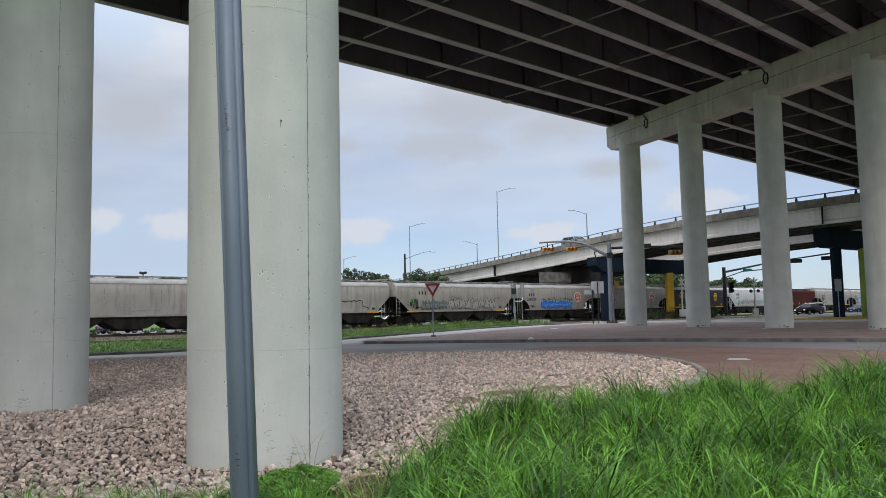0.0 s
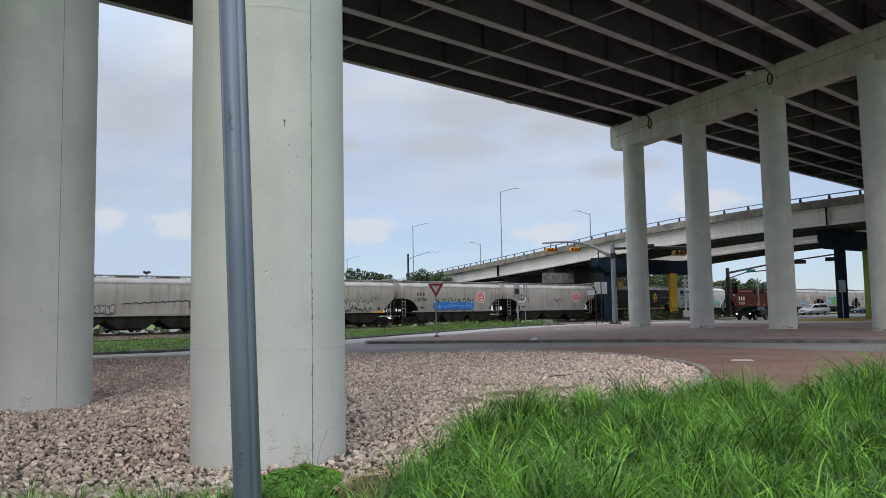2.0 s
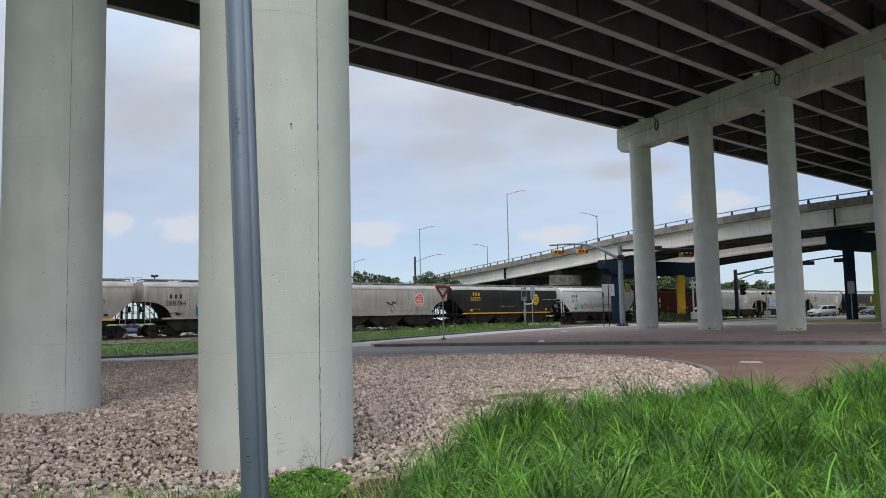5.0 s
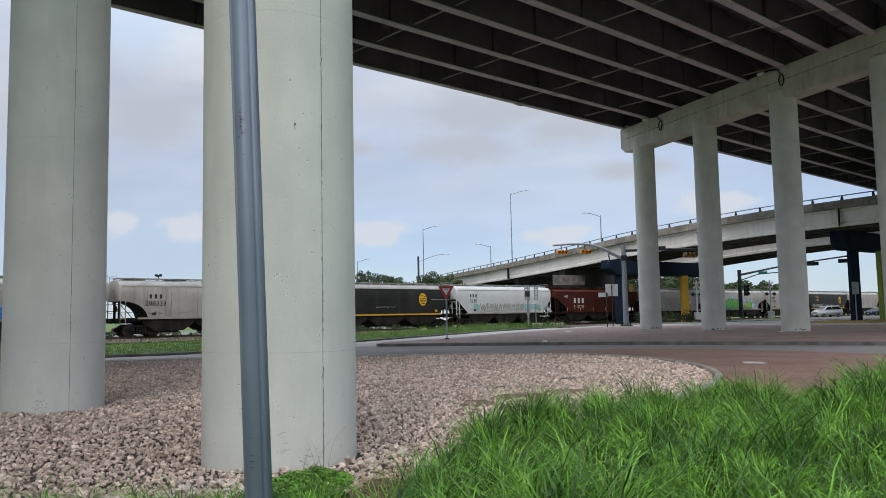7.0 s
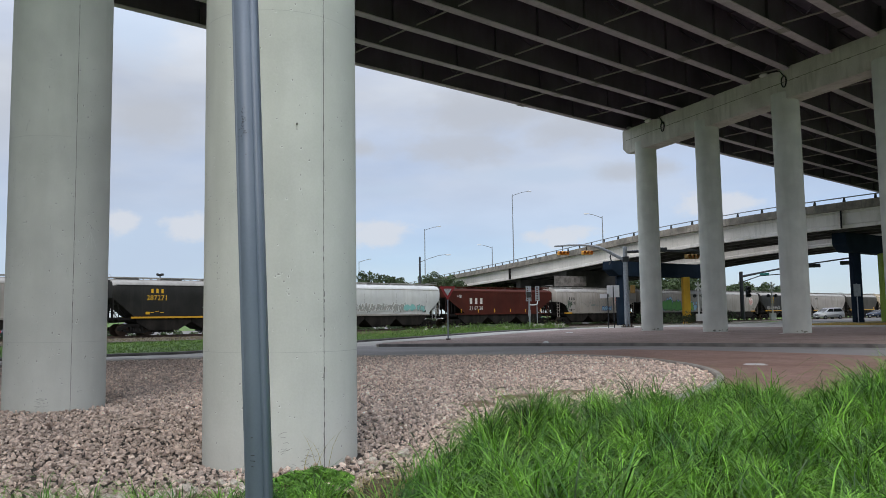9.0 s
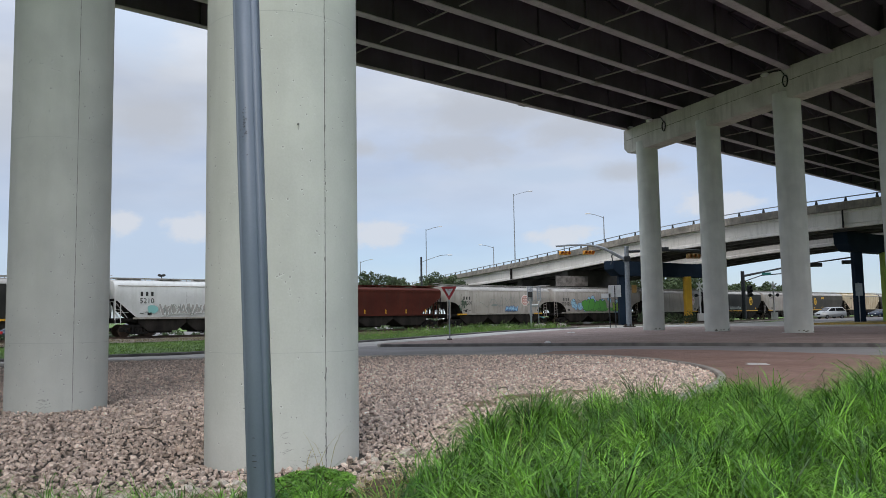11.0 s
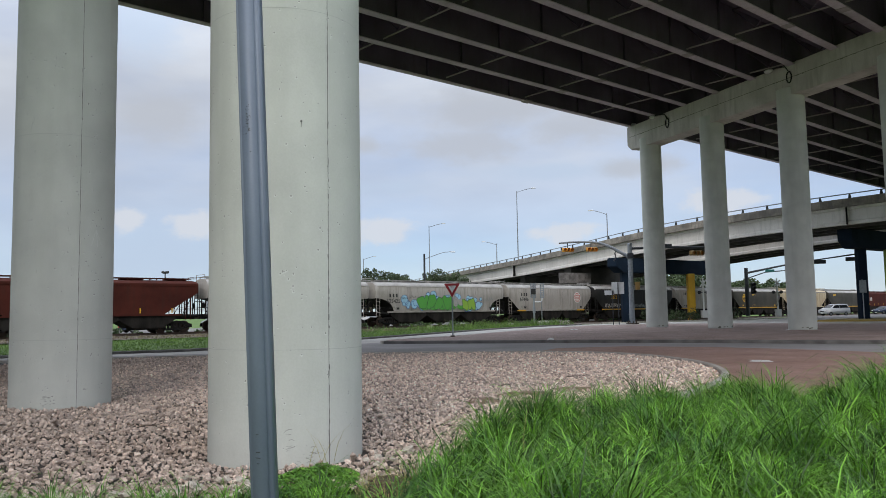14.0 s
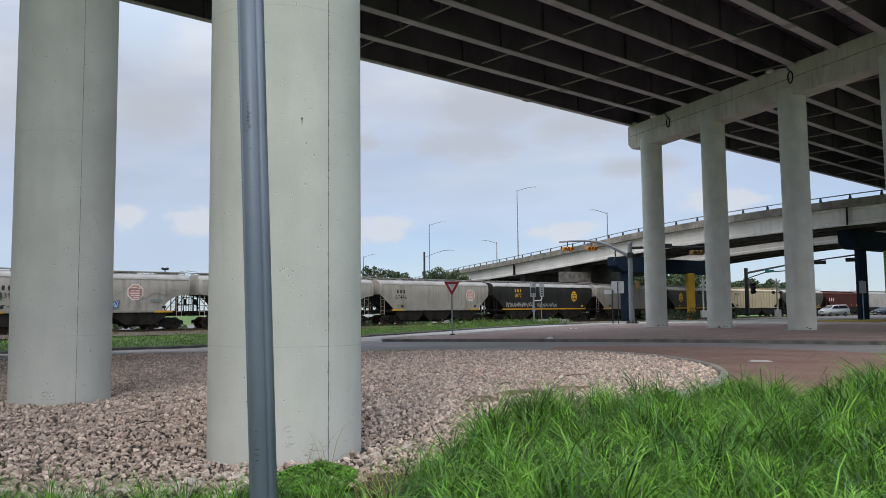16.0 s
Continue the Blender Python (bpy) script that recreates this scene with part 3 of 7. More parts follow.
for q in (-0.755, 0.755):
    bm = bmesh.new()
    for a, b, w in ((0.10, 0.13, 0.15), (0.13, 0.22, 0.03), (0.22, RAIL_Z, 0.075)):
        vs = [bm.verts.new(along(s, q + k * w / 2, z)) for s in (-120, 340) for k in (-1, 1) for z in (a, b)]
        for f in ((0, 1, 5, 4), (2, 3, 7, 6), (1, 3, 7, 5), (0, 1, 3, 2), (4, 5, 7, 6)):
            bm.faces.new([vs[i] for i in f])
    part("rail", bm, M_RAIL, track)
bm = bmesh.new()
bx(bm, (0, 0, 0), (0.23, 2.6, 0.16), None, 0.01)
tie_me = bpy.data.meshes.new("tie")
bm.to_mesh(tie_me)
bm.free()
turn_t = math.atan2(TU.y, TU.x)
for i in range(150):
    t = link("tie", tie_me, M_TIE, track)
    t.matrix_basis = Matrix.Translation(along(-48 + i * 0.62, random.uniform(-0.05, 0.05), 0.04)) @ Matrix.Rotation(turn_t + random.uniform(-0.01, 0.01), 4, "Z")


# ---- overpass ----
def deck_pt(a, o, z=0.0):
    """Place a metres along the overpass, o metres in from its far edge."""
    p = D0 + DU * a + DN * o
    return Vector((p.x, p.y, z))


M_DECKDIR = Matrix.Rotation(math.atan2(DU.y, DU.x), 4, "Z")
overpass = empty("overpass", Matrix.Identity(4), "dark steel girder highway overpass deck with pale bottom flanges", "overpass", "", "structure")
A0, A1, GAP = -70.0, 150.0, 3.36


def deck_box(bm, a0, a1, o0, o1, z0, z1):
    vs = [bm.verts.new(deck_pt(a, o, z)) for a in (a0, a1) for o in (o0, o1) for z in (z0, z1)]
    for f in ((0, 1, 3, 2), (4, 5, 7, 6), (0, 1, 5, 4), (2, 3, 7, 6), (0, 2, 6, 4), (1, 3, 7, 5)):
        bm.faces.new([vs[i] for i in f])


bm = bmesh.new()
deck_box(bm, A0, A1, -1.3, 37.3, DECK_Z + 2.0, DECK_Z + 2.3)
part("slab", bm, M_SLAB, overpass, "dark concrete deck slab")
for o in (-1.3, 36.9):
    bm = bmesh.new()
    deck_box(bm, A0, A1, o, o + 0.4, DECK_Z + 2.3, DECK_Z + 3.3)
    part("parapet", bm, M_FLYP, overpass, "stained concrete parapet")
GIRDERS = [0.42, 3.80, 7.19, 10.58, 13.93, 17.10, 20.22, 23.25, 26.3, 29.35, 32.4]
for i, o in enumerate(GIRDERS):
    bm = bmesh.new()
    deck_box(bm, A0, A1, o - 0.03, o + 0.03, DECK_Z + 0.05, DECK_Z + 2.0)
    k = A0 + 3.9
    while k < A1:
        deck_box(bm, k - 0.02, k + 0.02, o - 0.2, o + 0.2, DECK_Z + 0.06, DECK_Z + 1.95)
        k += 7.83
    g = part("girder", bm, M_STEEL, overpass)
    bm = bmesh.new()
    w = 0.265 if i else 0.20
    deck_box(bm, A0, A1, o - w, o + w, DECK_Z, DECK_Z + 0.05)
    part("bottom_flange", bm, M_FLANGE, g, "pale bottom flange")
    bm = bmesh.new()
    deck_box(bm, 29.5, 30.2, o - 0.29, o + 0.29, DECK_Z - 0.02, DECK_Z + 0.07)
    part("splice_plate", bm, M_STRUT, overpass, "dark bolted splice plate")
bm = bmesh.new()
tube(bm, (0, 0.3, 0.22), (0, GAP - 0.3, 0.22), 0.055, seg=6)
strut_me = bpy.data.meshes.new("bottom_strut")
bm.to_mesh(strut_me)
bm.free()
bm = bmesh.new()
tube(bm, (0, 0.2, 1.75), (0, GAP - 0.2, 1.75), 0.05, seg=6)
pipe(bm, [(0, 0.2, 1.7), (0, GAP / 2, 0.3), (0, GAP - 0.2, 1.7)], 0.045, 6)
frame_me = bpy.data.meshes.new("cross_frame")
bm.to_mesh(frame_me)
bm.free()
for i in range(10):
    for k in range(-6, 14):
        m = Matrix.Translation(deck_pt(13.7 + 7.83 * k, GIRDERS[i], DECK_Z)) @ Matrix.Rotation(math.atan2(DN.y, DN.x) - math.pi / 2, 4, "Z")
        f = link("cross_frame", frame_me, M_STEEL, overpass)
        f.matrix_basis = m
        f.scale.y = (GIRDERS[i + 1] - GIRDERS[i]) / GAP
        link("bottom_strut", strut_me, M_STRUT, f, "pale thin bottom strut")


def column(x, y, r, h, z0=-0.4, seam_deg=None, group="", rings=(1.24, 4.95, 8.66, 12.37), holes=0, label="", scars=()):
    c = empty("bridge_column", Matrix.Translation((x, y, 0)), label or "round pale grey concrete bridge column with form seams", "column", group, "structure")
    bm = bmesh.new()
    seg = 96 if holes else 48
    prof = [(r, z0), (r, h)]
    rs = [[bm.verts.new((pr * math.cos(2 * math.pi * i / seg), pr * math.sin(2 * math.pi * i / seg), pz)) for i in range(seg)] for pr, pz in prof]
    for i in range(seg):
        bm.faces.new((rs[0][i], rs[0][(i + 1) % seg], rs[1][(i + 1) % seg], rs[1][i]))
    part("shaft", bm, M_COLUMN, c, "", True)
    if seam_deg is not None:
        for k, zz in enumerate(rings):
            if zz > h:
                continue
            bm = bmesh.new()
            tilt = 0.012 * ((k * 7) % 3 - 1)
            for i in range(seg):
                q = []
                for a, dz in ((i, 0.0), (i + 1, 0.0), (i + 1, 0.005), (i, 0.005)):
                    t = 2 * math.pi * a / seg
                    q.append(bm.verts.new(((r + 0.002) * math.cos(t), (r + 0.002) * math.sin(t), zz + dz + tilt * r * math.cos(t))))
                bm.faces.new(q)
            part("form_joint", bm, M_JOINT, c, "faint dark horizontal form joint")
        for sd in (seam_deg, seam_deg + 180):
            bm = bmesh.new()
            t = radians(sd)
            z = z0
            while z < h:
                l, w = random.uniform(0.015, 0.07), random.choice((0.005, 0.007, 0.009, 0.012))
                m = Matrix.Rotation(t, 4, "Z") @ Matrix.Translation((r, random.uniform(-0.004, 0.004), z + l / 2))
                bx(bm, (0, 0, 0), (0.006, w, l), m)
                z += l + random.choice((0.0, 0.01, 0.03, 0.06, 0.14))
            bx(bm, (0, 0, 0), (0.004, 0.0045, h - z0), Matrix.Rotation(t, 4, "Z") @ Matrix.Translation((r, 0, (h + z0) / 2)))
            part("form_seam", bm, M_SEAM, c, "dark broken vertical form seam")
    if holes:
        bm, bm_rim, r_far = bmesh.new(), bmesh.new(), y > 12
        for _ in range(holes):
            t, z = (radians(random.uniform(190, 350)), random.uniform(0.1, 6.5)) if _ % 3 or not _ else (t + random.gauss(0, 0.05), z + random.gauss(0, 0.08))
            s = random.choice((0.0035, 0.0045, 0.0055, 0.007, 0.009)) * (1.4 if r_far else 1.0)
            m = Matrix.Rotation(t, 4, "Z") @ Matrix.Translation((r + 0.0022, 0, z)) @ Matrix.Rotation(math.pi / 2, 4, "Y") @ Matrix.Diagonal((random.uniform(0.8, 1.3), 1, 1, 1))
            bmesh.ops.create_circle(bm, cap_ends=True, segments=6, radius=s, matrix=m)
            # a pale disc behind each hole paints the bright halo of its lit edge
            m = Matrix.Rotation(t + random.uniform(-0.002, 0.002), 4, "Z") @ Matrix.Translation((r + 0.0014, 0, z - s * 0.4)) @ Matrix.Rotation(math.pi / 2, 4, "Y")
            bmesh.ops.create_circle(bm_rim, cap_ends=True, segments=8, radius=s * 1.8, matrix=m)
        # thin wandering scratches near the foot
        for z_, a_, n_, sp in scars:
            for _ in range(n_):
                a0, z1 = a_ + random.gauss(0, sp), z_ + random.gauss(0, 0.035)
                for _ in range(random.randint(2, 6)):
                    a1, z2 = a0 + random.uniform(0.5, 1.6), z1 + random.gauss(0.002, 0.007)
                    w_ = random.uniform(0.0008, 0.0032)
                    q = [Matrix.Rotation(radians(aa), 4, "Z") @ Vector((r + 0.0018, 0, zz)) for aa, zz in ((a0, z1 - w_), (a1, z2 - w_), (a1, z2 + w_), (a0, z1 + w_))]
                    bm.faces.new([bm.verts.new(v_) for v_ in q])
                    a0, z1 = a1, z2
        tagged(part("air_hole_rims", bm_rim, M_RIM, c, "pale halos painted round the air holes"), kind="stuff")
        tagged(part("air_holes", bm, M_HOLE, c, "scattered small dark air holes and scratches"), kind="stuff")
    return c


COL_R = 0.87
column(-1.90, 9.11, COL_R, 15.5, -0.3, 313, "near bent columns", holes=420, label="round pale grey-green concrete column standing in gravel", scars=((0.26, 284, 5, 2.5), (0.18, 302, 6, 3.0), (0.10, 296, 7, 5.0), (0.36, 281, 2, 1.5)))
column(-7.27, 14.66, COL_R, 15.5, -0.3, 313, "near bent columns", holes=420, label="round pale grey concrete column standing in gravel", scars=((0.22, 279, 9, 3.0), (0.12, 276, 8, 3.0), (0.36, 321, 3, 1.0)))
# a nail left in the near column, with its run of rust, and a pale scrape on the second one
bm = bmesh.new()
m = Matrix.Translation((-1.90, 9.11, 0)) @ Matrix.Rotation(radians(292.4), 4, "Z") @ Matrix.Translation((COL_R, 0, 3.70))
tube(bm, m @ Vector((-0.01, 0, 0)), m @ Vector((0.012, 0, 0)), 0.011, seg=8)
bx(bm, (0.0005, 0, -0.035), (0.003, 0.006, 0.06), m)
tagged(part("nail", bm, M_SEAM), "dark nail with a rust run in the concrete column", "nail")
bm = bmesh.new()
for a0, z1, a1, z2 in ((333.3, 3.24, 327.5, 2.94), (333.3, 3.24, 342.0, 2.96), (334.0, 3.20, 336.0, 2.92)):
    for k in range(6):
        u0, u1, w_ = k / 6, (k + 0.9) / 6, 0.35 + 0.15 * (k % 2)
        q = [Vector((-7.27, 14.66, 0)) + Matrix.Rotation(radians(a0 + (a1 - a0) * u + e_), 4, "Z") @ Vector((COL_R + 0.002, 0, z1 + (z2 - z1) * u)) for u, e_ in ((u0, -w_), (u1, -w_), (u1, w_), (u0, w_))]
        bm.faces.new([bm.verts.new(v_) for v_ in q])
tagged(part("pale_scrape", bm, M_RIM), "pale chalky scrape on the concrete column", "scrape", "", "structure")
for k in (2, 3):
    column(-7.27 - 5.85 * (k - 1), 14.66 + 5.55 * (k - 1), COL_R, 15.5, -0.3, 290, "near bent columns")


def bent_cap(name, p, q, w, z0, z1, over, tilt=0.0):
    """A cap beam from p to q; its top rises by tilt towards q."""
    p, q = Vector(p), Vector(q)
    d = (q - p).normalized()
    a, b = p - d * over, q + d * over
    l = (b - a).length
    m = Matrix.Translation((a + b) / 2 + Vector((0, 0, tilt / 2))) @ Matrix.Rotation(math.atan2(d.y, d.x), 4, "Z")
    lean_ = Matrix.Identity(4)
    lean_[2][0] = tilt / l
    m = m @ lean_
    c = empty(name, Matrix.Identity(4), "long stained concrete bent cap beam on round columns", "bent cap", "", "structure")
    bm = bmesh.new()
    h = z1 - z0
    prism(bm, [(-l / 2, z0 + 0.22 * h), (-l / 2 + 0.55, z0), (l / 2 - 0.55, z0), (l / 2, z0 + 0.22 * h), (l / 2, z1), (-l / 2, z1)], "y", -w / 2, w / 2)
    bmesh.ops.bevel(bm, geom=bm.edges[:], offset=0.04, segments=2, affect="EDGES")
    bmesh.ops.transform(bm, matrix=m, verts=bm.verts)
    part("beam", bm, M_CAP, c)
    bm = bmesh.new()
    for sgn in (-1, 1):
        bx(bm, (0, sgn * (w / 2 + 0.002), z0 + 0.55 * h), (l - 0.8, 0.006, 0.035), m)
    part("joint_line", bm, M_STAIN, c, "thin dark pour line")
    bm = bmesh.new()
    q_ = random.Random(int(l * 10))
    for sgn in (-1, 1):
        u = -l / 2 + 1.0
        while u < l / 2 - 1.0:
            w_ = q_.uniform(0.1, 0.5)
            bx(bm, (u, sgn * (w / 2 + 0.004), z0 + 0.55 * h - q_.uniform(0.0, 0.03)), (w_, 0.006, q_.uniform(0.02, 0.07)), m)
            u += w_ + q_.uniform(0.05, 0.9)
    tagged(part("pour_stains", bm, M_STAIN, c, "dark drips along the pour line"), kind="stuff")
    return c, m, l


CAPW = 1.5
CP = [Vector(p) for p in ((17.14, 64.75, 0), (19.94, 57.8, 0), (22.82, 50.8, 0), (25.78, 43.9, 0), (28.8, 37.0, 0))]
for p in CP:
    column(p.x, p.y, COL_R, 15.9, 0.0, None, "far bent columns", label="round pale concrete bridge column on the brick island")
cap_far, CAPM, CAPL = bent_cap("bent_cap", CP[0], CP[4], CAPW, 15.2, 17.27, 2.15, 0.38)
bent_cap("bent_cap", (-18.0, 25.76, 0), (-1.90, 9.11, 0), CAPW, 15.2, 17.27, 2.2)
bm = bmesh.new()
pipe(bm, [CAPM @ Vector((-CAPL / 2 - 0.06, -0.45, 17.1)), CAPM @ Vector((-CAPL / 2 - 0.06, -0.45, 16.4)), CAPM @ Vector((-CAPL / 2 - 0.04, -0.45, 15.7))], 0.06, 6)
part("drain_pipe", bm, M_POLEB, cap_far, "dark drain pipe on the end of the cap")
bm = bmesh.new()
bx(bm, (-CAPL / 2 + 0.5, -0.4, 17.42), (0.35, 0.3, 0.3), CAPM, 0.03)
part("junction_box", bm, M_SIGNB, cap_far, "small pale box on the cap")
# dark scuffs round the feet of the far columns
for p in CP:
    bm = bmesh.new()
    q_ = random.Random(int(p.x * 10))
    for _ in range(9):
        a_ = q_.uniform(math.pi, 2 * math.pi)
        m_ = Matrix.Translation((p.x, p.y, 0)) @ Matrix.Rotation(a_, 4, "Z") @ Matrix.Translation((COL_R + 0.004, 0, 0.14 + q_.uniform(0.03, 0.16)))
        bx(bm, (0, 0, 0), (0.006, q_.uniform(0.05, 0.16), q_.uniform(0.03, 0.1)), m_)
    tagged(part("foot_stain", bm, M_STAIN), "dark scuff marks round a column's foot", "stain", "stains at the column feet", "structure")
# bearings of the girders on the caps
bm_b = bmesh.new()
bx(bm_b, (0, 0, 0), (0.7, 0.55, 0.2), None, 0.02)
bear_me = bpy.data.meshes.new("bearing")
bm_b.to_mesh(bear_me)
bm_b.free()
c_dir = (CP[4] - CP[0]).normalized()
for o in GIRDERS:
    k = (o - (CP[0] - D0).dot(DN)) / c_dir.dot(DN)
    b = link("bearing", bear_me, M_STEEL, overpass)
    b.matrix_basis = Matrix.Translation(CP[0] + c_dir * k + Vector((0, 0, 17.25))) @ M_DECKDIR
    b = link("bearing", bear_me, M_STEEL, overpass)
    b.matrix_basis = Matrix.Translation(deck_pt(-9.0, o, 17.2)) @ M_DECKDIR

# ---- freight train ----
SPEED = 9.64
M_HOP = {
    "grey": mat("hopper_grey", (0.33, 0.305, 0.275), (0.415, 0.385, 0.35), 0.75, 0.5, 0.03, 8, stain=0.55, stain_col=(0.17, 0.155, 0.135), grain_f=0.1),
    "tan": mat("hopper_warm_grey", (0.30, 0.275, 0.245), (0.38, 0.35, 0.31), 0.75, 0.5, 0.03, 8, stain=0.6, stain_col=(0.17, 0.145, 0.12), grain_f=0.1),
    "white": mat("hopper_white", (0.52, 0.53, 0.53), (0.62, 0.63, 0.62), 0.7, 0.5, 0.03, 8, stain=0.35, stain_col=(0.40, 0.40, 0.385), grain_f=0.1),
    "black": mat("hopper_black", (0.014, 0.014, 0.013), (0.026, 0.025, 0.023), 0.6, 0.5, 0.03, 8, stain=0.35, stain_col=(0.045, 0.042, 0.036), grain_f=0.1, spec=0.25),
    "brown": mat("hopper_oxide", (0.055, 0.014, 0.010), (0.085, 0.021, 0.014), 0.75, 0.5, 0.03, 8, stain=0.5, stain_col=(0.05, 0.02, 0.015), grain_f=0.1, spec=0.12),
    "cream": mat("hopper_cream", (0.44, 0.36, 0.24), (0.55, 0.46, 0.32), 0.7, 0.5, 0.03, 8, stain=0.4, stain_col=(0.28, 0.2, 0.12), grain_f=0.1),
    "olive": mat("hopper_drab", (0.045, 0.042, 0.035), (0.075, 0.069, 0.056), 0.7, 0.5, 0.03, 8, stain=0.4, stain_col=(0.07, 0.065, 0.05), grain_f=0.1, spec=0.25),
}
M_UNDER = mat("underside_shade_steel", (0.012, 0.011, 0.010), (0.028, 0.025, 0.022), 0.85, 1.2, 0.1, 12, stain=0.4, stain_col=(0.045, 0.038, 0.032), spec=0.12)
M_SEAMT = plain("weld_grime", (0.12, 0.11, 0.10), 0.8)
M_ROOFG = mat("roof_dull_grey", (0.26, 0.25, 0.235), (0.36, 0.345, 0.325), 0.6, 0.8, 0.04, 8, stain=0.3, stain_col=(0.4, 0.38, 0.35))
M_STRIPEY = plain("stripe_yellow", (0.62, 0.33, 0.02), 0.5)
M_STRIPEW = mat("sill_pale", (0.27, 0.25, 0.22), (0.36, 0.335, 0.295), 0.7, 1, 0.0, 10, stain=0.5, stain_col=(0.2, 0.17, 0.14))
M_INK = plain("stencil_black", (0.015, 0.015, 0.015), 0.6)
M_INKY = plain("stencil_yellow", (0.75, 0.42, 0.02), 0.55)
M_INKW = plain("stencil_white", (0.6, 0.58, 0.54), 0.6)
M_EMBR = plain("emblem_red", (0.55, 0.03, 0.03), 0.5)
M_EMBF = plain("emblem_faded", (0.50, 0.22, 0.19), 0.6)
M_EMBW = plain("emblem_pale", (0.7, 0.66, 0.62), 0.5)
SPRAY = {"ash": plain("spray_ash", (0.33, 0.32, 0.30), 0.6), "black": plain("spray_black", (0.02, 0.02, 0.022), 0.5), "blue": plain("spray_blue", (0.02, 0.18, 0.62), 0.45), "cyan": plain("spray_cyan", (0.10, 0.42, 0.55), 0.5),
         "green": plain("spray_green", (0.085, 0.33, 0.055), 0.5), "white": plain("spray_white", (0.62, 0.64, 0.62), 0.5), "teal": plain("spray_teal", (0.22, 0.48, 0.46), 0.5),
         "navy": plain("spray_navy", (0.012, 0.05, 0.22), 0.5), "pale": plain("spray_pale", (0.36, 0.345, 0.32), 0.6), "lime": plain("spray_lime", (0.24, 0.42, 0.05), 0.5), "sky": plain("spray_sky", (0.30, 0.52, 0.66), 0.5), "smoke": plain("spray_smoke", (0.20, 0.23, 0.22), 0.6), "moss": plain("spray_moss", (0.035, 0.075, 0.045), 0.6)}


def hopper_meshes(L, shape):
    """Shared meshes of a covered hopper, coupled length L; x along the track, the near side at -y, rail top at z = 0.
    shape: "arch" (round cut over the trucks), "slope" (straight cut), "flat" (flat-sided, long cut), "ribbed"."""
    H = L / 2 - 0.42
    out = {}
    cut, rise_ = {"arch": (2.35, 1.42), "slope": (1.85, 1.62), "flat": (3.1, 2.05), "ribbed": (2.6, 1.8)}[shape]
    round_ = shape in ("arch", "slope")

    def belly(e):
        if e >= cut:
            return 1.16
        f = e / cut
        return 1.16 + rise_ * (math.sqrt(max(0.0, 1 - f ** 2.2)) if shape == "arch" else 1 - f)
    bm = bmesh.new()
    ds = (0.02, 0.12, 0.3, 0.55, 0.85, 1.15, 1.45, 1.75, 2.0, 2.2, 2.28, 2.4, 2.65, 3.1)
    xs = sorted({round(v, 3) for v in [-H, H] + [k * (H - d) for k in (-1, 1) for d in ds] + [0, H * 0.25, -H * 0.25, H * 0.45, -H * 0.45]})
    rings = []
    for x in xs:
        e = max(0.0, H - abs(x))
        zb = belly(e)
        tuck = 0.10 * max(0.0, 1 - e / 0.3) ** 2
        wy = 1.52 - tuck
        b = 0.06 if round_ else 0.0
        if round_:
            sec = [(-wy + 0.02, zb), (-wy - b * 0.7, lerp(zb, 3.8, 0.33)), (-wy - b, lerp(zb, 3.8, 0.66)), (-wy - 0.02, 3.84), (-wy + 0.06, 4.02), (-wy + 0.24, 4.17), (-1.0, 4.28), (-0.5, 4.37), (0, 4.40)]
        else:
            sec = [(-wy, zb), (-wy, lerp(zb, 3.75, 0.33)), (-wy, lerp(zb, 3.75, 0.66)), (-wy, 3.80), (-wy + 0.02, 4.02), (-wy + 0.12, 4.12), (-1.0, 4.25), (-0.5, 4.34), (0, 4.38)]
        sec = sec + [(-y, z) for y, z in sec[-2::-1]]
        rings.append([bm.verts.new((x, y, z - tuck * 0.5 * (z > 3.0))) for y, z in sec])
    n = len(rings[0])
    for r, s in zip(rings, rings[1:]):
        for i in range(n):
            bm.faces.new((r[i], r[(i + 1) % n], s[(i + 1) % n], s[i]))
    bm.faces.new(rings[0])
    bm.faces.new(rings[-1][::-1])
    out["body"] = bm
    bm = bmesh.new()
    bx(bm, (0, 1.535 if round_ else 1.525, 3.84 if round_ else 3.86), (2 * H - 0.5, 0.05, 0.07 if round_ else 0.16))
    out["eave_rail"] = bm
    bm = bmesh.new()
    for sy in (-1, 1):
        bx(bm, (0, sy * 0.78, 4.54), (2 * H + 0.1, 0.22, 0.04))
        bx(bm, (0, sy * 0.40, 4.54), (2 * H + 0.1, 0.22, 0.04))
        k = -H + 0.3
        while k < H:
            bx(bm, (k, sy * 0.84, 4.45), (0.07, 0.05, 0.22))
            bx(bm, (k, sy * 0.55, 4.49), (0.05, 0.7, 0.06))
            k += 1.22
    for k in range(5):
        bx(bm, (lerp(-H + 1.6, H - 1.6, k / 4), 0, 4.46), (2.0, 0.5, 0.17), None, 0.03)
    for sx in (-1, 1):
        pipe(bm, [(sx * (H + 0.02), -0.9, 4.1), (sx * (H + 0.05), -0.9, 4.72), (sx * (H + 0.05), 0.9, 4.72), (sx * (H + 0.02), 0.9, 4.1)], 0.025, 5)
    out["roof_walkway"] = bm
    bm = bmesh.new()
    bx(bm, (0, 1.48, 1.13), (2 * (H - 1.55), 0.12, 0.15))
    out["stripe"] = bm
    bm = bmesh.new()
    bx(bm, (H - 2.3, 1.486, 1.12), (1.5, 0.12, 0.16))
    out["end_stripe"] = bm
    bm = bmesh.new()
    bx(bm, (0, 0, 0.95), (2 * H + 0.25, 0.7, 0.42))
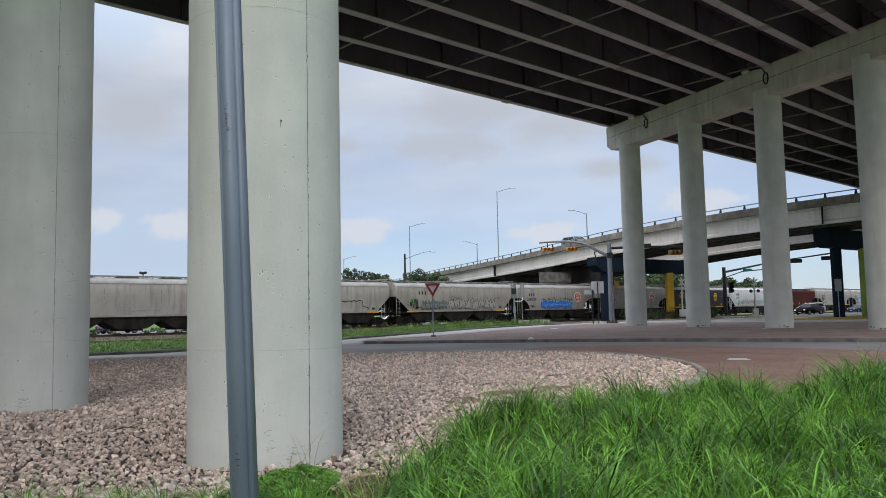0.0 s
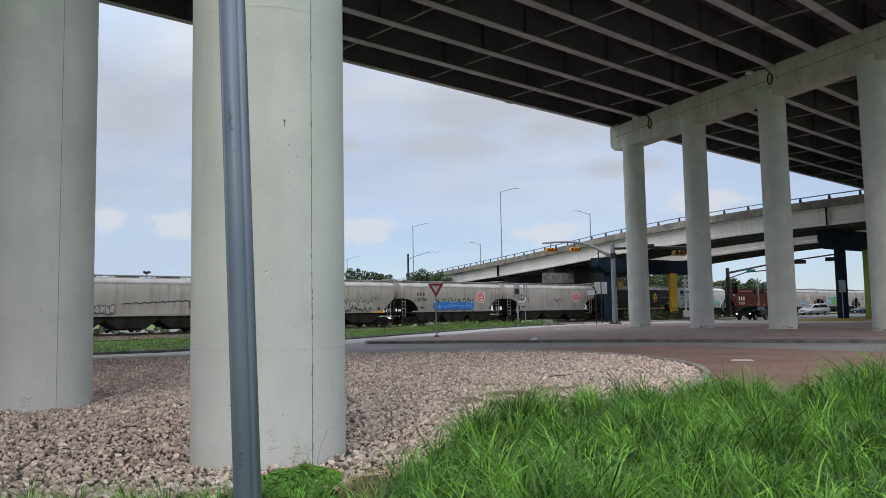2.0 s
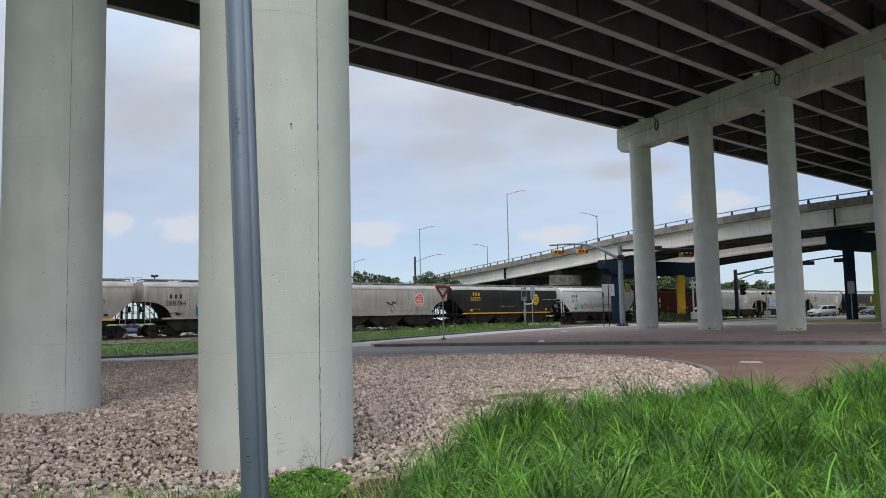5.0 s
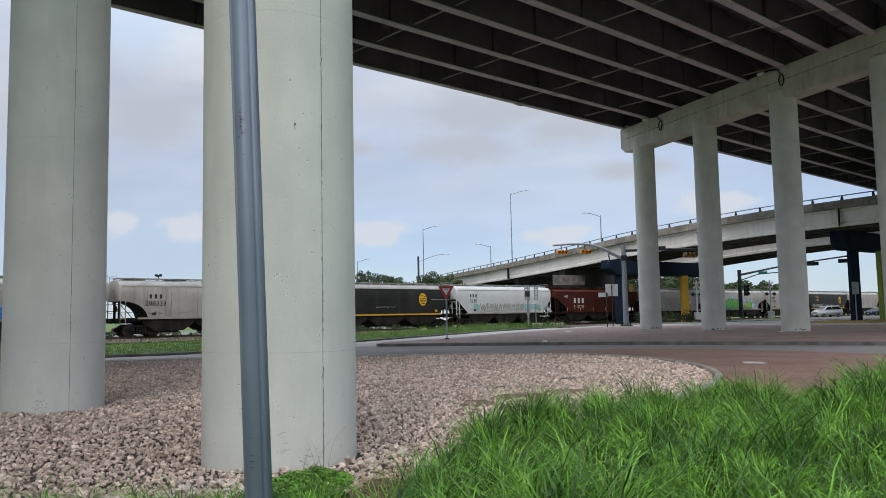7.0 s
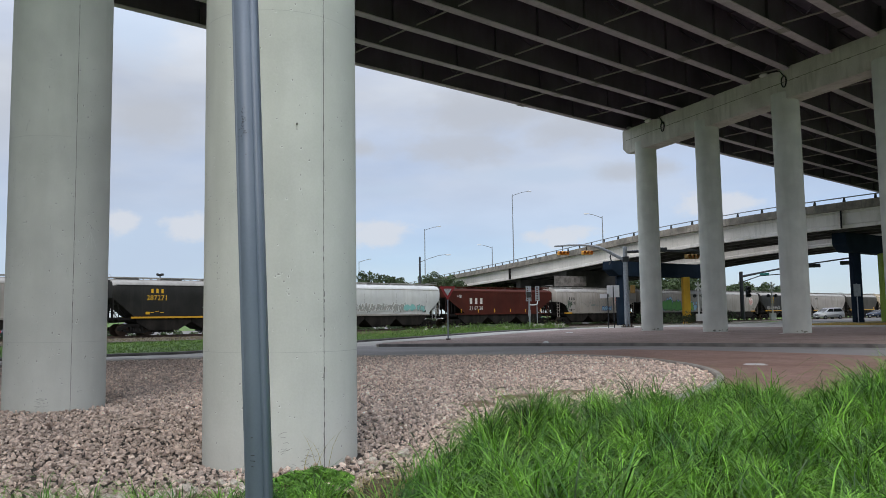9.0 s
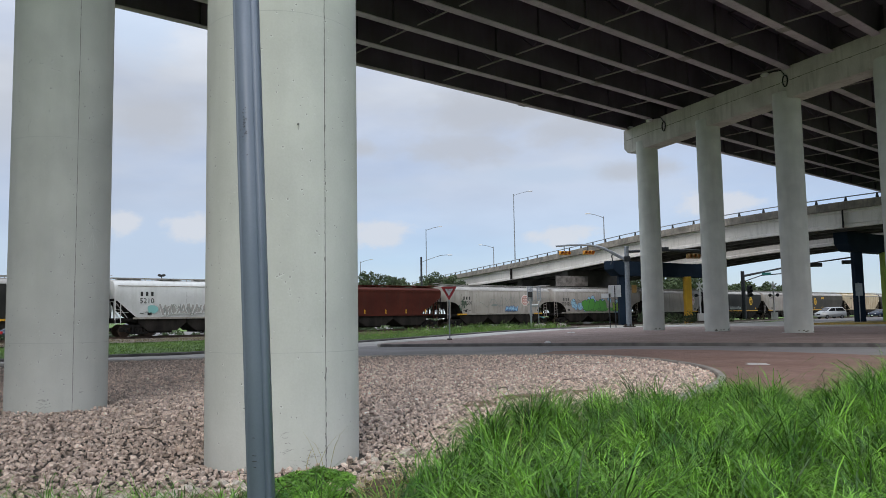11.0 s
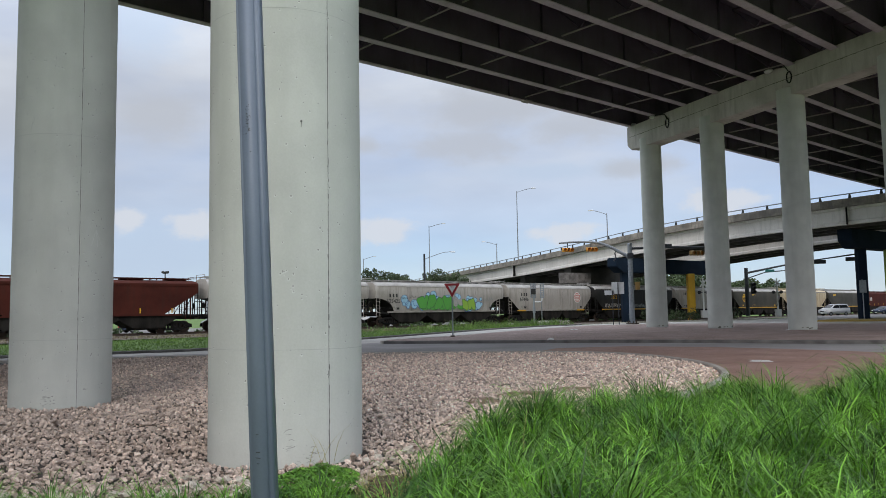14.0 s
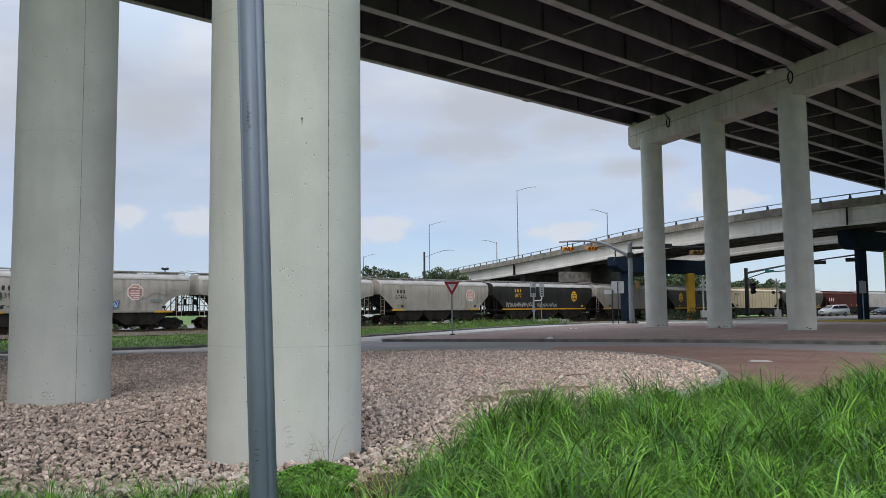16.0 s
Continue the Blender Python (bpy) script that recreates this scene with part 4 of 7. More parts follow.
    for sx in (-1, 1):
        for sy in (-1, 1):
            bx(bm, (sx * (H - 0.85), sy * 1.38, 1.04), (1.75, 0.09, 0.16))
        bx(bm, (sx * (H - 0.04), 0, 1.02), (0.09, 2.85, 0.26))
        bx(bm, (sx * (H - 1.7), 0, 0.95), (0.5, 2.5, 0.3))
        bx(bm, (sx * (H - 0.45), 0, 1.14), (0.75, 2.75, 0.035))
    out["underframe"] = bm
    bm = bmesh.new()
    zt = 1.16 + rise_ + 0.25
    for sy in (-1, 1):
        for dx in (0.05, 0.52) + ((1.0, 1.5) if shape == "flat" else ()):
            top = max(1.5, belly(dx)) + 0.05
            bx(bm, (H - dx, sy * 1.42, (1.0 + top) / 2), (0.06, 0.06, top - 1.0))
        tube(bm, (H - 1.25, sy * 1.0, 1.15), (H - 0.15, sy * 0.75, zt - 0.3), 0.035, seg=5)
        bx(bm, (H - 0.6, sy * 1.43, 1.62), (1.1, 0.035, 0.035))
    bx(bm, (H - 0.02, 0, zt - 0.5), (0.05, 2.8, 0.05))
    bx(bm, (H - 0.02, 0, 1.75), (0.05, 2.8, 0.05))
    for yy in (-0.45, 0.45):
        bx(bm, (H - 0.3, yy, 1.9), (0.10, 0.10, 1.7))
    tube(bm, (H - 0.08, -0.55, 1.95), (H - 0.02, -0.55, 1.95), 0.28, seg=14)
    out["end_frame"] = bm
    bm = bmesh.new()
    for x0 in (-0.225, 0.225):
        bx(bm, (x0, 0, 2.05), (0.035, 0.035, 2.9))
    for k in range(8):
        bx(bm, (0, 0, 0.72 + k * 0.38), (0.45, 0.03, 0.03))
    out["ladder"] = bm
    bm = bmesh.new()
    w, u = (H - 2.0) / 3.0 - 0.02, 1.25
    prism(bm, [(-w, 1.1), (-w, 0.82), (-u, 0.36), (u, 0.36), (w, 0.82), (w, 1.1)], "y", -1.4, 1.4)
    bx(bm, (0, 0, 0.31), (1.9, 2.3, 0.12))
    tube(bm, (-0.1, -1.25, 0.34), (-0.1, 1.25, 0.34), 0.06, seg=6)
    out["outlet_gate"] = bm
    bm = bmesh.new()
    bx(bm, (0, 0, 0.86), (0.75, 0.2, 0.22), None, 0.03)
    bx(bm, (0.3, 0.06, 0.86), (0.2, 0.22, 0.3), None, 0.03)
    out["coupler"] = bm
    bm = bmesh.new()
    bx(bm, (0, 0, 0.5), (0.12, 0.1, 1.0))
    out["rib"] = bm
    bm = bmesh.new()
    tube(bm, (-1.0, 0.55, 0.72), (-0.1, 0.55, 0.72), 0.2, seg=10)
    bx(bm, (0.3, 0.5, 0.72), (0.5, 0.4, 0.35))
    tube(bm, (-0.1, 0.5, 0.72), (0.1, 0.5, 0.72), 0.06, seg=6)
    out["brake_reservoir"] = bm
    bm = bmesh.new()
    for sy in (-1, 1):
        # cast side frame: an upper and a lower chord with openings, springs between
        prism(bm, [(-1.35, 0.36), (-1.35, 0.60), (-0.62, 0.84), (0.62, 0.84), (1.35, 0.60), (1.35, 0.36), (1.1, 0.36), (1.05, 0.50), (0.55, 0.66), (-0.55, 0.66), (-1.05, 0.50), (-1.1, 0.36)], "y", sy * 1.08 - 0.07, sy * 1.08 + 0.07)
        prism(bm, [(-1.08, 0.40), (-0.55, 0.18), (0.55, 0.18), (1.08, 0.40), (1.08, 0.50), (0.5, 0.30), (-0.5, 0.30), (-1.08, 0.50)], "y", sy * 1.08 - 0.06, sy * 1.08 + 0.06)
        for k in (-0.42, 0.42):
            bx(bm, (k, sy * 1.08, 0.48), (0.12, 0.12, 0.4))
        for k in (-0.2, 0, 0.2):
            tube(bm, (k, sy * 1.1, 0.28), (k, sy * 1.1, 0.58), 0.075, seg=8)
        for k in (-1.22, 1.22):
            tube(bm, (k * 0.72, sy * 1.14, 0.42), (k * 0.72, sy * 1.24, 0.42), 0.12, seg=10)
    bx(bm, (0, 0, 0.62), (0.4, 2.2, 0.26))
    out["truck"] = bm
    bm = bmesh.new()
    for sy in (-1, 1):
        tube(bm, (0, sy * 0.70, 0), (0, sy * 0.84, 0), 0.42, 0.42, 20)
        tube(bm, (0, sy * 0.66, 0), (0, sy * 0.70, 0), 0.455, 0.455, 20)
        tube(bm, (0, sy * 0.84, 0), (0, sy * 1.2, 0), 0.1, 0.1, 10)
    tube(bm, (0, -0.7, 0), (0, 0.7, 0), 0.09, seg=10)
    out["wheelset"] = bm
    done = {}
    for k, b in out.items():
        bmesh.ops.recalc_face_normals(b, faces=b.faces)
        me = bpy.data.meshes.new(k)
        b.to_mesh(me)
        b.free()
        if k == "wheelset":
            me.polygons.foreach_set("use_smooth", [len(p.vertices) == 4 for p in me.polygons])
        done[k] = me
    return done, H


def ribbon(bm, pts, w, y, caps=True):
    """A flat painted stroke of width w along pts, with round joints."""
    for (a, b), (c, d) in zip(pts, pts[1:]):
        l = math.hypot(c - a, d - b)
        if l < 0.004:
            continue
        ox, oz = -(d - b) / l * w / 2, (c - a) / l * w / 2
        q = y - 0.00002 * (len(bm.faces) % 10)
        bm.faces.new([bm.verts.new(p) for p in ((a + ox, q, b + oz), (a - ox, q, b - oz), (c - ox, q, d - oz), (c + ox, q, d + oz))])
    if caps:
        for a, b in pts:
            disc(bm, a, b, w / 2, y, 8)


def disc(bm, x, z, r, y, k=12):
    y -= 0.00002 * (len(bm.faces) % 10)
    bm.faces.new([bm.verts.new((x + r * math.cos(2 * math.pi * j / k), y, z + r * math.sin(2 * math.pi * j / k))) for j in range(k)])


def scrawl(bm, x0, x1, z0, z1, w, n, rnd, y):
    """Loops of spray paint between x0 and x1: thin bent strokes on the car's side."""
    step = (x1 - x0) / n
    for i in range(n):
        cx = x0 + (i + 0.5) * step
        k = rnd.randint(5, 7)
        pts = [(cx + (j / (k - 1) - 0.5) * step * 1.1 + rnd.uniform(-0.25, 0.25) * step, rnd.uniform(z0, z1)) for j in range(k)]
        ribbon(bm, [(v.x, v.y) for v in spline([(a, b, 0) for a, b in pts], 4)], w, y, False)
    return bm


def squiggle(rnd):
    """Strokes of one unreadable painted sign in a unit square."""
    k = rnd.randint(4, 6)
    up = rnd.random() < 0.5
    main = [(0.06 + 0.88 * j / (k - 1) + rnd.uniform(-0.12, 0.12), rnd.uniform(0.72, 1.0) if (j % 2 == 0) == up else rnd.uniform(0.0, 0.3)) for j in range(k)]
    second = [(rnd.uniform(0.0, 0.3), rnd.uniform(0.2, 0.8)), (rnd.uniform(0.3, 0.6), rnd.uniform(0.05, 0.95)), (rnd.uniform(0.7, 1.0), rnd.uniform(0.2, 0.8))]
    return [main, second]


def throw(bm_line, bm_fill, x0, x1, z0, z1, w, n, rnd, y):
    """Fat outlined strokes side by side: dark edge below, paint field above."""
    step, h = (x1 - x0) / n, z1 - z0
    o = 0.055
    for i in range(n):
        g = squiggle(rnd)
        sl, dz = rnd.uniform(-0.15, 0.15), rnd.uniform(-0.08, 0.08) * h
        for line in g:
            pts = [(x0 + (i + a * 1.02 + sl * b) * step, z0 + dz + b * h + rnd.uniform(-0.04, 0.04) * h) for a, b in line]
            ribbon(bm_line, pts, w + 2 * o, y - 0.0007 * i)
            ribbon(bm_fill, pts, w, y - 0.0007 * i - 0.00035)


def cloud(bm_line, bm_fill, x0, x1, z0, z1, n, rnd, y):
    """Outlined round bubbles of paint."""
    for i in range(n):
        x, z, r = rnd.uniform(x0, x1), rnd.uniform(z0, z1), rnd.uniform(0.18, 0.46)
        disc(bm_line, x, z, r + 0.04, y - 0.0006 * i)
        disc(bm_fill, x, z, r, y - 0.0006 * i - 0.0003)


def wave_line(bm, x0, x1, z0, z1, w, n, rnd, y):
    """A long hand-drawn line with small humps that turns down at its end."""
    pts = []
    for i in range(n * 6 + 1):
        f = i / (n * 6)
        pts.append((lerp(x0, x1 - 0.8, f), z1 - 0.25 * (1 - f) + 0.10 * abs(math.sin(f * n * math.pi)) + rnd.uniform(-0.02, 0.02)))
    pts += [(x1 - 0.85, z1 - 0.5), (x1 - 0.3, z1 - 0.65), (x1, lerp(z0, z1, 0.3)), (x1 - 0.1, z0)]
    for (a, b), (c, d) in zip(pts, pts[1:]):
        l = math.hypot(c - a, d - b) or 1.0
        ox, oz = -(d - b) / l * w / 2, (c - a) / l * w / 2
        bm.faces.new([bm.verts.new(p) for p in ((a + ox, y, b + oz), (a - ox, y, b - oz), (c - ox, y, d - oz), (c + ox, y, d + oz))])
    return bm


def blobs(bm, x0, x1, z0, z1, n, rnd, y):
    """Fat rounded letter-like fields of paint."""
    step = (x1 - x0) / n
    for i in range(n):
        cx, cz = x0 + (i + 0.5) * step, (z0 + z1) / 2
        k, pts = 14, []
        for j in range(k):
            t = 2 * math.pi * j / k
            pts.append((cx + math.cos(t) * step * rnd.uniform(0.42, 0.72), cz + math.sin(t) * (z1 - z0) / 2 * rnd.uniform(0.7, 1.05)))
        bm.faces.new([bm.verts.new((a, y - 0.0004 * i, b)) for a, b in pts])
    return bm


MESH_CACHE = {}
LIFT = 0.40                                 # height of the sills over the sketch level
TRAIN = []


def hopper(s0, s1, colour, label, shape="slope", stripe=None, number="", ink=None, emblem=None, mark_at=0.16, emblem_at=0.80, paint=(), seed=0, roof=None, marks_z=2.9, posts=None):
    L = s1 - s0
    ribbed = shape in ("flat", "ribbed")
    key = (round(L, 1), shape)
    if key not in MESH_CACHE:
        MESH_CACHE[key] = hopper_meshes(L, shape)
    meshes, H = MESH_CACHE[key]
    car = empty("covered_hopper_car", Matrix.Identity(4), label, "freight car", "train of covered hopper cars")
    body_m = M_HOP[colour]

    def add(k, m, parent=car, label_=""):
        me = meshes[k].copy()
        me.materials.clear()
        return link(k, me, m, parent, label_)
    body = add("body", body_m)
    body.data.materials.append(M_UNDER)
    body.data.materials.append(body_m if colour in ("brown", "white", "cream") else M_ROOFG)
    # faces turned down get dark steel, the shade beneath the car as colour
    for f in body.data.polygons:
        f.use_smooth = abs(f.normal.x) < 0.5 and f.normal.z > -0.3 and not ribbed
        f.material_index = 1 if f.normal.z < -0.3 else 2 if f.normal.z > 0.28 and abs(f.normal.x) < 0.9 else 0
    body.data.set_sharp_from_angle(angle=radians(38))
    for sy in (-1, 1):
        add("eave_rail", body_m if colour in ("black", "brown") else M_STRIPEW).scale.y = sy
        full = stripe if stripe is not M_STRIPEY or colour in ("black", "olive") else None
        add("stripe", full or M_STRIPEW, car, "painted side sill stripe").scale.y = sy
        if stripe is M_STRIPEY and full is None:
            for sx in (-1, 1):
                add("end_stripe", M_STRIPEY, car, "yellow end of the side sill").scale = (sx, sy, 1)
    add("roof_walkway", M_ROOFG if roof is None else roof, car, "open steel roof walkway with hatches")
    add("underframe", M_BLACK)
    for gx_ in (-2, 0, 2):
        add("outlet_gate", M_UNDER, car, "dark hopper outlet gate").location.x = gx_ * (H - 2.0) / 3.0
    add("brake_reservoir", M_BLACK).location.x = -H + 3.9
    for sx in (-1, 1):
        add("end_frame", posts or M_BLACK).scale.x = sx
        cp = add("coupler", M_IRON)
        cp.location.x, cp.scale.x = sx * (H + 0.36), sx
        for sy in (-1, 1):
            ld = add("ladder", posts or body_m)
            ld.location = (sx * (H - (0.30 if sx * sy > 0 else 0.95)), sy * 1.50, 0)
    if ribbed and colour != "brown":
        k = -H + 1.2
        while k < H - 1.0:
            for sy in (-1, 1):
                lo = 1.2 if H - abs(k) > 2.6 else lerp(2.95, 1.2, (H - abs(k)) / 2.6)
                rb = add("rib", body_m)
                rb.location, rb.scale.z = (k, sy * 1.565, lo), 3.7 - lo
            k += 1.02
    for sx in (-1, 1):
        tr = add("truck", M_BLACK, car, "black cast steel truck")
        tr.location = (sx * (H - 2.1), 0, 0)
        for wx in (-0.88, 0.88):
            w = add("wheelset", M_IRON, tr)
            w.location = (wx, 0, 0.42)
    rnd, Y = random.Random(seed), -1.585
    Y = -1.535 if ribbed and colour == "brown" else Y - (0.045 if ribbed else 0)
    big = 1.9 if colour == "brown" else 1.0
    ink = ink or M_INK
    mx = -H + 2 * H * mark_at
    for k in range(3):
        bm = bmesh.new()
        bx(bm, (mx + (k - 1) * 0.44 * big, Y - 0.001, marks_z + 0.48 - (0.75 if big > 1 else 0)), (0.20 * big, 0.01, 0.36 * big))
        part("reporting_mark", bm, ink, car, "painted owner's mark")
    if number:
        me = text_mesh(number, 0.62)
        me.transform(Matrix.Translation((mx, Y - 0.004, marks_z - (1.12 if big > 1 else 0.12))) @ Matrix.Rotation(math.pi / 2, 4, "X"))
        link("number", me, ink, car, "stencilled car number")["kind"] = "stuff"
    bm = bmesh.new()
    for k in range(3):
        bx(bm, (mx - 0.4 + k * 0.42, Y + 0.03, 1.55 + 0.1 * (k % 2)), (0.3, 0.01, 0.05))
    for ex in (H - 2.3, -H + 2.9):
        bx(bm, (ex, Y + 0.03, 1.5), (0.35, 0.01, 0.22))
    part("data_stencil", bm, ink, car, "small stencilled data lines")["kind"] = "stuff"
    if colour == "brown":
        for k in range(6):
            bm = bmesh.new()
            bx(bm, (-H + 2.4 + k * (2 * H - 4.8) / 5, Y + 0.01, 1.5), (0.10, 0.012, 0.42))
            part("reflector_strip", bm, M_INKY, car, "yellow reflector strip")
    if emblem:
        ex = -H + 2 * H * emblem_at
        bm = bmesh.new()
        oct_ = [(ex + 0.72 * math.cos(a) * (1.0 if emblem != "oval" else 0.8), 2.75 + 0.72 * math.sin(a)) for a in [math.pi / 8 + k * math.pi / 4 for k in range(8)]]
        prism(bm, oct_, "y", Y - 0.002, Y + 0.012)
        e = part("emblem", bm, M_EMBW if emblem in ("red", "faded") else M_INKY, car, "octagonal painted emblem")
        bm = bmesh.new()
        if emblem in ("red", "faded"):
            prism(bm, [(ex + (a - ex) * 0.86, 2.75 + (b - 2.75) * 0.86) for a, b in oct_], "y", Y - 0.005, Y + 0.006)
            part("emblem_field", bm, M_EMBR if emblem == "red" else M_EMBF, e, "red emblem field" if emblem == "red" else "faded pink emblem field")
            bm = bmesh.new()
        for k, (w, dx_, zz) in enumerate(((0.42, -0.12, 0.40), (0.24, 0.28, 0.34), (0.30, -0.22, 0.14), (0.34, 0.18, 0.12), (0.86, 0.0, -0.08), (0.26, -0.26, -0.26), (0.4, 0.14, -0.27), (0.5, 0.05, -0.45))):
            bx(bm, (ex + dx_, Y - 0.006, 2.75 + zz), (w, 0.004, 0.09))
        part("emblem_bars", bm, M_EMBW if emblem in ("red", "faded") else M_BLACK if emblem == "oval" else M_HOP["olive"], e, "bars of lettering on the emblem")["kind"] = "stuff"
    for n, (kind, col, f0, f1, z0, z1, w, cnt) in enumerate(paint):
        bm = bmesh.new()
        a, b = -H + 2 * H * f0, -H + 2 * H * f1
        if kind == "scrawl":
            scrawl(bm, a, b, z0, z1, w, cnt, rnd, Y - 0.004 - 0.009 * n)
        elif kind in ("throw", "cloud"):
            bm_line, (col, edge) = bmesh.new(), col.split("/")
            if kind == "throw":
                throw(bm_line, bm, a, b, z0, z1, w, cnt, rnd, Y - 0.004 - 0.009 * n)
            else:
                cloud(bm_line, bm, a, b, z0, z1, cnt, rnd, Y - 0.004 - 0.009 * n)
            part("graffiti_outline", bm_line, SPRAY[edge], car, edge + " outline of the graffiti")["kind"] = "stuff"
        elif kind == "line":
            wave_line(bm, a, b, z0, z1, w, cnt, rnd, Y - 0.004 - 0.009 * n)
        else:
            blobs(bm, a, b, z0, z1, cnt, rnd, Y - 0.004 - 0.009 * n)
        part("graffiti", bm, SPRAY[col], car, col + " spray paint graffiti")["kind"] = "stuff"
    # thin weld seams of the side sheets: full height on the arched cars, short streaks on the others
    if not ribbed:
        bm = bmesh.new()
        for k in range(1, 8):
            x_ = -H + 2 * H * k / 8 + rnd.uniform(-0.1, 0.1)
            if shape == "arch":
                if H - abs(x_) > 2.4:
                    ribbon(bm, [(x_ - 0.05, 1.25), (x_ + 0.02, 2.3), (x_ + 0.04, 3.5)], 0.028, Y + 0.008, False)
                else:
                    ribbon(bm, [(x_, 2.55), (x_ + 0.04, 3.5)], 0.028, Y + 0.008, False)
            elif k % 2:
                ribbon(bm, [(x_, 2.55 - rnd.uniform(0, 0.5)), (x_, 3.4)], 0.022, Y + 0.008, False)
        part("weld_seam", bm, M_SEAMT if colour in ("grey", "tan", "white") else body_m, car)["kind"] = "stuff"
    for ch in list(car.children):
        kind_ = ch.name.split(".")[0]
        if kind_ == "truck":
            ch.scale = (1.18, 1.12, 1.18)
        elif kind_ == "outlet_gate":
            ch.scale.z, ch.location.z = 1.5, -0.10
        else:
            ch.location.z += LIFT
    if colour == "brown":
        for ch in list(car.children):
            if ch.name.split(".")[0] in ("body", "roof_walkway", "eave_rail", "ladder", "end_frame"):
                ch.scale.z, ch.location.z = 0.93, ch.location.z + 0.09
    TRAIN.append((car, (s0 + s1) / 2))
    return car


hopper(-58.6, -39.6, "tan", "warm grey covered hopper car on rails", number="67190", seed=1)
hopper(-39.6, -20.1, "grey", "smooth light grey covered hopper car on rails", stripe=M_STRIPEW, seed=2, paint=(("scrawl", "smoke", 0.45, 0.6, 1.5, 1.6, 0.03, 2),))
hopper(-20.1, -1.7, "grey", "light grey covered hopper car with outlined graffiti", stripe=M_STRIPEY, number="67232", seed=3, mark_at=0.17,
       paint=(("throw", "pale/black", 0.30, 0.415, 1.3, 2.0, 0.12, 5), ("line", "black", 0.45, 0.83, 1.3, 2.3, 0.075, 8)))
hopper(-1.7, 17.9, "tan", "warm grey covered hopper car with large black graffiti", stripe=M_STRIPEY, number="", seed=4, mark_at=0.2, marks_z=2.7,
       paint=(("blobs", "green", 0.10, 0.15, 1.95, 2.6, 0, 2), ("scrawl", "black", 0.10, 0.17, 1.5, 2.55, 0.09, 3), ("throw", "smoke/black", 0.19, 0.40, 1.35, 2.25, 0.13, 6), ("throw", "pale/black", 0.41, 0.60, 1.3, 2.45, 0.22, 4), ("throw", "pale/black", 0.62, 0.83, 1.3, 2.45, 0.20, 4), ("scrawl", "black", 0.43, 0.53, 2.5, 2.85, 0.035, 4), ("scrawl", "black", 0.82, 0.87, 2.4, 2.75, 0.03, 2)))
hopper(17.9, 34.8, "tan", "warm grey covered hopper car with blue graffiti and red emblem", "arch", number="288784", seed=5, mark_at=0.17, marks_z=2.55, emblem="red", emblem_at=0.76,
       paint=(("scrawl", "black", 0.30, 0.68, 1.9, 2.65, 0.09, 8), ("throw", "sky/black", 0.29, 0.68, 1.45, 2.35, 0.20, 8), ("throw", "blue/navy", 0.29, 0.68, 1.35, 2.15, 0.24, 9), ("scrawl", "sky", 0.31, 0.66, 1.5, 1.9, 0.05, 6)))
hopper(34.8, 53.4, "grey", "light grey covered hopper car with red emblem and a dark tag", "arch", number="288333", seed=6, mark_at=0.17, marks_z=2.5, emblem="red", emblem_at=0.76,
       paint=(("scrawl", "smoke", 0.28, 0.38, 1.35, 1.85, 0.03, 4), ("cloud", "pale/black", 0.545, 0.55, 1.75, 1.8, 0, 1), ("scrawl", "black", 0.515, 0.585, 2.25, 2.55, 0.13, 1), ("scrawl", "smoke", 0.62, 0.92, 1.3, 1.8, 0.035, 8)))
hopper(53.4, 72.7, "black", "black covered hopper car with yellow stripe and emblem", stripe=M_STRIPEY, number="287271", ink=M_INKY, seed=7, mark_at=0.2, emblem="oval", emblem_at=0.77,
       paint=(("scrawl", "white", 0.42, 0.56, 1.9, 1.97, 0.03, 4), ("scrawl", "white", 0.84, 0.98, 2.74, 2.78, 0.02, 2)))
hopper(72.7, 90.1, "white", "white covered hopper car with faded grey-blue graffiti", number="5210", seed=8, mark_at=0.16, marks_z=2.7, posts=M_HOP["white"],
       paint=(("blobs", "teal", 0.16, 0.22, 1.5, 2.3, 0, 1), ("throw", "ash/white", 0.23, 0.68, 1.45, 2.35, 0.16, 10), ("scrawl", "smoke", 0.24, 0.70, 1.45, 2.35, 0.045, 12), ("blobs", "teal", 0.68, 0.78, 1.5, 2.3, 0, 2), ("throw", "teal/smoke", 0.79, 0.86, 1.5, 2.2, 0.10, 2)))
hopper(90.1, 109.4, "brown", "oxide brown flat-sided covered hopper car on rails", "flat", M_HOP["brown"], "31 07 20", M_INKW, seed=9, mark_at=0.26, roof=M_HOP["brown"],
       paint=(("scrawl", "white", 0.10, 0.14, 3.0, 3.4, 0.03, 3),))
hopper(109.4, 127.9, "grey", "light grey covered hopper car with faint green graffiti", "arch", stripe=M_STRIPEY, number="288391", seed=10, mark_at=0.17, marks_z=2.5, emblem="faded", emblem_at=0.73,
       paint=(("scrawl", "smoke", 0.30, 0.66, 1.9, 3.2, 0.04, 4), ("blobs", "smoke", 0.40, 0.45, 2.0, 2.3, 0, 1), ("blobs", "smoke", 0.80, 0.86, 1.9, 2.2, 0, 1), ("scrawl", "smoke", 0.72, 0.93, 1.9, 3.1, 0.05, 2), ("scrawl", "moss", 0.10, 0.16, 1.4, 2.8, 0.12, 2), ("throw", "sky/navy", 0.53, 0.65, 1.4, 2.0, 0.08, 4)))
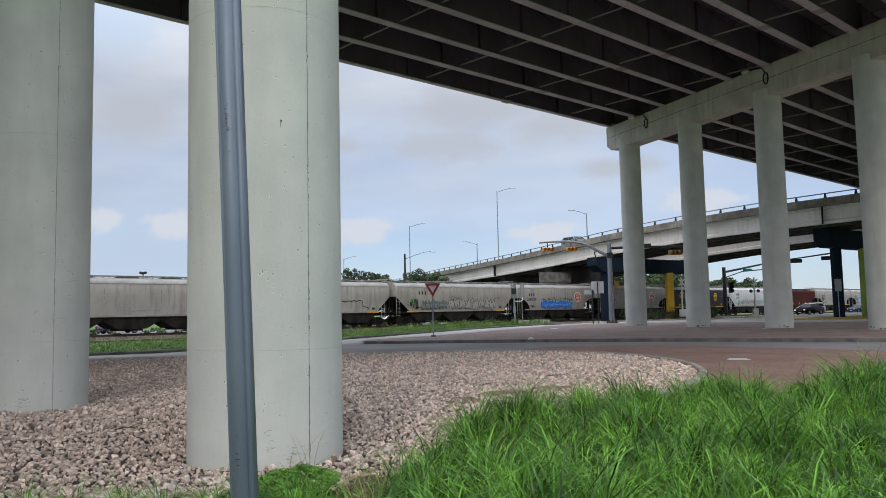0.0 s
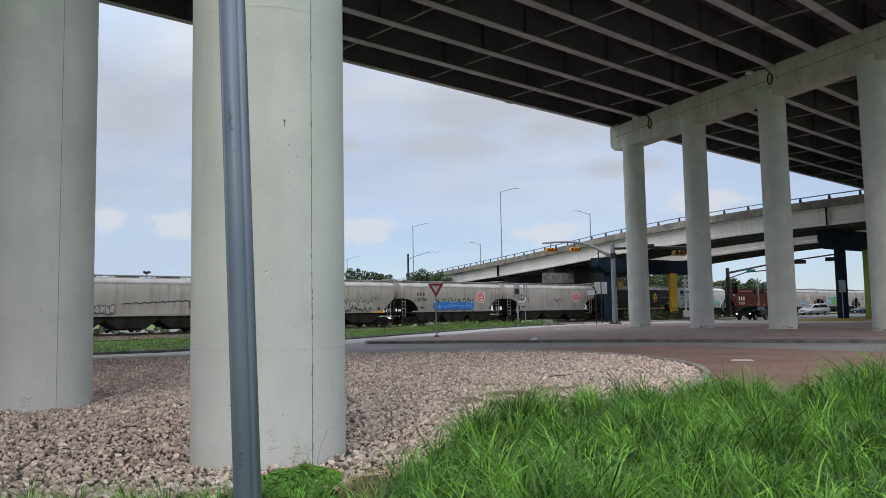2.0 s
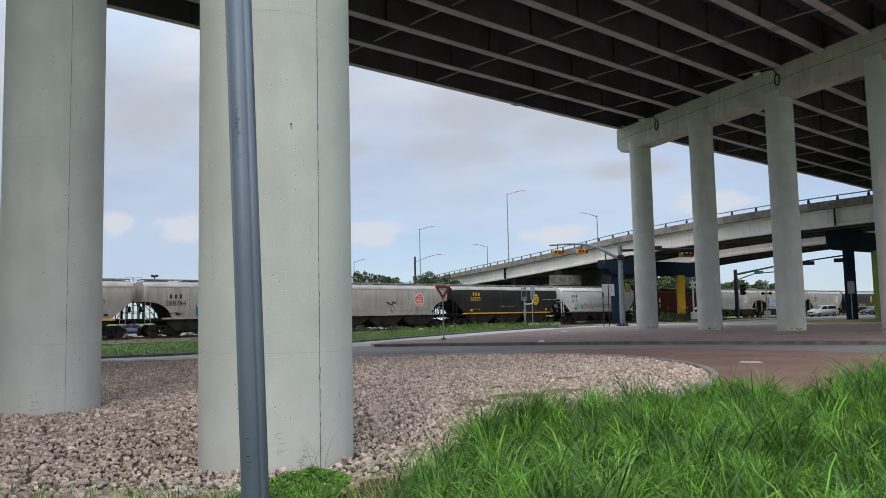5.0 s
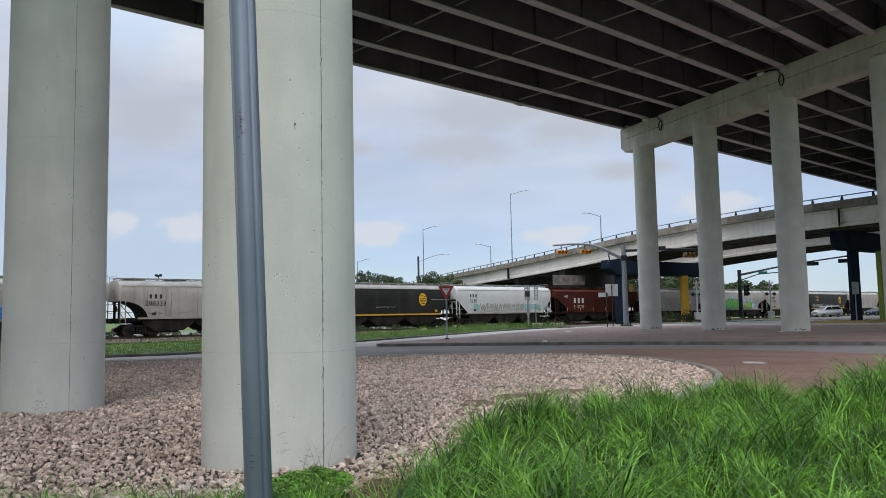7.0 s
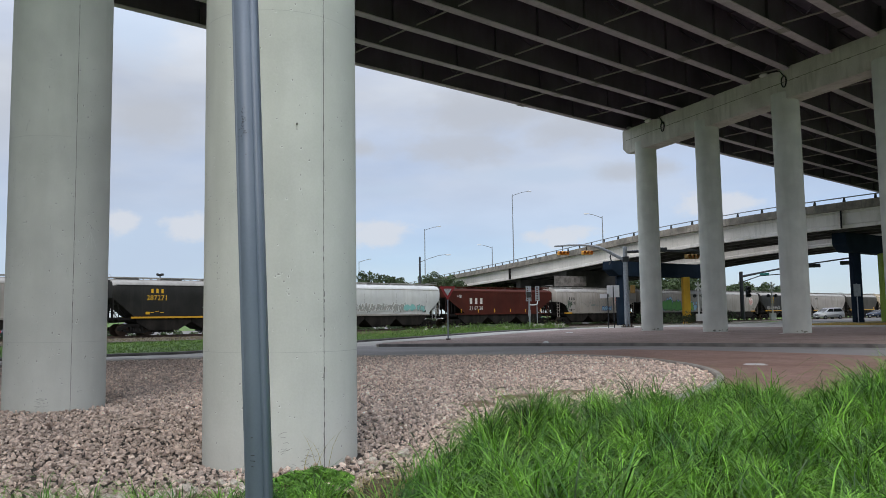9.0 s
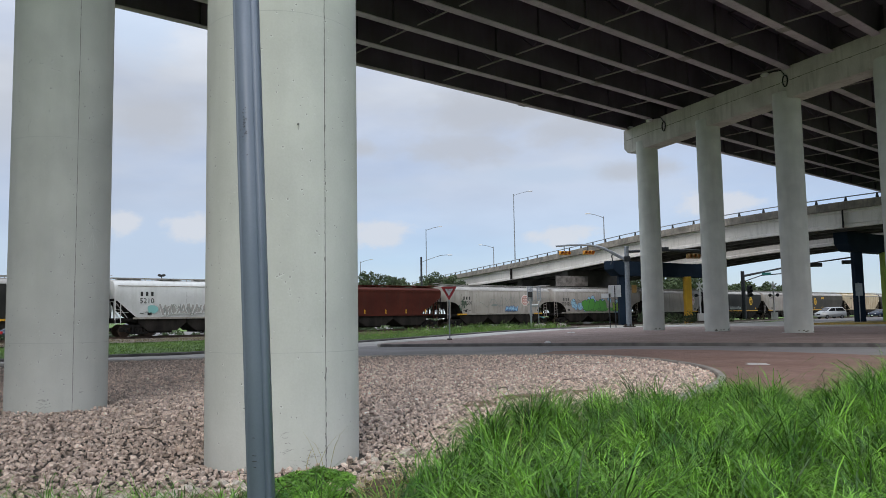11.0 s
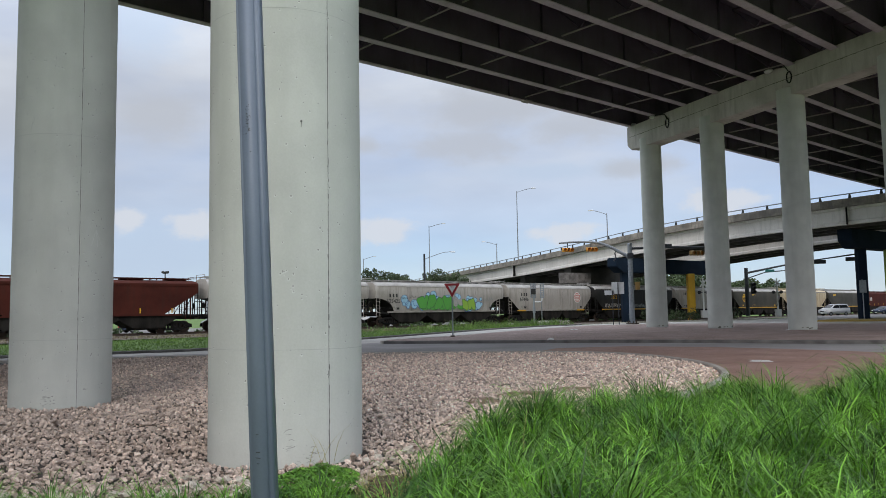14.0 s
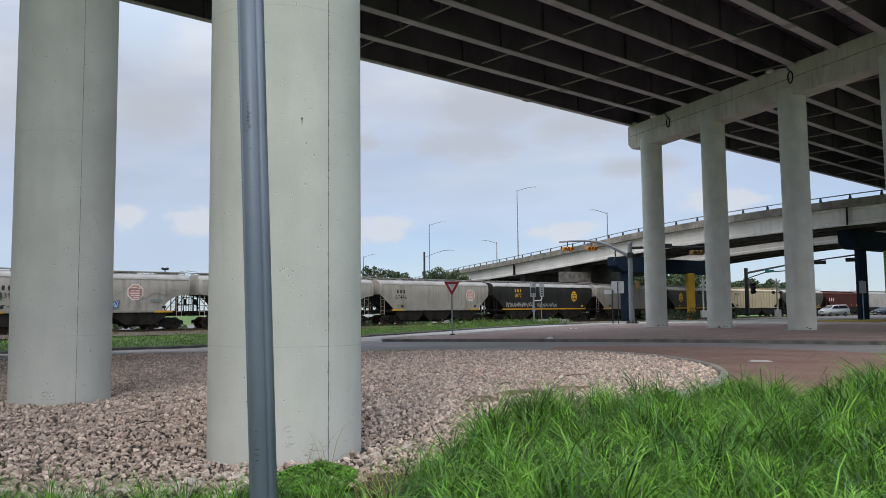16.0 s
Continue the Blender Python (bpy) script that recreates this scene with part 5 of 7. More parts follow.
hopper(127.9, 147.8, "grey", "light grey covered hopper car with green and blue graffiti", "arch", number="525425", seed=11, mark_at=0.12, marks_z=2.4,
       paint=(("cloud", "sky/navy", 0.19, 0.36, 1.4, 2.5, 0, 14), ("cloud", "sky/navy", 0.66, 0.80, 1.4, 2.7, 0, 14), ("cloud", "sky/navy", 0.36, 0.62, 2.45, 3.0, 0, 13), ("blobs", "green", 0.30, 0.74, 1.25, 2.2, 0, 6), ("throw", "green/moss", 0.30, 0.56, 1.45, 2.65, 0.55, 4), ("cloud", "pale/smoke", 0.58, 0.63, 1.5, 2.7, 0, 8), ("throw", "lime/moss", 0.64, 0.74, 1.4, 2.5, 0.40, 2), ("scrawl", "black", 0.16, 0.28, 2.5, 2.9, 0.035, 4), ("scrawl", "smoke", 0.80, 0.90, 2.1, 2.7, 0.035, 3)))
hopper(147.8, 164.6, "tan", "plain warm grey covered hopper car with red emblem", stripe=M_STRIPEY, number="67446", seed=12, mark_at=0.17, marks_z=2.6, emblem="faded", emblem_at=0.81)
hopper(164.6, 184.2, "black", "black covered hopper car with orange stripe and pale graffiti", stripe=M_STRIPEY, number="2872", ink=M_INKY, seed=13, mark_at=0.22, emblem="oval", emblem_at=0.79,
       paint=(("throw", "pale/black", 0.10, 0.36, 1.35, 2.0, 0.07, 7), ("throw", "smoke/black", 0.40, 0.60, 1.35, 1.9, 0.08, 7)))
hopper(184.2, 201.6, "tan", "warm grey covered hopper car on rails", stripe=M_STRIPEY, seed=14)
hopper(201.6, 218.8, "olive", "drab dark covered hopper car with yellow marks", stripe=M_STRIPEY, ink=M_INKY, seed=15, emblem="oval", emblem_at=0.2, mark_at=0.4)
hopper(218.8, 238.2, "cream", "cream ribbed covered hopper car on rails", "ribbed", M_HOP["cream"], seed=16, roof=M_HOP["cream"])
hopper(238.2, 256.2, "olive", "drab grey covered hopper car on rails", stripe=M_STRIPEY, ink=M_INKY, seed=17)
hopper(256.2, 274.4, "brown", "oxide red flat-sided covered hopper car on rails", "flat", M_HOP["brown"], "", M_INKW, seed=18, roof=M_HOP["brown"])
hopper(274.4, 292.4, "grey", "grey covered hopper car on rails", "arch", seed=19)
hopper(292.4, 310.6, "cream", "cream covered hopper car on rails", seed=20)
GRADE_TURN = Matrix.Rotation(math.atan2(TU.y, TU.x), 4, "Z") @ Matrix.Rotation(-math.atan(GRADE), 4, "Y")


def train_pose(s):
    return Matrix.Translation(along(s + 0.3, 0.0, RAIL_Z)) @ GRADE_TURN

# ---- flyovers ----
NEAR_EDGE = [(330, -205, 14.5), (150, -25, 14.5), (76, 48, 14.0), (60, 62.5, 13.8), (43.9, 79.3, 13.4), (34.5, 91.4, 13.1), (25.4, 103.5, 12.3), (19.2, 116.6, 11.6), (11.3, 134.7, 10.9), (-1.8, 171.9, 10.3), (-17, 216, 9.0), (-34, 270, 6.5)]


def sweep(bm, pts, prof, closed=True, i0=0, i1=None):
    """Push a profile of (offset, height) along the line of pts; offsets grow away from the near edge."""
    i1 = len(pts) if i1 is None else i1
    rings = []
    for i in range(i0, i1):
        d = (pts[min(i + 1, len(pts) - 1)] - pts[max(i - 1, 0)])
        d.z = 0
        d.normalize()
        n = Vector((d.y, -d.x, 0))
        rings.append([bm.verts.new(pts[i] + n * a + Vector((0, 0, z))) for a, z in prof])
    k = len(prof)
    for r, s in zip(rings, rings[1:]):
        for j in range(k if closed else k - 1):
            bm.faces.new((r[j], r[(j + 1) % k], s[(j + 1) % k], s[j]))
    if closed:
        bm.faces.new(rings[0])
        bm.faces.new(rings[-1][::-1])
    return bm


def flyover(line, width, label, posts=True):
    f = empty("flyover", Matrix.Identity(4), label, "flyover", "flyovers over the railway", "structure")
    for o in (0.0, width - 0.3):
        bm = bmesh.new()
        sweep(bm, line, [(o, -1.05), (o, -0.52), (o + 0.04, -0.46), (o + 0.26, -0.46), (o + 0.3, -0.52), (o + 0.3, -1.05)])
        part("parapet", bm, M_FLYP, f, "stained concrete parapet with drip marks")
        bm = bmesh.new()
        pipe(bm, [p + Vector((0, 0, 0)) for p in line], 0.06, 6)
        if o:
            for v in bm.verts:
                v.co += Vector((0.8, 0.6, 0)) * o
        else:
            for v in bm.verts:
                v.co += Vector((0.1, 0.1, 0))
        part("handrail", bm, M_GALV, f, "grey steel rail tube")
    bm = bmesh.new()
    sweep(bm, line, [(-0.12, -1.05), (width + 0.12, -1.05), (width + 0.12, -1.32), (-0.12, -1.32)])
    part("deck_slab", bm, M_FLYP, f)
    # inner girders get darker concrete: the shade below the deck, painted in
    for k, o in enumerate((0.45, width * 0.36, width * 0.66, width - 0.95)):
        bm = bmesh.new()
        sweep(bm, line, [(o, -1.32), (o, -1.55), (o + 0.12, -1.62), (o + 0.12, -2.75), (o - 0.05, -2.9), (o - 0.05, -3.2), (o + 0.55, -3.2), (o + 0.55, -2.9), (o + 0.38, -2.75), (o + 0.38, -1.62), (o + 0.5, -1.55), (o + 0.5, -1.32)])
        part("girder", bm, M_DARK if k else M_FLYW, f, "inner girder with painted shade" if k else "pale precast concrete girder")
    if posts:
        bm = bmesh.new()
        prism(bm, [(-0.16, -0.46), (0.16, -0.46), (0.06, 0.04), (-0.06, 0.04)], "y", -0.05, 0.05)
        pm = bpy.data.meshes.new("rail_post")
        bm.to_mesh(pm)
        bm.free()
        acc, step = 0.0, 3.1
        for a, b in zip(line, line[1:]):
            l = (b - a).length
            while acc < l:
                p = a.lerp(b, acc / l)
                q = link("rail_post", pm, M_POLEB, f)
                q.matrix_basis = Matrix.Translation(p + Vector((0.1, 0.1, 0))) @ Matrix.Rotation(math.atan2((b - a).y, (b - a).x), 4, "Z")
                acc += step
            acc -= l
    return f


FLY1 = spline(NEAR_EDGE, 6)
flyover(FLY1, 10.5, "pale concrete highway flyover with dark parapet rail")
FLY2 = [p + Vector((12.6, 9.2, -0.35)) for p in FLY1]
flyover(FLY2, 10.0, "second pale concrete flyover behind the first", False)
FLY_JOINTS = [(Vector((42.0, 81.8, 13.35)), 139), (Vector((11.3, 134.7, 10.9)), 112)]
for p, dg in FLY_JOINTS:
    bm = bmesh.new()
    m = Matrix.Translation(p) @ Matrix.Rotation(radians(dg), 4, "Z")
    bx(bm, (0, -0.02, -1.2), (0.14, 0.1, 0.6), m)
    bx(bm, (0.04, -0.1, -2.3), (0.09, 0.4, 1.8), m)
    tagged(part("expansion_joint", bm, M_BLACK), "dark open joint in the flyover girders", "joint", "", "structure")
bm = bmesh.new()
for k in range(10):
    bx(bm, (16.6 + k * 0.52, 115.6 + k * 0.30, 6.5), (0.54, 0.12 + 0.08 * (k % 2), 1.5), None)
tagged(part("panel_wall", bm, M_KERBD), "stained concrete panel wall under the flyover", "wall", "", "structure")


def pier(p, q, z0, z1, cols, mat_cap, label, w=1.6):
    """A bent under a flyover: a cap from p to q and columns (x, y, half width, material, label)."""
    e = empty("flyover_pier", Matrix.Identity(4), label, "pier", "flyover piers", "structure")
    p, q = Vector((*p, 0)), Vector((*q, 0))
    d = q - p
    m = Matrix.Translation((p + q) / 2) @ Matrix.Rotation(math.atan2(d.y, d.x), 4, "Z")
    l = d.length
    bm = bmesh.new()
    prism(bm, [(-l / 2, z0 + 0.8), (-l / 2 + 1.2, z0), (l / 2 - 1.2, z0), (l / 2, z0 + 0.8), (l / 2, z1), (-l / 2, z1)], "y", -w / 2, w / 2)
    bmesh.ops.bevel(bm, geom=bm.edges[:], offset=0.05, segments=2, affect="EDGES")
    bmesh.ops.transform(bm, matrix=m, verts=bm.verts)
    part("cap", bm, mat_cap, e)
    for x, y, hw, mm, lb in cols:
        bm = bmesh.new()
        bx(bm, (x, y, (z0 + 0.05 - 0.2) / 2), (2 * hw, 2 * hw, z0 + 0.25), None, 0.12)
        part("column", bm, mm, e, lb)
    return e


pier((21.2, 101.1), (40.5, 115.5), 6.45, 8.35, [(23.3, 102.6, 0.66, M_BLUEP, "navy painted column"), (33.9, 109.6, 0.49, M_YELP, "yellow painted column")], M_BLUEP, "navy flyover pier with one yellow column")
pier((43.8, 86.1), (53.0, 93.0), 8.0, 10.1, [(46.5, 88.1, 0.47, M_BLUEP, "navy painted column"), (50.9, 90.2, 0.45, M_LIME, "lime green painted column")], M_BLUEP, "navy flyover pier on the median")
# far piers use the same concrete with the flyover's shade in its colour
pier((13, 137), (24, 142), 5.0, 7.7, [(15, 138.0, 0.8, M_DARK, ""), (22, 141.2, 0.8, M_DARK, "")], M_DARK, "grey concrete flyover pier beyond the railway")
pier((18.5, 121), (29, 127), 5.6, 8.3, [(20.5, 122.2, 0.8, M_DARK, ""), (27.5, 126.2, 0.8, M_DARK, "")], M_DARK, "grey concrete flyover pier beyond the railway")


# ---- lamps, signs and signals ----
def street_lamp(x, y, z0, z1, arm, label, r=0.11, sag=0.5):
    e = empty("street_lamp", Matrix.Translation((x, y, z0)), label, "street lamp", "street lamps")
    h = z1 - z0
    bm = bmesh.new()
    tube(bm, (0, 0, 0), (0, 0, h), r, r * 0.6, 8)
    part("pole", bm, M_GALV, e)
    a = Vector((arm[0], arm[1], 0))
    bm = bmesh.new()
    pipe(bm, [Vector((0, 0, h - 0.25)) + a * f + Vector((0, 0, sag * math.sin(f * math.pi / 2) + arm[2] * f)) for f in (0, 0.2, 0.4, 0.6, 0.8, 1.0)], r * 0.45, 6)
    part("arm", bm, M_GALV, e)
    bm = bmesh.new()
    end = Vector((0, 0, h - 0.25 + sag + arm[2])) + a
    bx(bm, (0, 0, 0), (0.75, 0.26, 0.16), Matrix.Translation(end) @ Matrix.Rotation(math.atan2(a.y, a.x), 4, "Z"), 0.05)
    part("luminaire", bm, M_LAMPW, e)
    return e


street_lamp(12.1, 134.6, 9.8, 22.55, (3.0, 0.5, 0.3), "tall grey street lamp on the flyover", 0.105)
street_lamp(23.0, 112.0, 10.8, 15.6, (-2.2, 0.4, 0.2), "grey street lamp on the flyover", 0.1)
street_lamp(9.75, 156.0, 9.0, 15.3, (-2.6, 0.4, 0.2), "grey street lamp on the flyover", 0.12)
street_lamp(-4.0, 166.0, 0.3, 20.2, (3.1, 0.3, 0.3), "tall grey street lamp beyond the railway", 0.13)
street_lamp(-21.8, 200.0, 0.0, 15.9, (2.8, 0.3, 0.3), "distant grey street lamp", 0.13)
lp = empty("utility_pole", Matrix.Translation((-4.0, 130.0, 0.0)), "dark wooden utility pole with a long lamp arm", "utility pole")
bm = bmesh.new()
tube(bm, (0, 0, 0), (0, 0, 11.5), 0.2, 0.16, 10)
part("pole", bm, M_POLEB, lp)
bm = bmesh.new()
pipe(bm, [(0, 0, 10.6), (1.6, 0, 11.2), (3.2, 0, 11.7), (4.4, 0, 11.8)], 0.05, 6)
part("lamp_arm", bm, M_GALV, lp)
bm = bmesh.new()
bx(bm, (4.8, 0, 11.75), (0.8, 0.28, 0.16), None, 0.05)
part("luminaire", bm, M_LAMPW, lp)
fl = empty("flood_lamp", Matrix.Translation((-35.0, 96.0, 0.0)), "dark twin flood lamp on a pole behind the train", "flood lamp")
bm = bmesh.new()
tube(bm, (0, 0, 0), (0, 0, 7.15), 0.09, 0.07, 8)
part("pole", bm, M_POLEB, fl)
for dx, tw in ((-0.36, 0.5), (0.36, -0.2)):
    bm = bmesh.new()
    bx(bm, (0, 0, 0), (0.44, 0.4, 0.30), Matrix.Translation((dx * 0.62, 0, 7.2)) @ Matrix.Rotation(tw * 0.8, 4, "Y"), 0.12)
    part("lamp_head", bm, M_CABLE, fl)


def post(bm, x, y, z0, z1, r=0.035):
    return tube(bm, (x, y, z0), (x, y, z1), r, seg=8)


ys = empty("yield_sign", Matrix.Translation((0.2, 48.2, 0.14)), "red and white triangular yield sign on a thin grey post", "road sign")
bm = bmesh.new()
post(bm, 0, 0, 0, 3.1, 0.045)
part("post", bm, M_GALV, ys)
bm = bmesh.new()
bx(bm, (0, 0, 0.04), (0.3, 0.3, 0.08), None, 0.02)
part("base_plate", bm, M_IRON, ys)


def tri(c, s):
    r3 = math.sqrt(3)
    pts = []
    for a in (150, 30, 270):
        vx, vz = s / r3 * math.cos(radians(a)), s / r3 * math.sin(radians(a))
        for da in (28, -28) if a != 150 else (28, -28):
            pts.append((vx * 0.93 + 0.05 * s * math.cos(radians(a + da)), c + vz * 0.93 + 0.05 * s * math.sin(radians(a + da))))
    return pts


bm = bmesh.new()
prism(bm, tri(2.98, 0.92), "y", -0.065, -0.055)
face = part("sign_face", bm, M_RED, ys, "red sign face")
bm = bmesh.new()
prism(bm, tri(2.98, 0.47), "y", -0.069, -0.0655)
part("inner_field", bm, M_WHITE, face, "white inner triangle")
me = text_mesh("YIELD", 0.10, 0.001)
me.transform(Matrix.Translation((0, -0.071, 3.06)) @ Matrix.Rotation(math.pi / 2, 4, "X"))
link("lettering", me, M_RED, face, "red word on the sign")

sg = empty("guide_sign", Matrix.Translation((16.5, 78.2, 0.14)), "bare aluminium sign boards seen from behind on thin posts", "road sign")
for x in (-0.15, 0.42):
    bm = bmesh.new()
    post(bm, x, 0, 0, 3.4 if x < 0 else 4.2, 0.05)
    part("post", bm, M_POLEB, sg)
bm = bmesh.new()
bx(bm, (0.42, 0.07, 3.65), (1.25, 0.02, 1.2), None, 0.004)
part("board", bm, M_SIGNB, sg)
bm = bmesh.new()
bx(bm, (-0.45, 0.07, 3.2), (0.95, 0.02, 0.45), None, 0.004)
part("small_board", bm, M_SIGNB, sg)

ps = empty("median_sign", Matrix.Translation((45.4, 86.0, 0.16)), "grey sign board on a thin post on the median", "road sign")
bm = bmesh.new()
post(bm, 0, 0, 0, 4.3, 0.06)
part("post", bm, M_GALV, ps)
bm = bmesh.new()
bx(bm, (-0.2, -0.08, 3.55), (0.37, 0.02, 1.35), None, 0.004)
part("board", bm, M_GALV, ps)
bm = bmesh.new()
bx(bm, (0.2, -0.08, 3.55), (0.37, 0.02, 1.35), None, 0.004)
part("board", bm, M_GALV, ps)


def signal_head(parent, c, turn, flat=True, body=None, lit=-1, s=1.0):
    """A three-lamp signal head, lying or upright, with hoods; it faces -y before the turn."""
    m = Matrix.Translation(c) @ Matrix.Rotation(turn, 4, "Z") @ (Matrix.Identity(4) if flat else Matrix.Rotation(math.pi / 2, 4, "Y")) @ Matrix.Diagonal((s, s, s, 1))
    bm = bmesh.new()
    bx(bm, (0, 0, 0), (1.15, 0.22, 0.40), m, 0.05)
    for k in (-0.37, 0, 0.37):
        q = bmesh.ops.create_cone(bm, cap_ends=False, segments=14, radius1=0.19, radius2=0.17, depth=0.25)
        bmesh.ops.transform(bm, matrix=m @ Matrix.Translation((k, -0.22, 0)) @ Matrix.Rotation(math.pi / 2, 4, "X"), verts=q["verts"])
    h = part("signal_head", bm, body or M_SIGY, parent, "three-lamp signal head with hoods")
    for i, k in enumerate((-0.37, 0, 0.37)):
        bm = bmesh.new()
        q = bmesh.ops.create_circle(bm, cap_ends=True, segments=14, radius=0.165)
        bmesh.ops.transform(bm, matrix=m @ Matrix.Translation((k, -0.125, 0)) @ Matrix.Rotation(math.pi / 2, 4, "X"), verts=q["verts"])
        part("lens", bm, M_LENSR if i == lit else M_LENS if body is None or body is M_SIGYD else M_CABLE, h)
    return h


ts = empty("traffic_signal", Matrix.Translation((18.75, 80.4, 0.14)), "grey steel signal pole with a curved mast arm and yellow heads", "traffic signal", "traffic signals")
bm = bmesh.new()
tube(bm, (0, 0, 0), (0, 0, 8.2), 0.29, 0.23, 16)
tube(bm, (0, 0, 8.2), (0, 0, 8.32), 0.26, 0.23, 16)
part("pole", bm, M_GALV, ts)
bm = bmesh.new()
bx(bm, (0, 0, 0.05), (1.1, 1.1, 0.1), None, 0.02)
for a in range(8):
    tube(bm, (0.45 * math.cos(a * 0.785), 0.45 * math.sin(a * 0.785), 0.05), (0.45 * math.cos(a * 0.785), 0.45 * math.sin(a * 0.785), 0.32), 0.05, seg=6)
part("base_plate", bm, M_IRON, ts, "rusty bolted base plate")
bm = bmesh.new()
pts = [Vector(p) for p in ((0, 0, 6.9), (-0.9, 0.1, 7.35), (-1.9, 0.2, 7.95), (-2.9, 0.3, 8.35), (-4.2, 0.4, 8.55), (-5.6, 0.5, 8.58), (-7.2, 0.6, 8.5))]
pipe(bm, spline(pts, 3), 0.18, 10, 0.09)
part("mast_arm", bm, M_GALV, ts)
bm = bmesh.new()
bx(bm, (0, 0, 7.0), (0.62, 0.62, 0.55), None, 0.05)
part("clamp", bm, M_POLEB, ts)
signal_head(ts, (-6.35, 0.3, 7.75), 0.25, s=1.05)
signal_head(ts, (-3.9, 0.2, 7.75), 0.25, s=1.05)
for x in (-6.35, -3.9):
    bm = bmesh.new()
    tube(bm, (x, 0.45, 7.8), (x, 0.45, 8.5), 0.05, seg=6)
    part("bracket", bm, M_POLEB, ts)
bm = bmesh.new()
pts = [Vector(p) for p in ((0, 0, 7.75), (2.5, 0.5, 7.85), (5.0, 1.0, 7.9), (8.4, 1.5, 7.85))]
pipe(bm, pts, 0.14, 10, 0.11)
part("cross_arm", bm, M_POLEB, ts)
signal_head(ts, (7.2, 1.1, 7.25), 0.25, True, M_SIGYD, s=1.3)
bm = bmesh.new()
bx(bm, (3.6, 0.6, 8.05), (1.9, 0.08, 0.32), None, 0.02)
part("street_name_board", bm, M_POLEB, ts, "dark street name board edge")
bm = bmesh.new()
pipe(bm, [(-1.35, 0.2, 7.75), (-1.5, 0.2, 7.3), (-1.42, 0.2, 6.9), (-1.65, 0.2, 6.5)], 0.07, 6)
part("camera_bracket", bm, M_POLEB, ts)
bm = bmesh.new()
bx(bm, (0.62, -0.1, 3.9), (0.45, 0.3, 0.8), Matrix.Identity(4), 0.02)
part("warning_board", bm, M_SIGYD, ts, "faded yellow warning board")

fs = empty("traffic_signal", Matrix.Translation((47.4, 124.5, 0.3)), "dark signal pole with a sloping mast arm at the crossing", "traffic signal", "traffic signals")
bm = bmesh.new()
tube(bm, (0, 0, 0), (0, 0, 7.6), 0.34, 0.28, 12)
part("pole", bm, M_POLEB, fs)
bm = bmesh.new()
tube(bm, (0, 0, 6.8), (9.4, 2.6, 8.5), 0.18, 0.12, 8)
part("mast_arm", bm, M_POLEB, fs)
bm = bmesh.new()
pipe(bm, [(0, 0, 5.9), (3.2, 0.5, 6.9), (8.4, 2.0, 7.3)], 0.09, 6)
part("brace_arm", bm, M_POLEB, fs)
signal_head(fs, (0.9, -0.2, 4.4), 0.2, False, M_POLEB, s=1.6)
signal_head(fs, (8.2, 2.4, 7.55), 0.3, True, M_SIGNB, 0, 1.4)
bm = bmesh.new()
bx(bm, (3.9, 0.3, 7.15), (1.45, 0.05, 0.36), None, 0.01)
part("street_name_board", bm, M_GREENS, fs, "green street name board")
ps2 = empty("traffic_signal", Matrix.Translation((44.0, 94.5, 0.0)), "dark signal heads on an arm fixed to the flyover pier", "traffic signal", "traffic signals")
bm = bmesh.new()
tube(bm, (-0.9, 1.6, 7.05), (3.4, -5.6, 7.6), 0.07, 0.09, 8)
part("mast_arm", bm, M_POLEB, ps2)
signal_head(ps2, (0.7, -0.5, 6.95), 2.8, True, M_POLEB, s=1.15)
signal_head(ps2, (3.0, -3.5, 7.05), 2.8, True, M_POLEB, s=1.15)


def crossing_signal(x, y, z, s, label, cross=True):
    e = empty("crossing_signal", Matrix.Translation((x, y, z)), label, "railway signal", "railway crossing signals")
    bm = bmesh.new()
    tube(bm, (0, 0, 0), (0, 0, 4.3 * s), 0.09 * s, seg=8)
    bx(bm, (0, 0, 0.4 * s), (0.6 * s, 0.5 * s, 0.8 * s), None, 0.04)
    part("mast", bm, M_WHITE, e, "white mast with base box")
    if cross:
        for a in (0.8, -0.8):
            bm = bmesh.new()
            bx(bm, (0, -0.1, 0), (1.0 * s, 0.02, 0.16 * s), Matrix.Translation((0, 0, 3.75 * s)) @ Matrix.Rotation(a, 4, "Y"), 0.004)
            part("crossbuck_board", bm, M_WHITE, e, "white crossbuck board")
    for dx in (-0.42, 0.42):
        bm = bmesh.new()
        tube(bm, (dx * s, -0.1, 2.75 * s), (dx * s, -0.02, 2.75 * s), 0.19 * s, seg=14)
        tube(bm, (dx * s, -0.35, 2.78 * s), (dx * s, -0.1, 2.75 * s), 0.12 * s, 0.13 * s, 10)
        part("flasher", bm, M_CABLE, e, "round black flasher lamp")
    bm = bmesh.new()
    bx(bm, (0, 0, 2.75 * s), (1.0 * s, 0.08, 0.1), None, 0.01)
    part("flasher_arm", bm, M_POLEB, e)
    return e


crossing_signal(48.4, 115.5, 0.25, 1.3, "white railway crossing signal with crossbuck and black flashers")
crossing_signal(34.6, 106.5, 0.35, 1.25, "railway crossing signal beside the yellow column")
cs = empty("crossing_signal", Matrix.Translation((9.4, 86.6, 0.25)), "weathered railway signal with black head on a white mast", "railway signal", "railway crossing signals")
bm = bmesh.new()
tube(bm, (0, 0, 0), (0, 0, 4.4), 0.1, seg=8)
bx(bm, (0, 0, 1.5), (0.28, 0.28, 0.7), None, 0.03)
part("mast", bm, M_GALV, cs)
bm = bmesh.new()
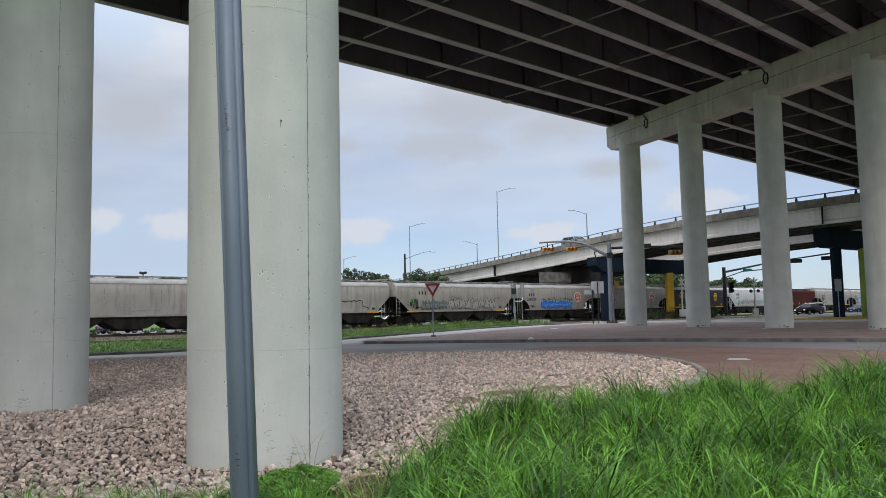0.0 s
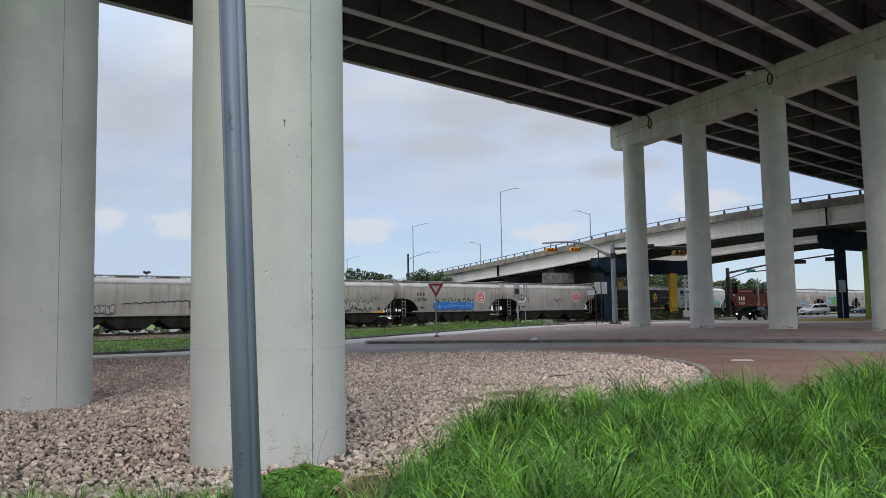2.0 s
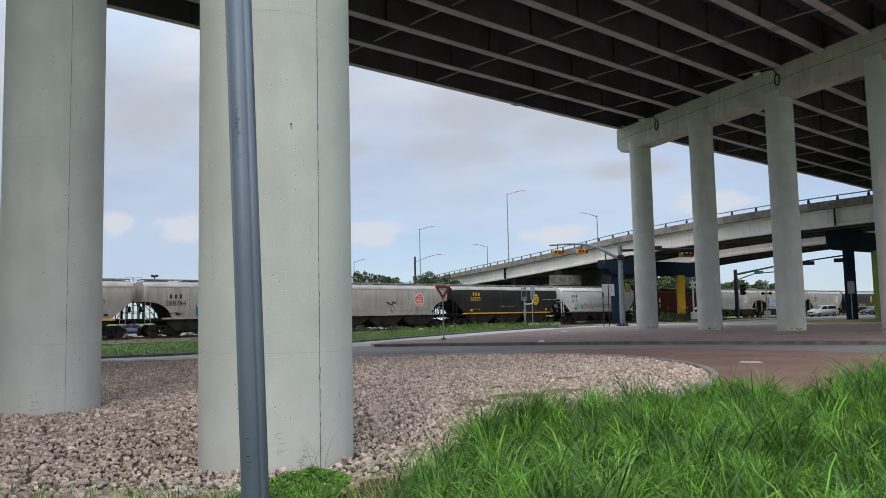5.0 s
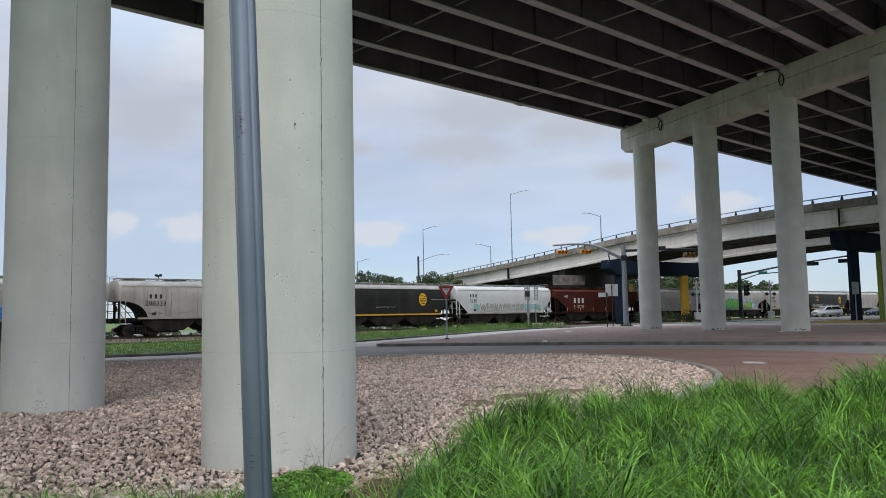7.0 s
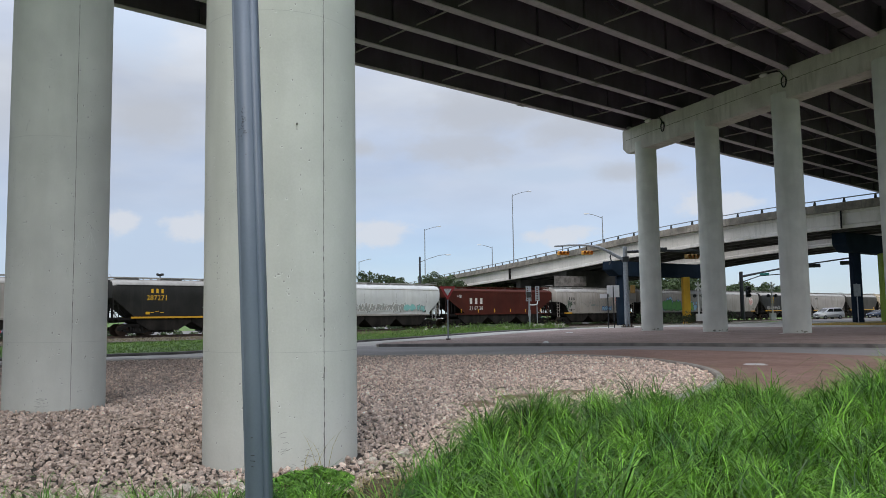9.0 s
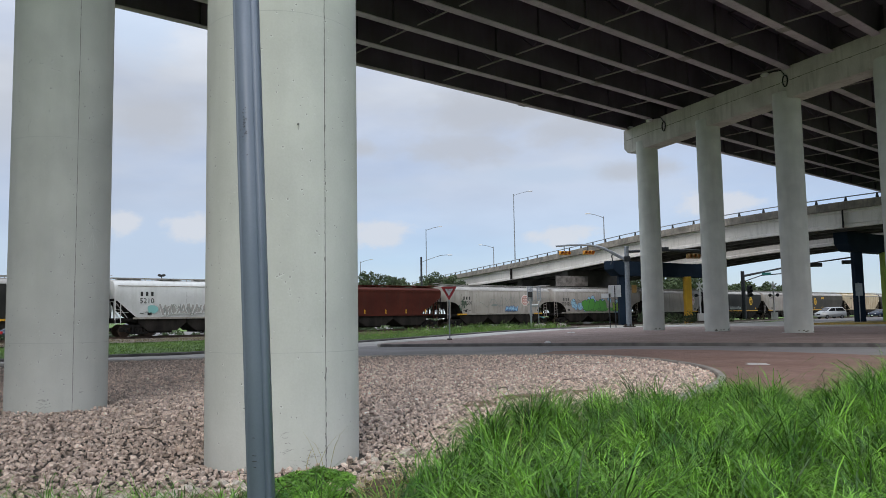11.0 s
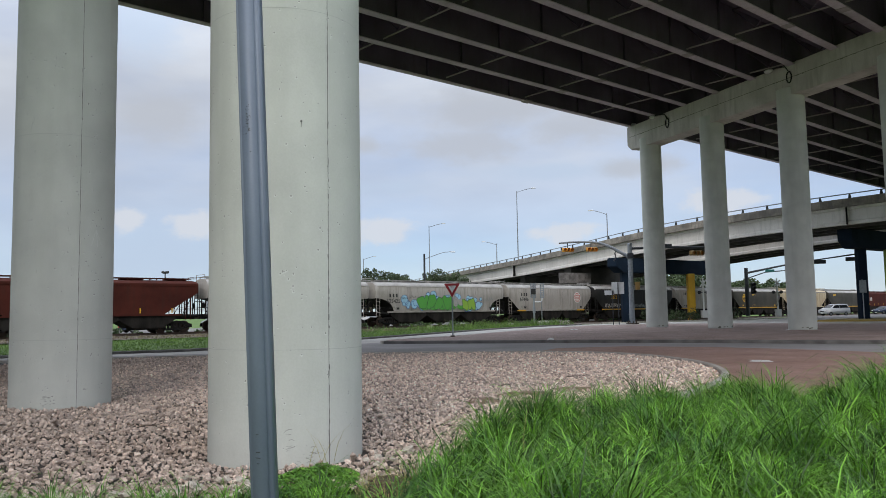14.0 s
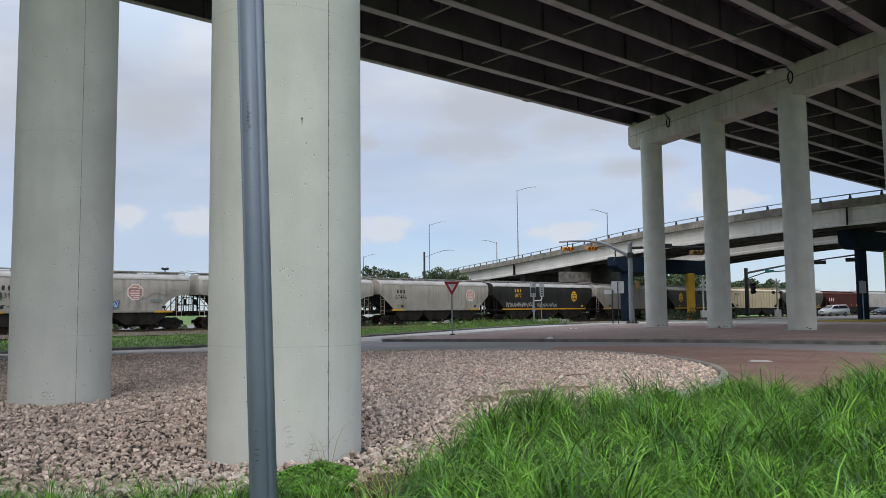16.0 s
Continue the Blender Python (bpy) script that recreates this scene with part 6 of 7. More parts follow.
bx(bm, (-0.05, -0.12, 3.55), (0.5, 0.25, 0.62), None, 0.05)
part("signal_box", bm, M_CABLE, cs, "square black signal box")
for x0_, w_, lb_ in ((-0.05, 0.60, "pale aluminium back board with slots"), (0.92, 0.46, "pale aluminium lattice board")):
    bm = bmesh.new()
    for dx_ in (-1, 1):
        bx(bm, (x0_ + dx_ * (w_ / 2 - 0.06), 0.05, 3.65), (0.12, 0.10, 1.65), None, 0.02)
    for k in range(7):
        bx(bm, (x0_, 0.05, 2.90 + k * 0.25), (w_ - 0.1, 0.06, 0.13), None, 0.01)
    part("board", bm, M_GALV, cs, lb_)
bm = bmesh.new()
pipe(bm, [(0.0, 0.05, 2.55), (0.1, 0.05, 2.42), (0.4, 0.05, 2.40), (0.7, 0.05, 2.42), (0.88, 0.05, 2.5), (0.92, 0.05, 2.85)], 0.06, 6)
part("conduit", bm, M_SIGNB, cs, "bent pale conduit")
bm = bmesh.new()
tube(bm, (0.85, 0.05, 0), (0.85, 0.05, 2.5), 0.05, seg=8)
part("rack_post", bm, M_GALV, cs)

# the post close by
PA, PB = Vector((-0.542, 2.3, 1.085)), Vector((-0.593, 2.3, 2.569))
pd = (PB - PA).normalized()
np_ = empty("sign_post", Matrix.Identity(4), "blue-grey painted steel post with scuffed paint", "post")
bm = bmesh.new()
bx(bm, (0, 0, 0), (0.067, 0.067, 3.6))
base = PA - pd * (PA.z / pd.z)
pm_ = Matrix.Translation(base + pd * 1.8) @ pd.to_track_quat("Z", "Y").to_matrix().to_4x4() @ Matrix.Rotation(radians(-6), 4, "Z")
bmesh.ops.bevel(bm, geom=[e for e in bm.edges if abs((e.verts[0].co - e.verts[1].co).z) > 1], offset=0.011, segments=5, affect="EDGES")
bmesh.ops.transform(bm, matrix=pm_, verts=bm.verts)
part("shaft", bm, M_POST, np_, "", True)
rnd = random.Random(5)
bm = bmesh.new()
for _ in range(46):
    zz, aa = rnd.gauss(2.165, 0.022), rnd.gauss(-1.75, 0.12)
    bmesh.ops.create_circle(bm, cap_ends=True, segments=5, radius=rnd.uniform(0.0007, 0.0020), matrix=Matrix.Translation((PA + pd * (zz - PA.z)) + Vector((0.0402 * math.cos(aa), -0.0342 + 0.1 * 0.0402 * math.cos(aa), 0))) @ Matrix.Rotation(math.pi / 2, 4, "X"))
tagged(part("scuff", bm, M_RUST, np_, "dark scuffed patch of paint"), kind="stuff")
for zz, ln_ in ((1.212, 0.011), (1.196, 0.014), (1.18, 0.008), (1.262, 0.006)):
    bm = bmesh.new()
    bx(bm, (0, 0, 0), (ln_, 0.002, 0.0012), Matrix.Translation((PA + pd * (zz - PA.z)) + Vector((-0.008, -0.0342, 0))) @ Matrix.Rotation(0.12, 4, "Y"))
    part("scratch", bm, M_RUST, np_, "short dark scratch in the paint")

# conduit loops, lamps and a hanging wire on the far cap
for k, u_ in enumerate((0.158, 0.517)):
    lx = -CAPL / 2 + CAPL * u_
    e = empty("cap_lamp", Matrix.Identity(4), "small pale lamp with a black cable loop on the cap", "wall lamp", "lamps on the bent cap")
    bm = bmesh.new()
    loop = [CAPM @ Vector((lx + 0.2 * math.sin(a), -CAPW / 2 - 0.05, 16.4 - 0.42 * math.cos(a) * (1 if math.cos(a) > 0 else 0.8))) for a in [i * math.pi / 6 for i in range(13)]]
    pipe(bm, loop, 0.045, 6)
    pipe(bm, [CAPM @ Vector((lx - 0.05, -CAPW / 2 - 0.05, 16.8)), CAPM @ Vector((lx - 0.3, -CAPW / 2 - 0.05, 17.15)), CAPM @ Vector((lx - 1.0, -CAPW / 2 - 0.4, 17.2))], 0.04, 6)
    part("cable", bm, M_CABLE, e)
    bm = bmesh.new()
    q = bmesh.ops.create_uvsphere(bm, u_segments=14, v_segments=8, radius=0.24, matrix=CAPM @ Matrix.Translation((lx - 1.3, -CAPW / 2 - 0.45, 17.12)) @ Matrix.Diagonal((1.3, 1, 0.55, 1)))
    part("lamp_globe", bm, M_LAMPW, e)
bm = bmesh.new()
pipe(bm, [(21.0, 63.2, 15.4), (21.05, 63.2, 12.5), (21.3, 63.2, 10.9), (21.6, 63.2, 10.5)], 0.012, 4)
tagged(part("hanging_wire", bm, M_CABLE), "thin loose wire hanging from the bent cap", "wire")


# ---- vehicles ----
def vehicle(name, m, paint, label, profile, glass, L, W, wheel_r, axles, lights=False, category="car", group=""):
    """A car, nose to +x: side outline (x, z), window band outlines, wheels."""
    e = empty(name, m, label, category, group)
    bm = bmesh.new()
    n = len(profile)
    top = max(z for _, z in profile)
    belt = 0.56 * top
    sides = []
    for sy in (-1, 1):
        sides.append([bm.verts.new((x, sy * W / 2 * (1.0 if z <= belt else lerp(1.0, 0.80, (z - belt) / (top - belt))), z)) for x, z in profile])
    bm.faces.new(sides[0])
    bm.faces.new(sides[1][::-1])
    for i in range(n):
        bm.faces.new((sides[0][i], sides[1][i], sides[1][(i + 1) % n], sides[0][(i + 1) % n]))
    bmesh.ops.bevel(bm, geom=bm.edges[:], offset=0.07, segments=2, affect="EDGES")
    body = part("body", bm, paint, e, "", True)
    for pts in glass:
        for sy in (-1, 1):
            bm = bmesh.new()
            w = [bm.verts.new((x, sy * (W / 2 * (lerp(1.0, 0.80, max(0, z - belt) / (top - belt))) + 0.006), z)) for x, z in pts]
            bm.faces.new(w)
            part("side_window", bm, M_GLASS, body)
    # windscreen and rear window lie just over the slopes of the body
    for sgn, nm in ((1, "windscreen"), (-1, "rear_window")):
        up = [p for p in profile if p[1] > belt * 1.12]
        a = max(up, key=lambda p: sgn * p[0])
        tops = [p for p in up if p[1] > top - 0.12]
        b = max(tops, key=lambda p: sgn * p[0])
        if abs(a[0] - b[0]) < 0.05:
            continue
        bm = bmesh.new()
        nx, nz = sgn * abs(b[1] - a[1]), abs(b[0] - a[0])
        l = math.hypot(nx, nz)
        nx, nz = nx / l * 0.012, nz / l * 0.012
        q = []
        for (x, z), f in (((lerp(a[0], b[0], 0.08), lerp(a[1], b[1], 0.08)), 0.86), ((lerp(a[0], b[0], 0.9), lerp(a[1], b[1], 0.9)), 0.72)):
            q.append([bm.verts.new((x + nx, sy * W / 2 * f, z + nz)) for sy in (-1, 1)])
        bm.faces.new((q[0][0], q[0][1], q[1][1], q[1][0]))
        part(nm, bm, M_GLASS, body)
    wheels = []
    for ax in axles:
        for sy in (-1, 1):
            bm = bmesh.new()
            tube(bm, (0, -0.11, 0), (0, 0.11, 0), wheel_r, seg=20)
            w = part("wheel", bm, M_TYRE, e, "black tyre")
            w.location = (ax, sy * (W / 2 - 0.10), wheel_r)
            bm = bmesh.new()
            tube(bm, (0, sy * 0.105, 0), (0, sy * 0.118, 0), wheel_r * 0.60, seg=18)
            part("rim", bm, M_CHROME, w, "alloy rim")
            wheels.append((w, ax, sy))
    for sy in (-1, 1):
        bm = bmesh.new()
        bx(bm, (L / 2 - 0.02, sy * W * 0.38, belt * 0.80), (0.12, 0.22, 0.12), None, 0.03)
        part("headlight", bm, M_HEAD if lights else M_LAMPW, e)
        bm = bmesh.new()
        bx(bm, (-L / 2 + 0.05, sy * W * 0.38, belt * 0.86), (0.12, 0.22, 0.3), None, 0.03)
        part("tail_light", bm, M_RED, e)
    bm = bmesh.new()
    bx(bm, (L / 2 - 0.02, 0, belt * 0.68), (0.06, W * 0.42, 0.2), None, 0.02)
    part("grille", bm, M_CABLE, e)
    bm = bmesh.new()
    bx(bm, (L / 2 + 0.0, 0, belt * 0.42), (0.06, 0.34, 0.13), None, 0.01)
    part("plate", bm, M_WHITE, e, "plain plate")
    return e, wheels


def paint_mat(name, c, rough=0.25):
    m = plain(name, c, rough)
    m.node_tree.nodes["Principled BSDF"].inputs["Coat Weight"].default_value = 0.25
    return m


def dull_black():
    m = plain("car_black", (0.004, 0.004, 0.005), 0.45)
    m.node_tree.nodes["Principled BSDF"].inputs["Specular IOR Level"].default_value = 0.12
    return m


P_SILVER, P_BLACK, P_BLUE, P_WHITEC, P_TURQ = paint_mat("car_silver", (0.42, 0.43, 0.44)), dull_black(), paint_mat("car_dark_blue", (0.02, 0.035, 0.07)), paint_mat("car_white", (0.75, 0.75, 0.75)), paint_mat("car_turquoise", (0.12, 0.42, 0.50))
SUV = [(2.35, 0.35), (2.42, 0.75), (2.36, 1.10), (1.40, 1.20), (0.75, 1.73), (-1.9, 1.79), (-2.33, 1.25), (-2.38, 0.95), (-2.35, 0.35)]
SUVG = [[(1.12, 1.22), (0.70, 1.62), (-0.35, 1.67), (-0.35, 1.20)], [(-0.45, 1.20), (-0.45, 1.67), (-1.75, 1.67), (-2.1, 1.23)]]
VAN = [(2.5, 0.3), (2.55, 0.62), (2.30, 0.95), (1.55, 1.12), (0.55, 1.68), (-1.9, 1.75), (-2.40, 1.15), (-2.5, 0.9), (-2.48, 0.3)]
VANG = [[(1.25, 1.14), (0.60, 1.55), (-0.2, 1.60), (-0.2, 1.14)], [(-0.3, 1.14), (-0.3, 1.60), (-1.85, 1.60), (-2.15, 1.16)]]
SED = [(2.3, 0.3), (2.36, 0.62), (2.2, 0.85), (1.0, 0.98), (0.3, 1.42), (-1.0, 1.44), (-1.75, 0.99), (-2.3, 0.88), (-2.32, 0.3)]
SEDG = [[(0.85, 0.99), (0.28, 1.34), (-0.3, 1.36), (-0.3, 0.99)], [(-0.4, 0.99), (-0.4, 1.36), (-0.95, 1.35), (-1.5, 1.0)]]
vehicle("minivan", pose(65.6, 133.8, 0.02, 0, 0, 196), P_SILVER, "silver minivan waiting on the far road", [(x, z * 1.12) for x, z in VAN], [[(x, z * 1.12) for x, z in g] for g in VANG], 5.05, 1.95, 0.33, (1.55, -1.5))
vehicle("sedan", pose(79.5, 143.5, 0.02, 0, 0, 204), P_BLUE, "dark blue sedan waiting behind the minivan", SED, SEDG, 4.65, 1.8, 0.32, (1.4, -1.35))
vehicle("sedan", pose(90.0, 148.5, 0.02, 0, 0, 204), P_WHITEC, "white sedan waiting on the far road", SED, SEDG, 4.65, 1.8, 0.32, (1.4, -1.35))
black_sedan, _ = vehicle("sedan", pose(66, 135, 0.02), P_BLACK, "glossy black sedan with headlights on turning at the crossing", [(x * 1.09, z * 1.20) for x, z in SED], [[(x * 1.09, z * 1.20) for x, z in g] for g in SEDG], 5.1, 2.15, 0.37, (1.54, -1.5), True)
suv2, _ = vehicle("suv", pose(20, 118, 10), paint_mat("car_steel_blue", (0.16, 0.19, 0.23)), "steel blue suv driving over the flyover", SUV, SUVG, 4.8, 1.95, 0.38, (1.45, -1.45))
rnd = random.Random(11)
for i, (s, paint_, lb) in enumerate(((-36, P_BLUE, "dark blue"), (-29.5, P_TURQ, "turquoise"), (-22, P_BLUE, "dark blue"), (-13, P_SILVER, "silver"), (1, P_WHITEC, "white"), (8.5, P_SILVER, "silver"), (16.5, P_WHITEC, "white"), (23.5, P_WHITEC, "white"), (30, P_SILVER, "silver"), (42, P_TURQ, "turquoise"))):
    p = along(s, 21.0 + rnd.uniform(-1, 3), 0)
    vehicle("parked_car", pose(p.x, p.y, gz(p.x, p.y), 0, 0, 41.5 + rnd.choice((0, 180, 90)) + rnd.uniform(-8, 8)), paint_, lb + " car parked beyond the railway", SUV if i % 2 else SED, SUVG if i % 2 else SEDG, 4.7, 1.85, 0.34, (1.42, -1.4), False, "car", "cars parked beyond the railway")

# litter
for i, (x, y, z, s, lb) in enumerate(((5.05, 39.35, 0.16, 0.1, "crumpled white bag on the island kerb"), (17.0, 34.6, 0.01, 0.12, "white scrap of paper on the road"), (9.6, 60.5, 0.15, 0.2, "flat white litter on the brick island"), (21.5, 50.0, 0.15, 0.12, "small white litter by the column"))):
    bm = bmesh.new()
    bmesh.ops.create_icosphere(bm, subdivisions=2, radius=s)
    r_ = random.Random(i)
    for v in bm.verts:
        v.co = v.co * r_.uniform(0.7, 1.15)
        v.co.z = max(0.0, v.co.z * (1.2 if i == 0 else 0.2))
        v.co.x *= 1.6
    ob = part("litter", bm, M_WHITE)
    ob.location = (x, y, z)
    tagged(ob, lb, "litter", "scattered litter")

for i, (x, y, sz) in enumerate(((11.0, 92.0, (1.2, 0.8, 0.55)), (13.9, 94.3, (1.0, 0.7, 0.5)), (7.0, 89.0, (0.9, 0.6, 0.4)), (-2.0, 81.0, (0.9, 0.6, 0.35)))):
    bm = bmesh.new()
    bx(bm, (0, 0, sz[2] / 2), sz, Matrix.Rotation(0.4 * i + 0.3, 4, "Z"), 0.12)
    r_ = random.Random(i + 40)
    for v in bm.verts:
        v.co += Vector((r_.uniform(-0.06, 0.06), r_.uniform(-0.06, 0.06), r_.uniform(-0.05, 0.05)))
    ob = part("rubble_block", bm, M_KERB)
    ob.location = (x, y, gz(x, y) - 0.05)
    tagged(ob, "pale broken concrete block beside the track", "concrete block", "rubble beside the track")


# ---- trees and shrubs ----
def leaf_cloud(centres, n, size, seed, flat=0.8):
    """Small leaf blades round the given clump centres (x, y, z, radius), as one mesh."""
    r = np.random.RandomState(seed)
    c = np.array(centres, dtype=float)
    w = c[:, 3] ** 2
    idx = r.choice(len(c), n, p=w / w.sum())
    d = r.normal(size=(n, 3))
    d /= np.linalg.norm(d, axis=1)[:, None]
    p = c[idx, :3] + d * (c[idx, 3] * r.uniform(0.45, 1.05, n) ** 0.6)[:, None] * np.array([1, 1, flat])
    a = r.normal(size=(n, 3))
    a /= np.linalg.norm(a, axis=1)[:, None]
    b = np.cross(a, r.normal(size=(n, 3)))
    b /= np.linalg.norm(b, axis=1)[:, None]
    s = size * r.uniform(0.6, 1.4, n)[:, None]
    v = np.stack([p - a * s, p + b * s * 0.45, p + a * s, p - b * s * 0.45], 1).reshape(-1, 3)
    me = bpy.data.meshes.new("leaves")
    me.from_pydata(v.tolist(), [], np.arange(n * 4).reshape(-1, 4).tolist())
    return me


def tree(x, y, h, spread, seed, label, leaves=1500, size=0.32):
    r = random.Random(seed)
    e = empty("tree", Matrix.Translation((x, y, gz(x, y))), label, "tree", "trees along the horizon")
    bm = bmesh.new()
    tube(bm, (0, 0, -0.3), (0.1, 0, h * 0.45), 0.03 * h, 0.018 * h, 8)
    cl = []
    for k in range(9):
        a = r.uniform(0, 6.28)
        q = Vector((math.cos(a) * spread * r.uniform(0.3, 0.9), math.sin(a) * spread * r.uniform(0.3, 0.9), h * r.uniform(0.5, 0.93)))
        tube(bm, (0.1, 0, h * r.uniform(0.25, 0.45)), q, 0.010 * h, 0.004 * h, 5)
        cl.append((q.x, q.y, q.z, spread * r.uniform(0.28, 0.5)))
        for _ in range(2):
            cl.append((q.x + r.uniform(-0.4, 0.4) * spread, q.y + r.uniform(-0.4, 0.4) * spread, min(h, q.z + r.uniform(-0.2, 0.15) * h), spread * r.uniform(0.14, 0.28)))
    part("trunk", bm, M_BARK, e)
    link("crown", leaf_cloud(cl, leaves, size, seed), M_LEAF, e)["kind"] = "stuff"
    return e


rnd = random.Random(21)
for i in range(18):
    f = i / 17
    tree(lerp(-33, 4, f) + rnd.uniform(-1.2, 1.2), lerp(138, 150, f) + rnd.uniform(-4, 8), rnd.uniform(7.6, 9.9), rnd.uniform(2.2, 3.4), 100 + i, "dark green broadleaf tree beyond the railway", 3200, 0.21)
for x_ in (-14.0, -10.5, -7.0, -3.5):
    tree(x_, 141 + rnd.uniform(-2, 3), rnd.uniform(8.2, 9.6), rnd.uniform(2.2, 3.0), int(400 - x_ * 2), "feathery green broadleaf tree beyond the railway", 2600, 0.2)
for i in range(16):
    f = i / 15
    tree(lerp(30, 96, f) + rnd.uniform(-2, 2), lerp(158, 214, f) + rnd.uniform(-5, 6), rnd.uniform(8.0, 11.4) * (1 - 0.25 * (f > 0.55)), rnd.uniform(4, 6), 200 + i, "dark green broadleaf tree beyond the crossing", 2600, 0.34)
# added trees: dark crowns stand in for the shade under the flyover
for i in range(7):
    tree(5 + i * 3.9 + rnd.uniform(-1, 1), 150 + i * 1.5 + rnd.uniform(-4, 6), rnd.uniform(6.5, 8.5), rnd.uniform(3, 4), 260 + i, "dark green broadleaf tree beyond the railway", 1600, 0.4)
for i in range(9):
    x, y = (26.5 + i * 1.7 + rnd.uniform(-0.5, 0.5), 102.0 + i * 1.05 + rnd.uniform(-0.8, 0.8))
    s = rnd.uniform(0.9, 1.5)
    e = empty("shrub", Matrix.Translation((x, y, gz(x, y))), "low dark green shrub beside the flyover pier", "shrub", "shrubs by the railway")
    bm = bmesh.new()
    for k in range(5):
        a = k * 1.26
        tube(bm, (0, 0, -0.1), (math.cos(a) * 0.5 * s, math.sin(a) * 0.5 * s, 0.8 * s), 0.03, 0.015, 5)
    part("stems", bm, M_BARK, e)
    cl = [(rnd.uniform(-0.8, 0.8) * s, rnd.uniform(-0.8, 0.8) * s, rnd.uniform(0.3, 0.9) * s, rnd.uniform(0.35, 0.6) * s) for _ in range(8)]
    link("foliage", leaf_cloud(cl, 420, 0.13, 300 + i), M_LEAF, e)["kind"] = "stuff"


# ---- grass ----
def inside(px, py, poly):
    r = np.zeros(len(px), bool)
    n = len(poly)
    for i in range(n):
        (x0, y0), (x1, y1) = poly[i], poly[(i + 1) % n]
        c = ((y0 > py) != (y1 > py)) & (px < (x1 - x0) * (py - y0) / (y1 - y0 + 1e-12) + x0)
        r ^= c
    return r


def blades(x, y, z, length, width, seed, lean=0.5, seg=4, clump=None, least=0.4):
    """Tapered grass blades that rise and droop over; one mesh."""
    r = np.random.RandomState(seed)
    n = len(x)
    az = r.uniform(0, 2 * math.pi, n) if clump is None else clump + r.normal(0, 0.6, n)
    le = lean * r.uniform(least, 1.2, n)
    d = np.stack([np.cos(az), np.sin(az)], 1)
    side = np.stack([-np.sin(az), np.cos(az)], 1)
    tw = r.uniform(-0.9, 0.9, n)
    side = side * np.cos(tw)[:, None] + d * np.sin(tw)[:, None]
    V, F = [], []
    pos = np.stack([x, y, z], 1)
    ang = r.uniform(0.0, 0.35, n)
    pts = [pos.copy()]
    for k in range(seg):
        st = length / seg
        pos = pos + np.stack([d[:, 0] * np.sin(ang) * st, d[:, 1] * np.sin(ang) * st, np.cos(ang) * st], 1)
        pts.append(pos.copy())
        ang = np.minimum(ang + le * (0.35 + 0.55 * k), 2.5)
    for k in range(seg):
        w = (width * (1 - 0.75 * (k / seg) ** 1.5))[:, None] / 2
        s3 = np.concatenate([side, np.zeros((n, 1))], 1)
        V += [pts[k] - s3 * w, pts[k] + s3 * w]
    V.append(pts[seg])
    A = np.stack(V, 1).reshape(-1, 3)
    m = 2 * seg + 1
    base = (np.arange(n) * m)[:, None]
    faces = []
    for k in range(seg - 1):
        faces += (base + np.array([[2 * k, 2 * k + 1, 2 * k + 3, 2 * k + 2]])).tolist()
    faces += (base + np.array([[2 * seg - 2, 2 * seg - 1, 2 * seg]])).tolist()
    me = bpy.data.meshes.new("blades")
    me.from_pydata(A.tolist(), [], faces)
    return me


rs = np.random.RandomState(3)
TALL = [(-0.36, 2.6), (-0.44, 5.0), (-0.36, 6.3), (-0.16, 7.5), (0.16, 8.9), (0.75, 10.2), (1.9, 11.7), (2.9, 12.6), (4.3, 13.1), (6.2, 13.5), (8.0, 13.4), (11.5, 14.5), (11.5, 10), (3.5, 2.6)]


def scatter(poly, n):
    xs_, ys_ = [p[0] for p in poly], [p[1] for p in poly]
    x, y = rs.uniform(min(xs_), max(xs_), n), rs.uniform(min(ys_), max(ys_), n)
    k = inside(x, y, poly)
    return x[k], y[k]


def wave(x, y, f, ph):
    return 0.5 + 0.5 * np.sin(x * f + ph) * np.cos(y * f * 0.83 + ph * 1.7)


def rim(x, y, line):
    """Distance of points to a line of (x, y)."""
    best = np.full(len(x), 99.0)
    for (x0, y0), (x1, y1) in zip(line, line[1:]):
        t = np.clip(((x - x0) * (x1 - x0) + (y - y0) * (y1 - y0)) / ((x1 - x0) ** 2 + (y1 - y0) ** 2), 0, 1)
        best = np.minimum(best, np.hypot(x - x0 - t * (x1 - x0), y - y0 - t * (y1 - y0)))
    return best


# soil colour kept very dark to paint the shaded hollows between tufts
sheet("grass_soil", TALL, 0.003, M_THATCH, "soil and thatch with painted shade under tall grass", 1.5)
# tufts: blades spring from tuft centres, rise and arch over outwards; low dense growth fills between
tx, ty = scatter(TALL, 1900)
th_ = (0.42 + 0.24 * wave(tx, ty, 1.3, 0.6) + 0.26 * wave(tx, ty, 3.1, 2.1)) * rs.uniform(0.55, 1.28, len(tx))
th_ *= np.clip(0.84 + rim(tx, ty, TALL[:9]) * 0.8, 0, 1)
th_ *= 1 - 0.66 * np.exp(-((tx / ty - 0.454) / 0.024) ** 2) * (ty > 9.8)
th_ *= 1 + 0.22 * np.exp(-((tx / ty - 0.542) / 0.035) ** 2) * (ty > 9)
PER = 68
x, y = np.repeat(tx, PER), np.repeat(ty, PER)
ga, gr = rs.uniform(0, 2 * math.pi, len(x)), np.abs(rs.normal(0, 0.085, len(x)))
x, y = x + np.cos(ga) * gr, y + np.sin(ga) * gr
L_ = np.repeat(th_, PER) * rs.uniform(0.5, 1.3, len(x))
sway = np.repeat(rs.uniform(0, 2 * math.pi, len(tx)), PER)
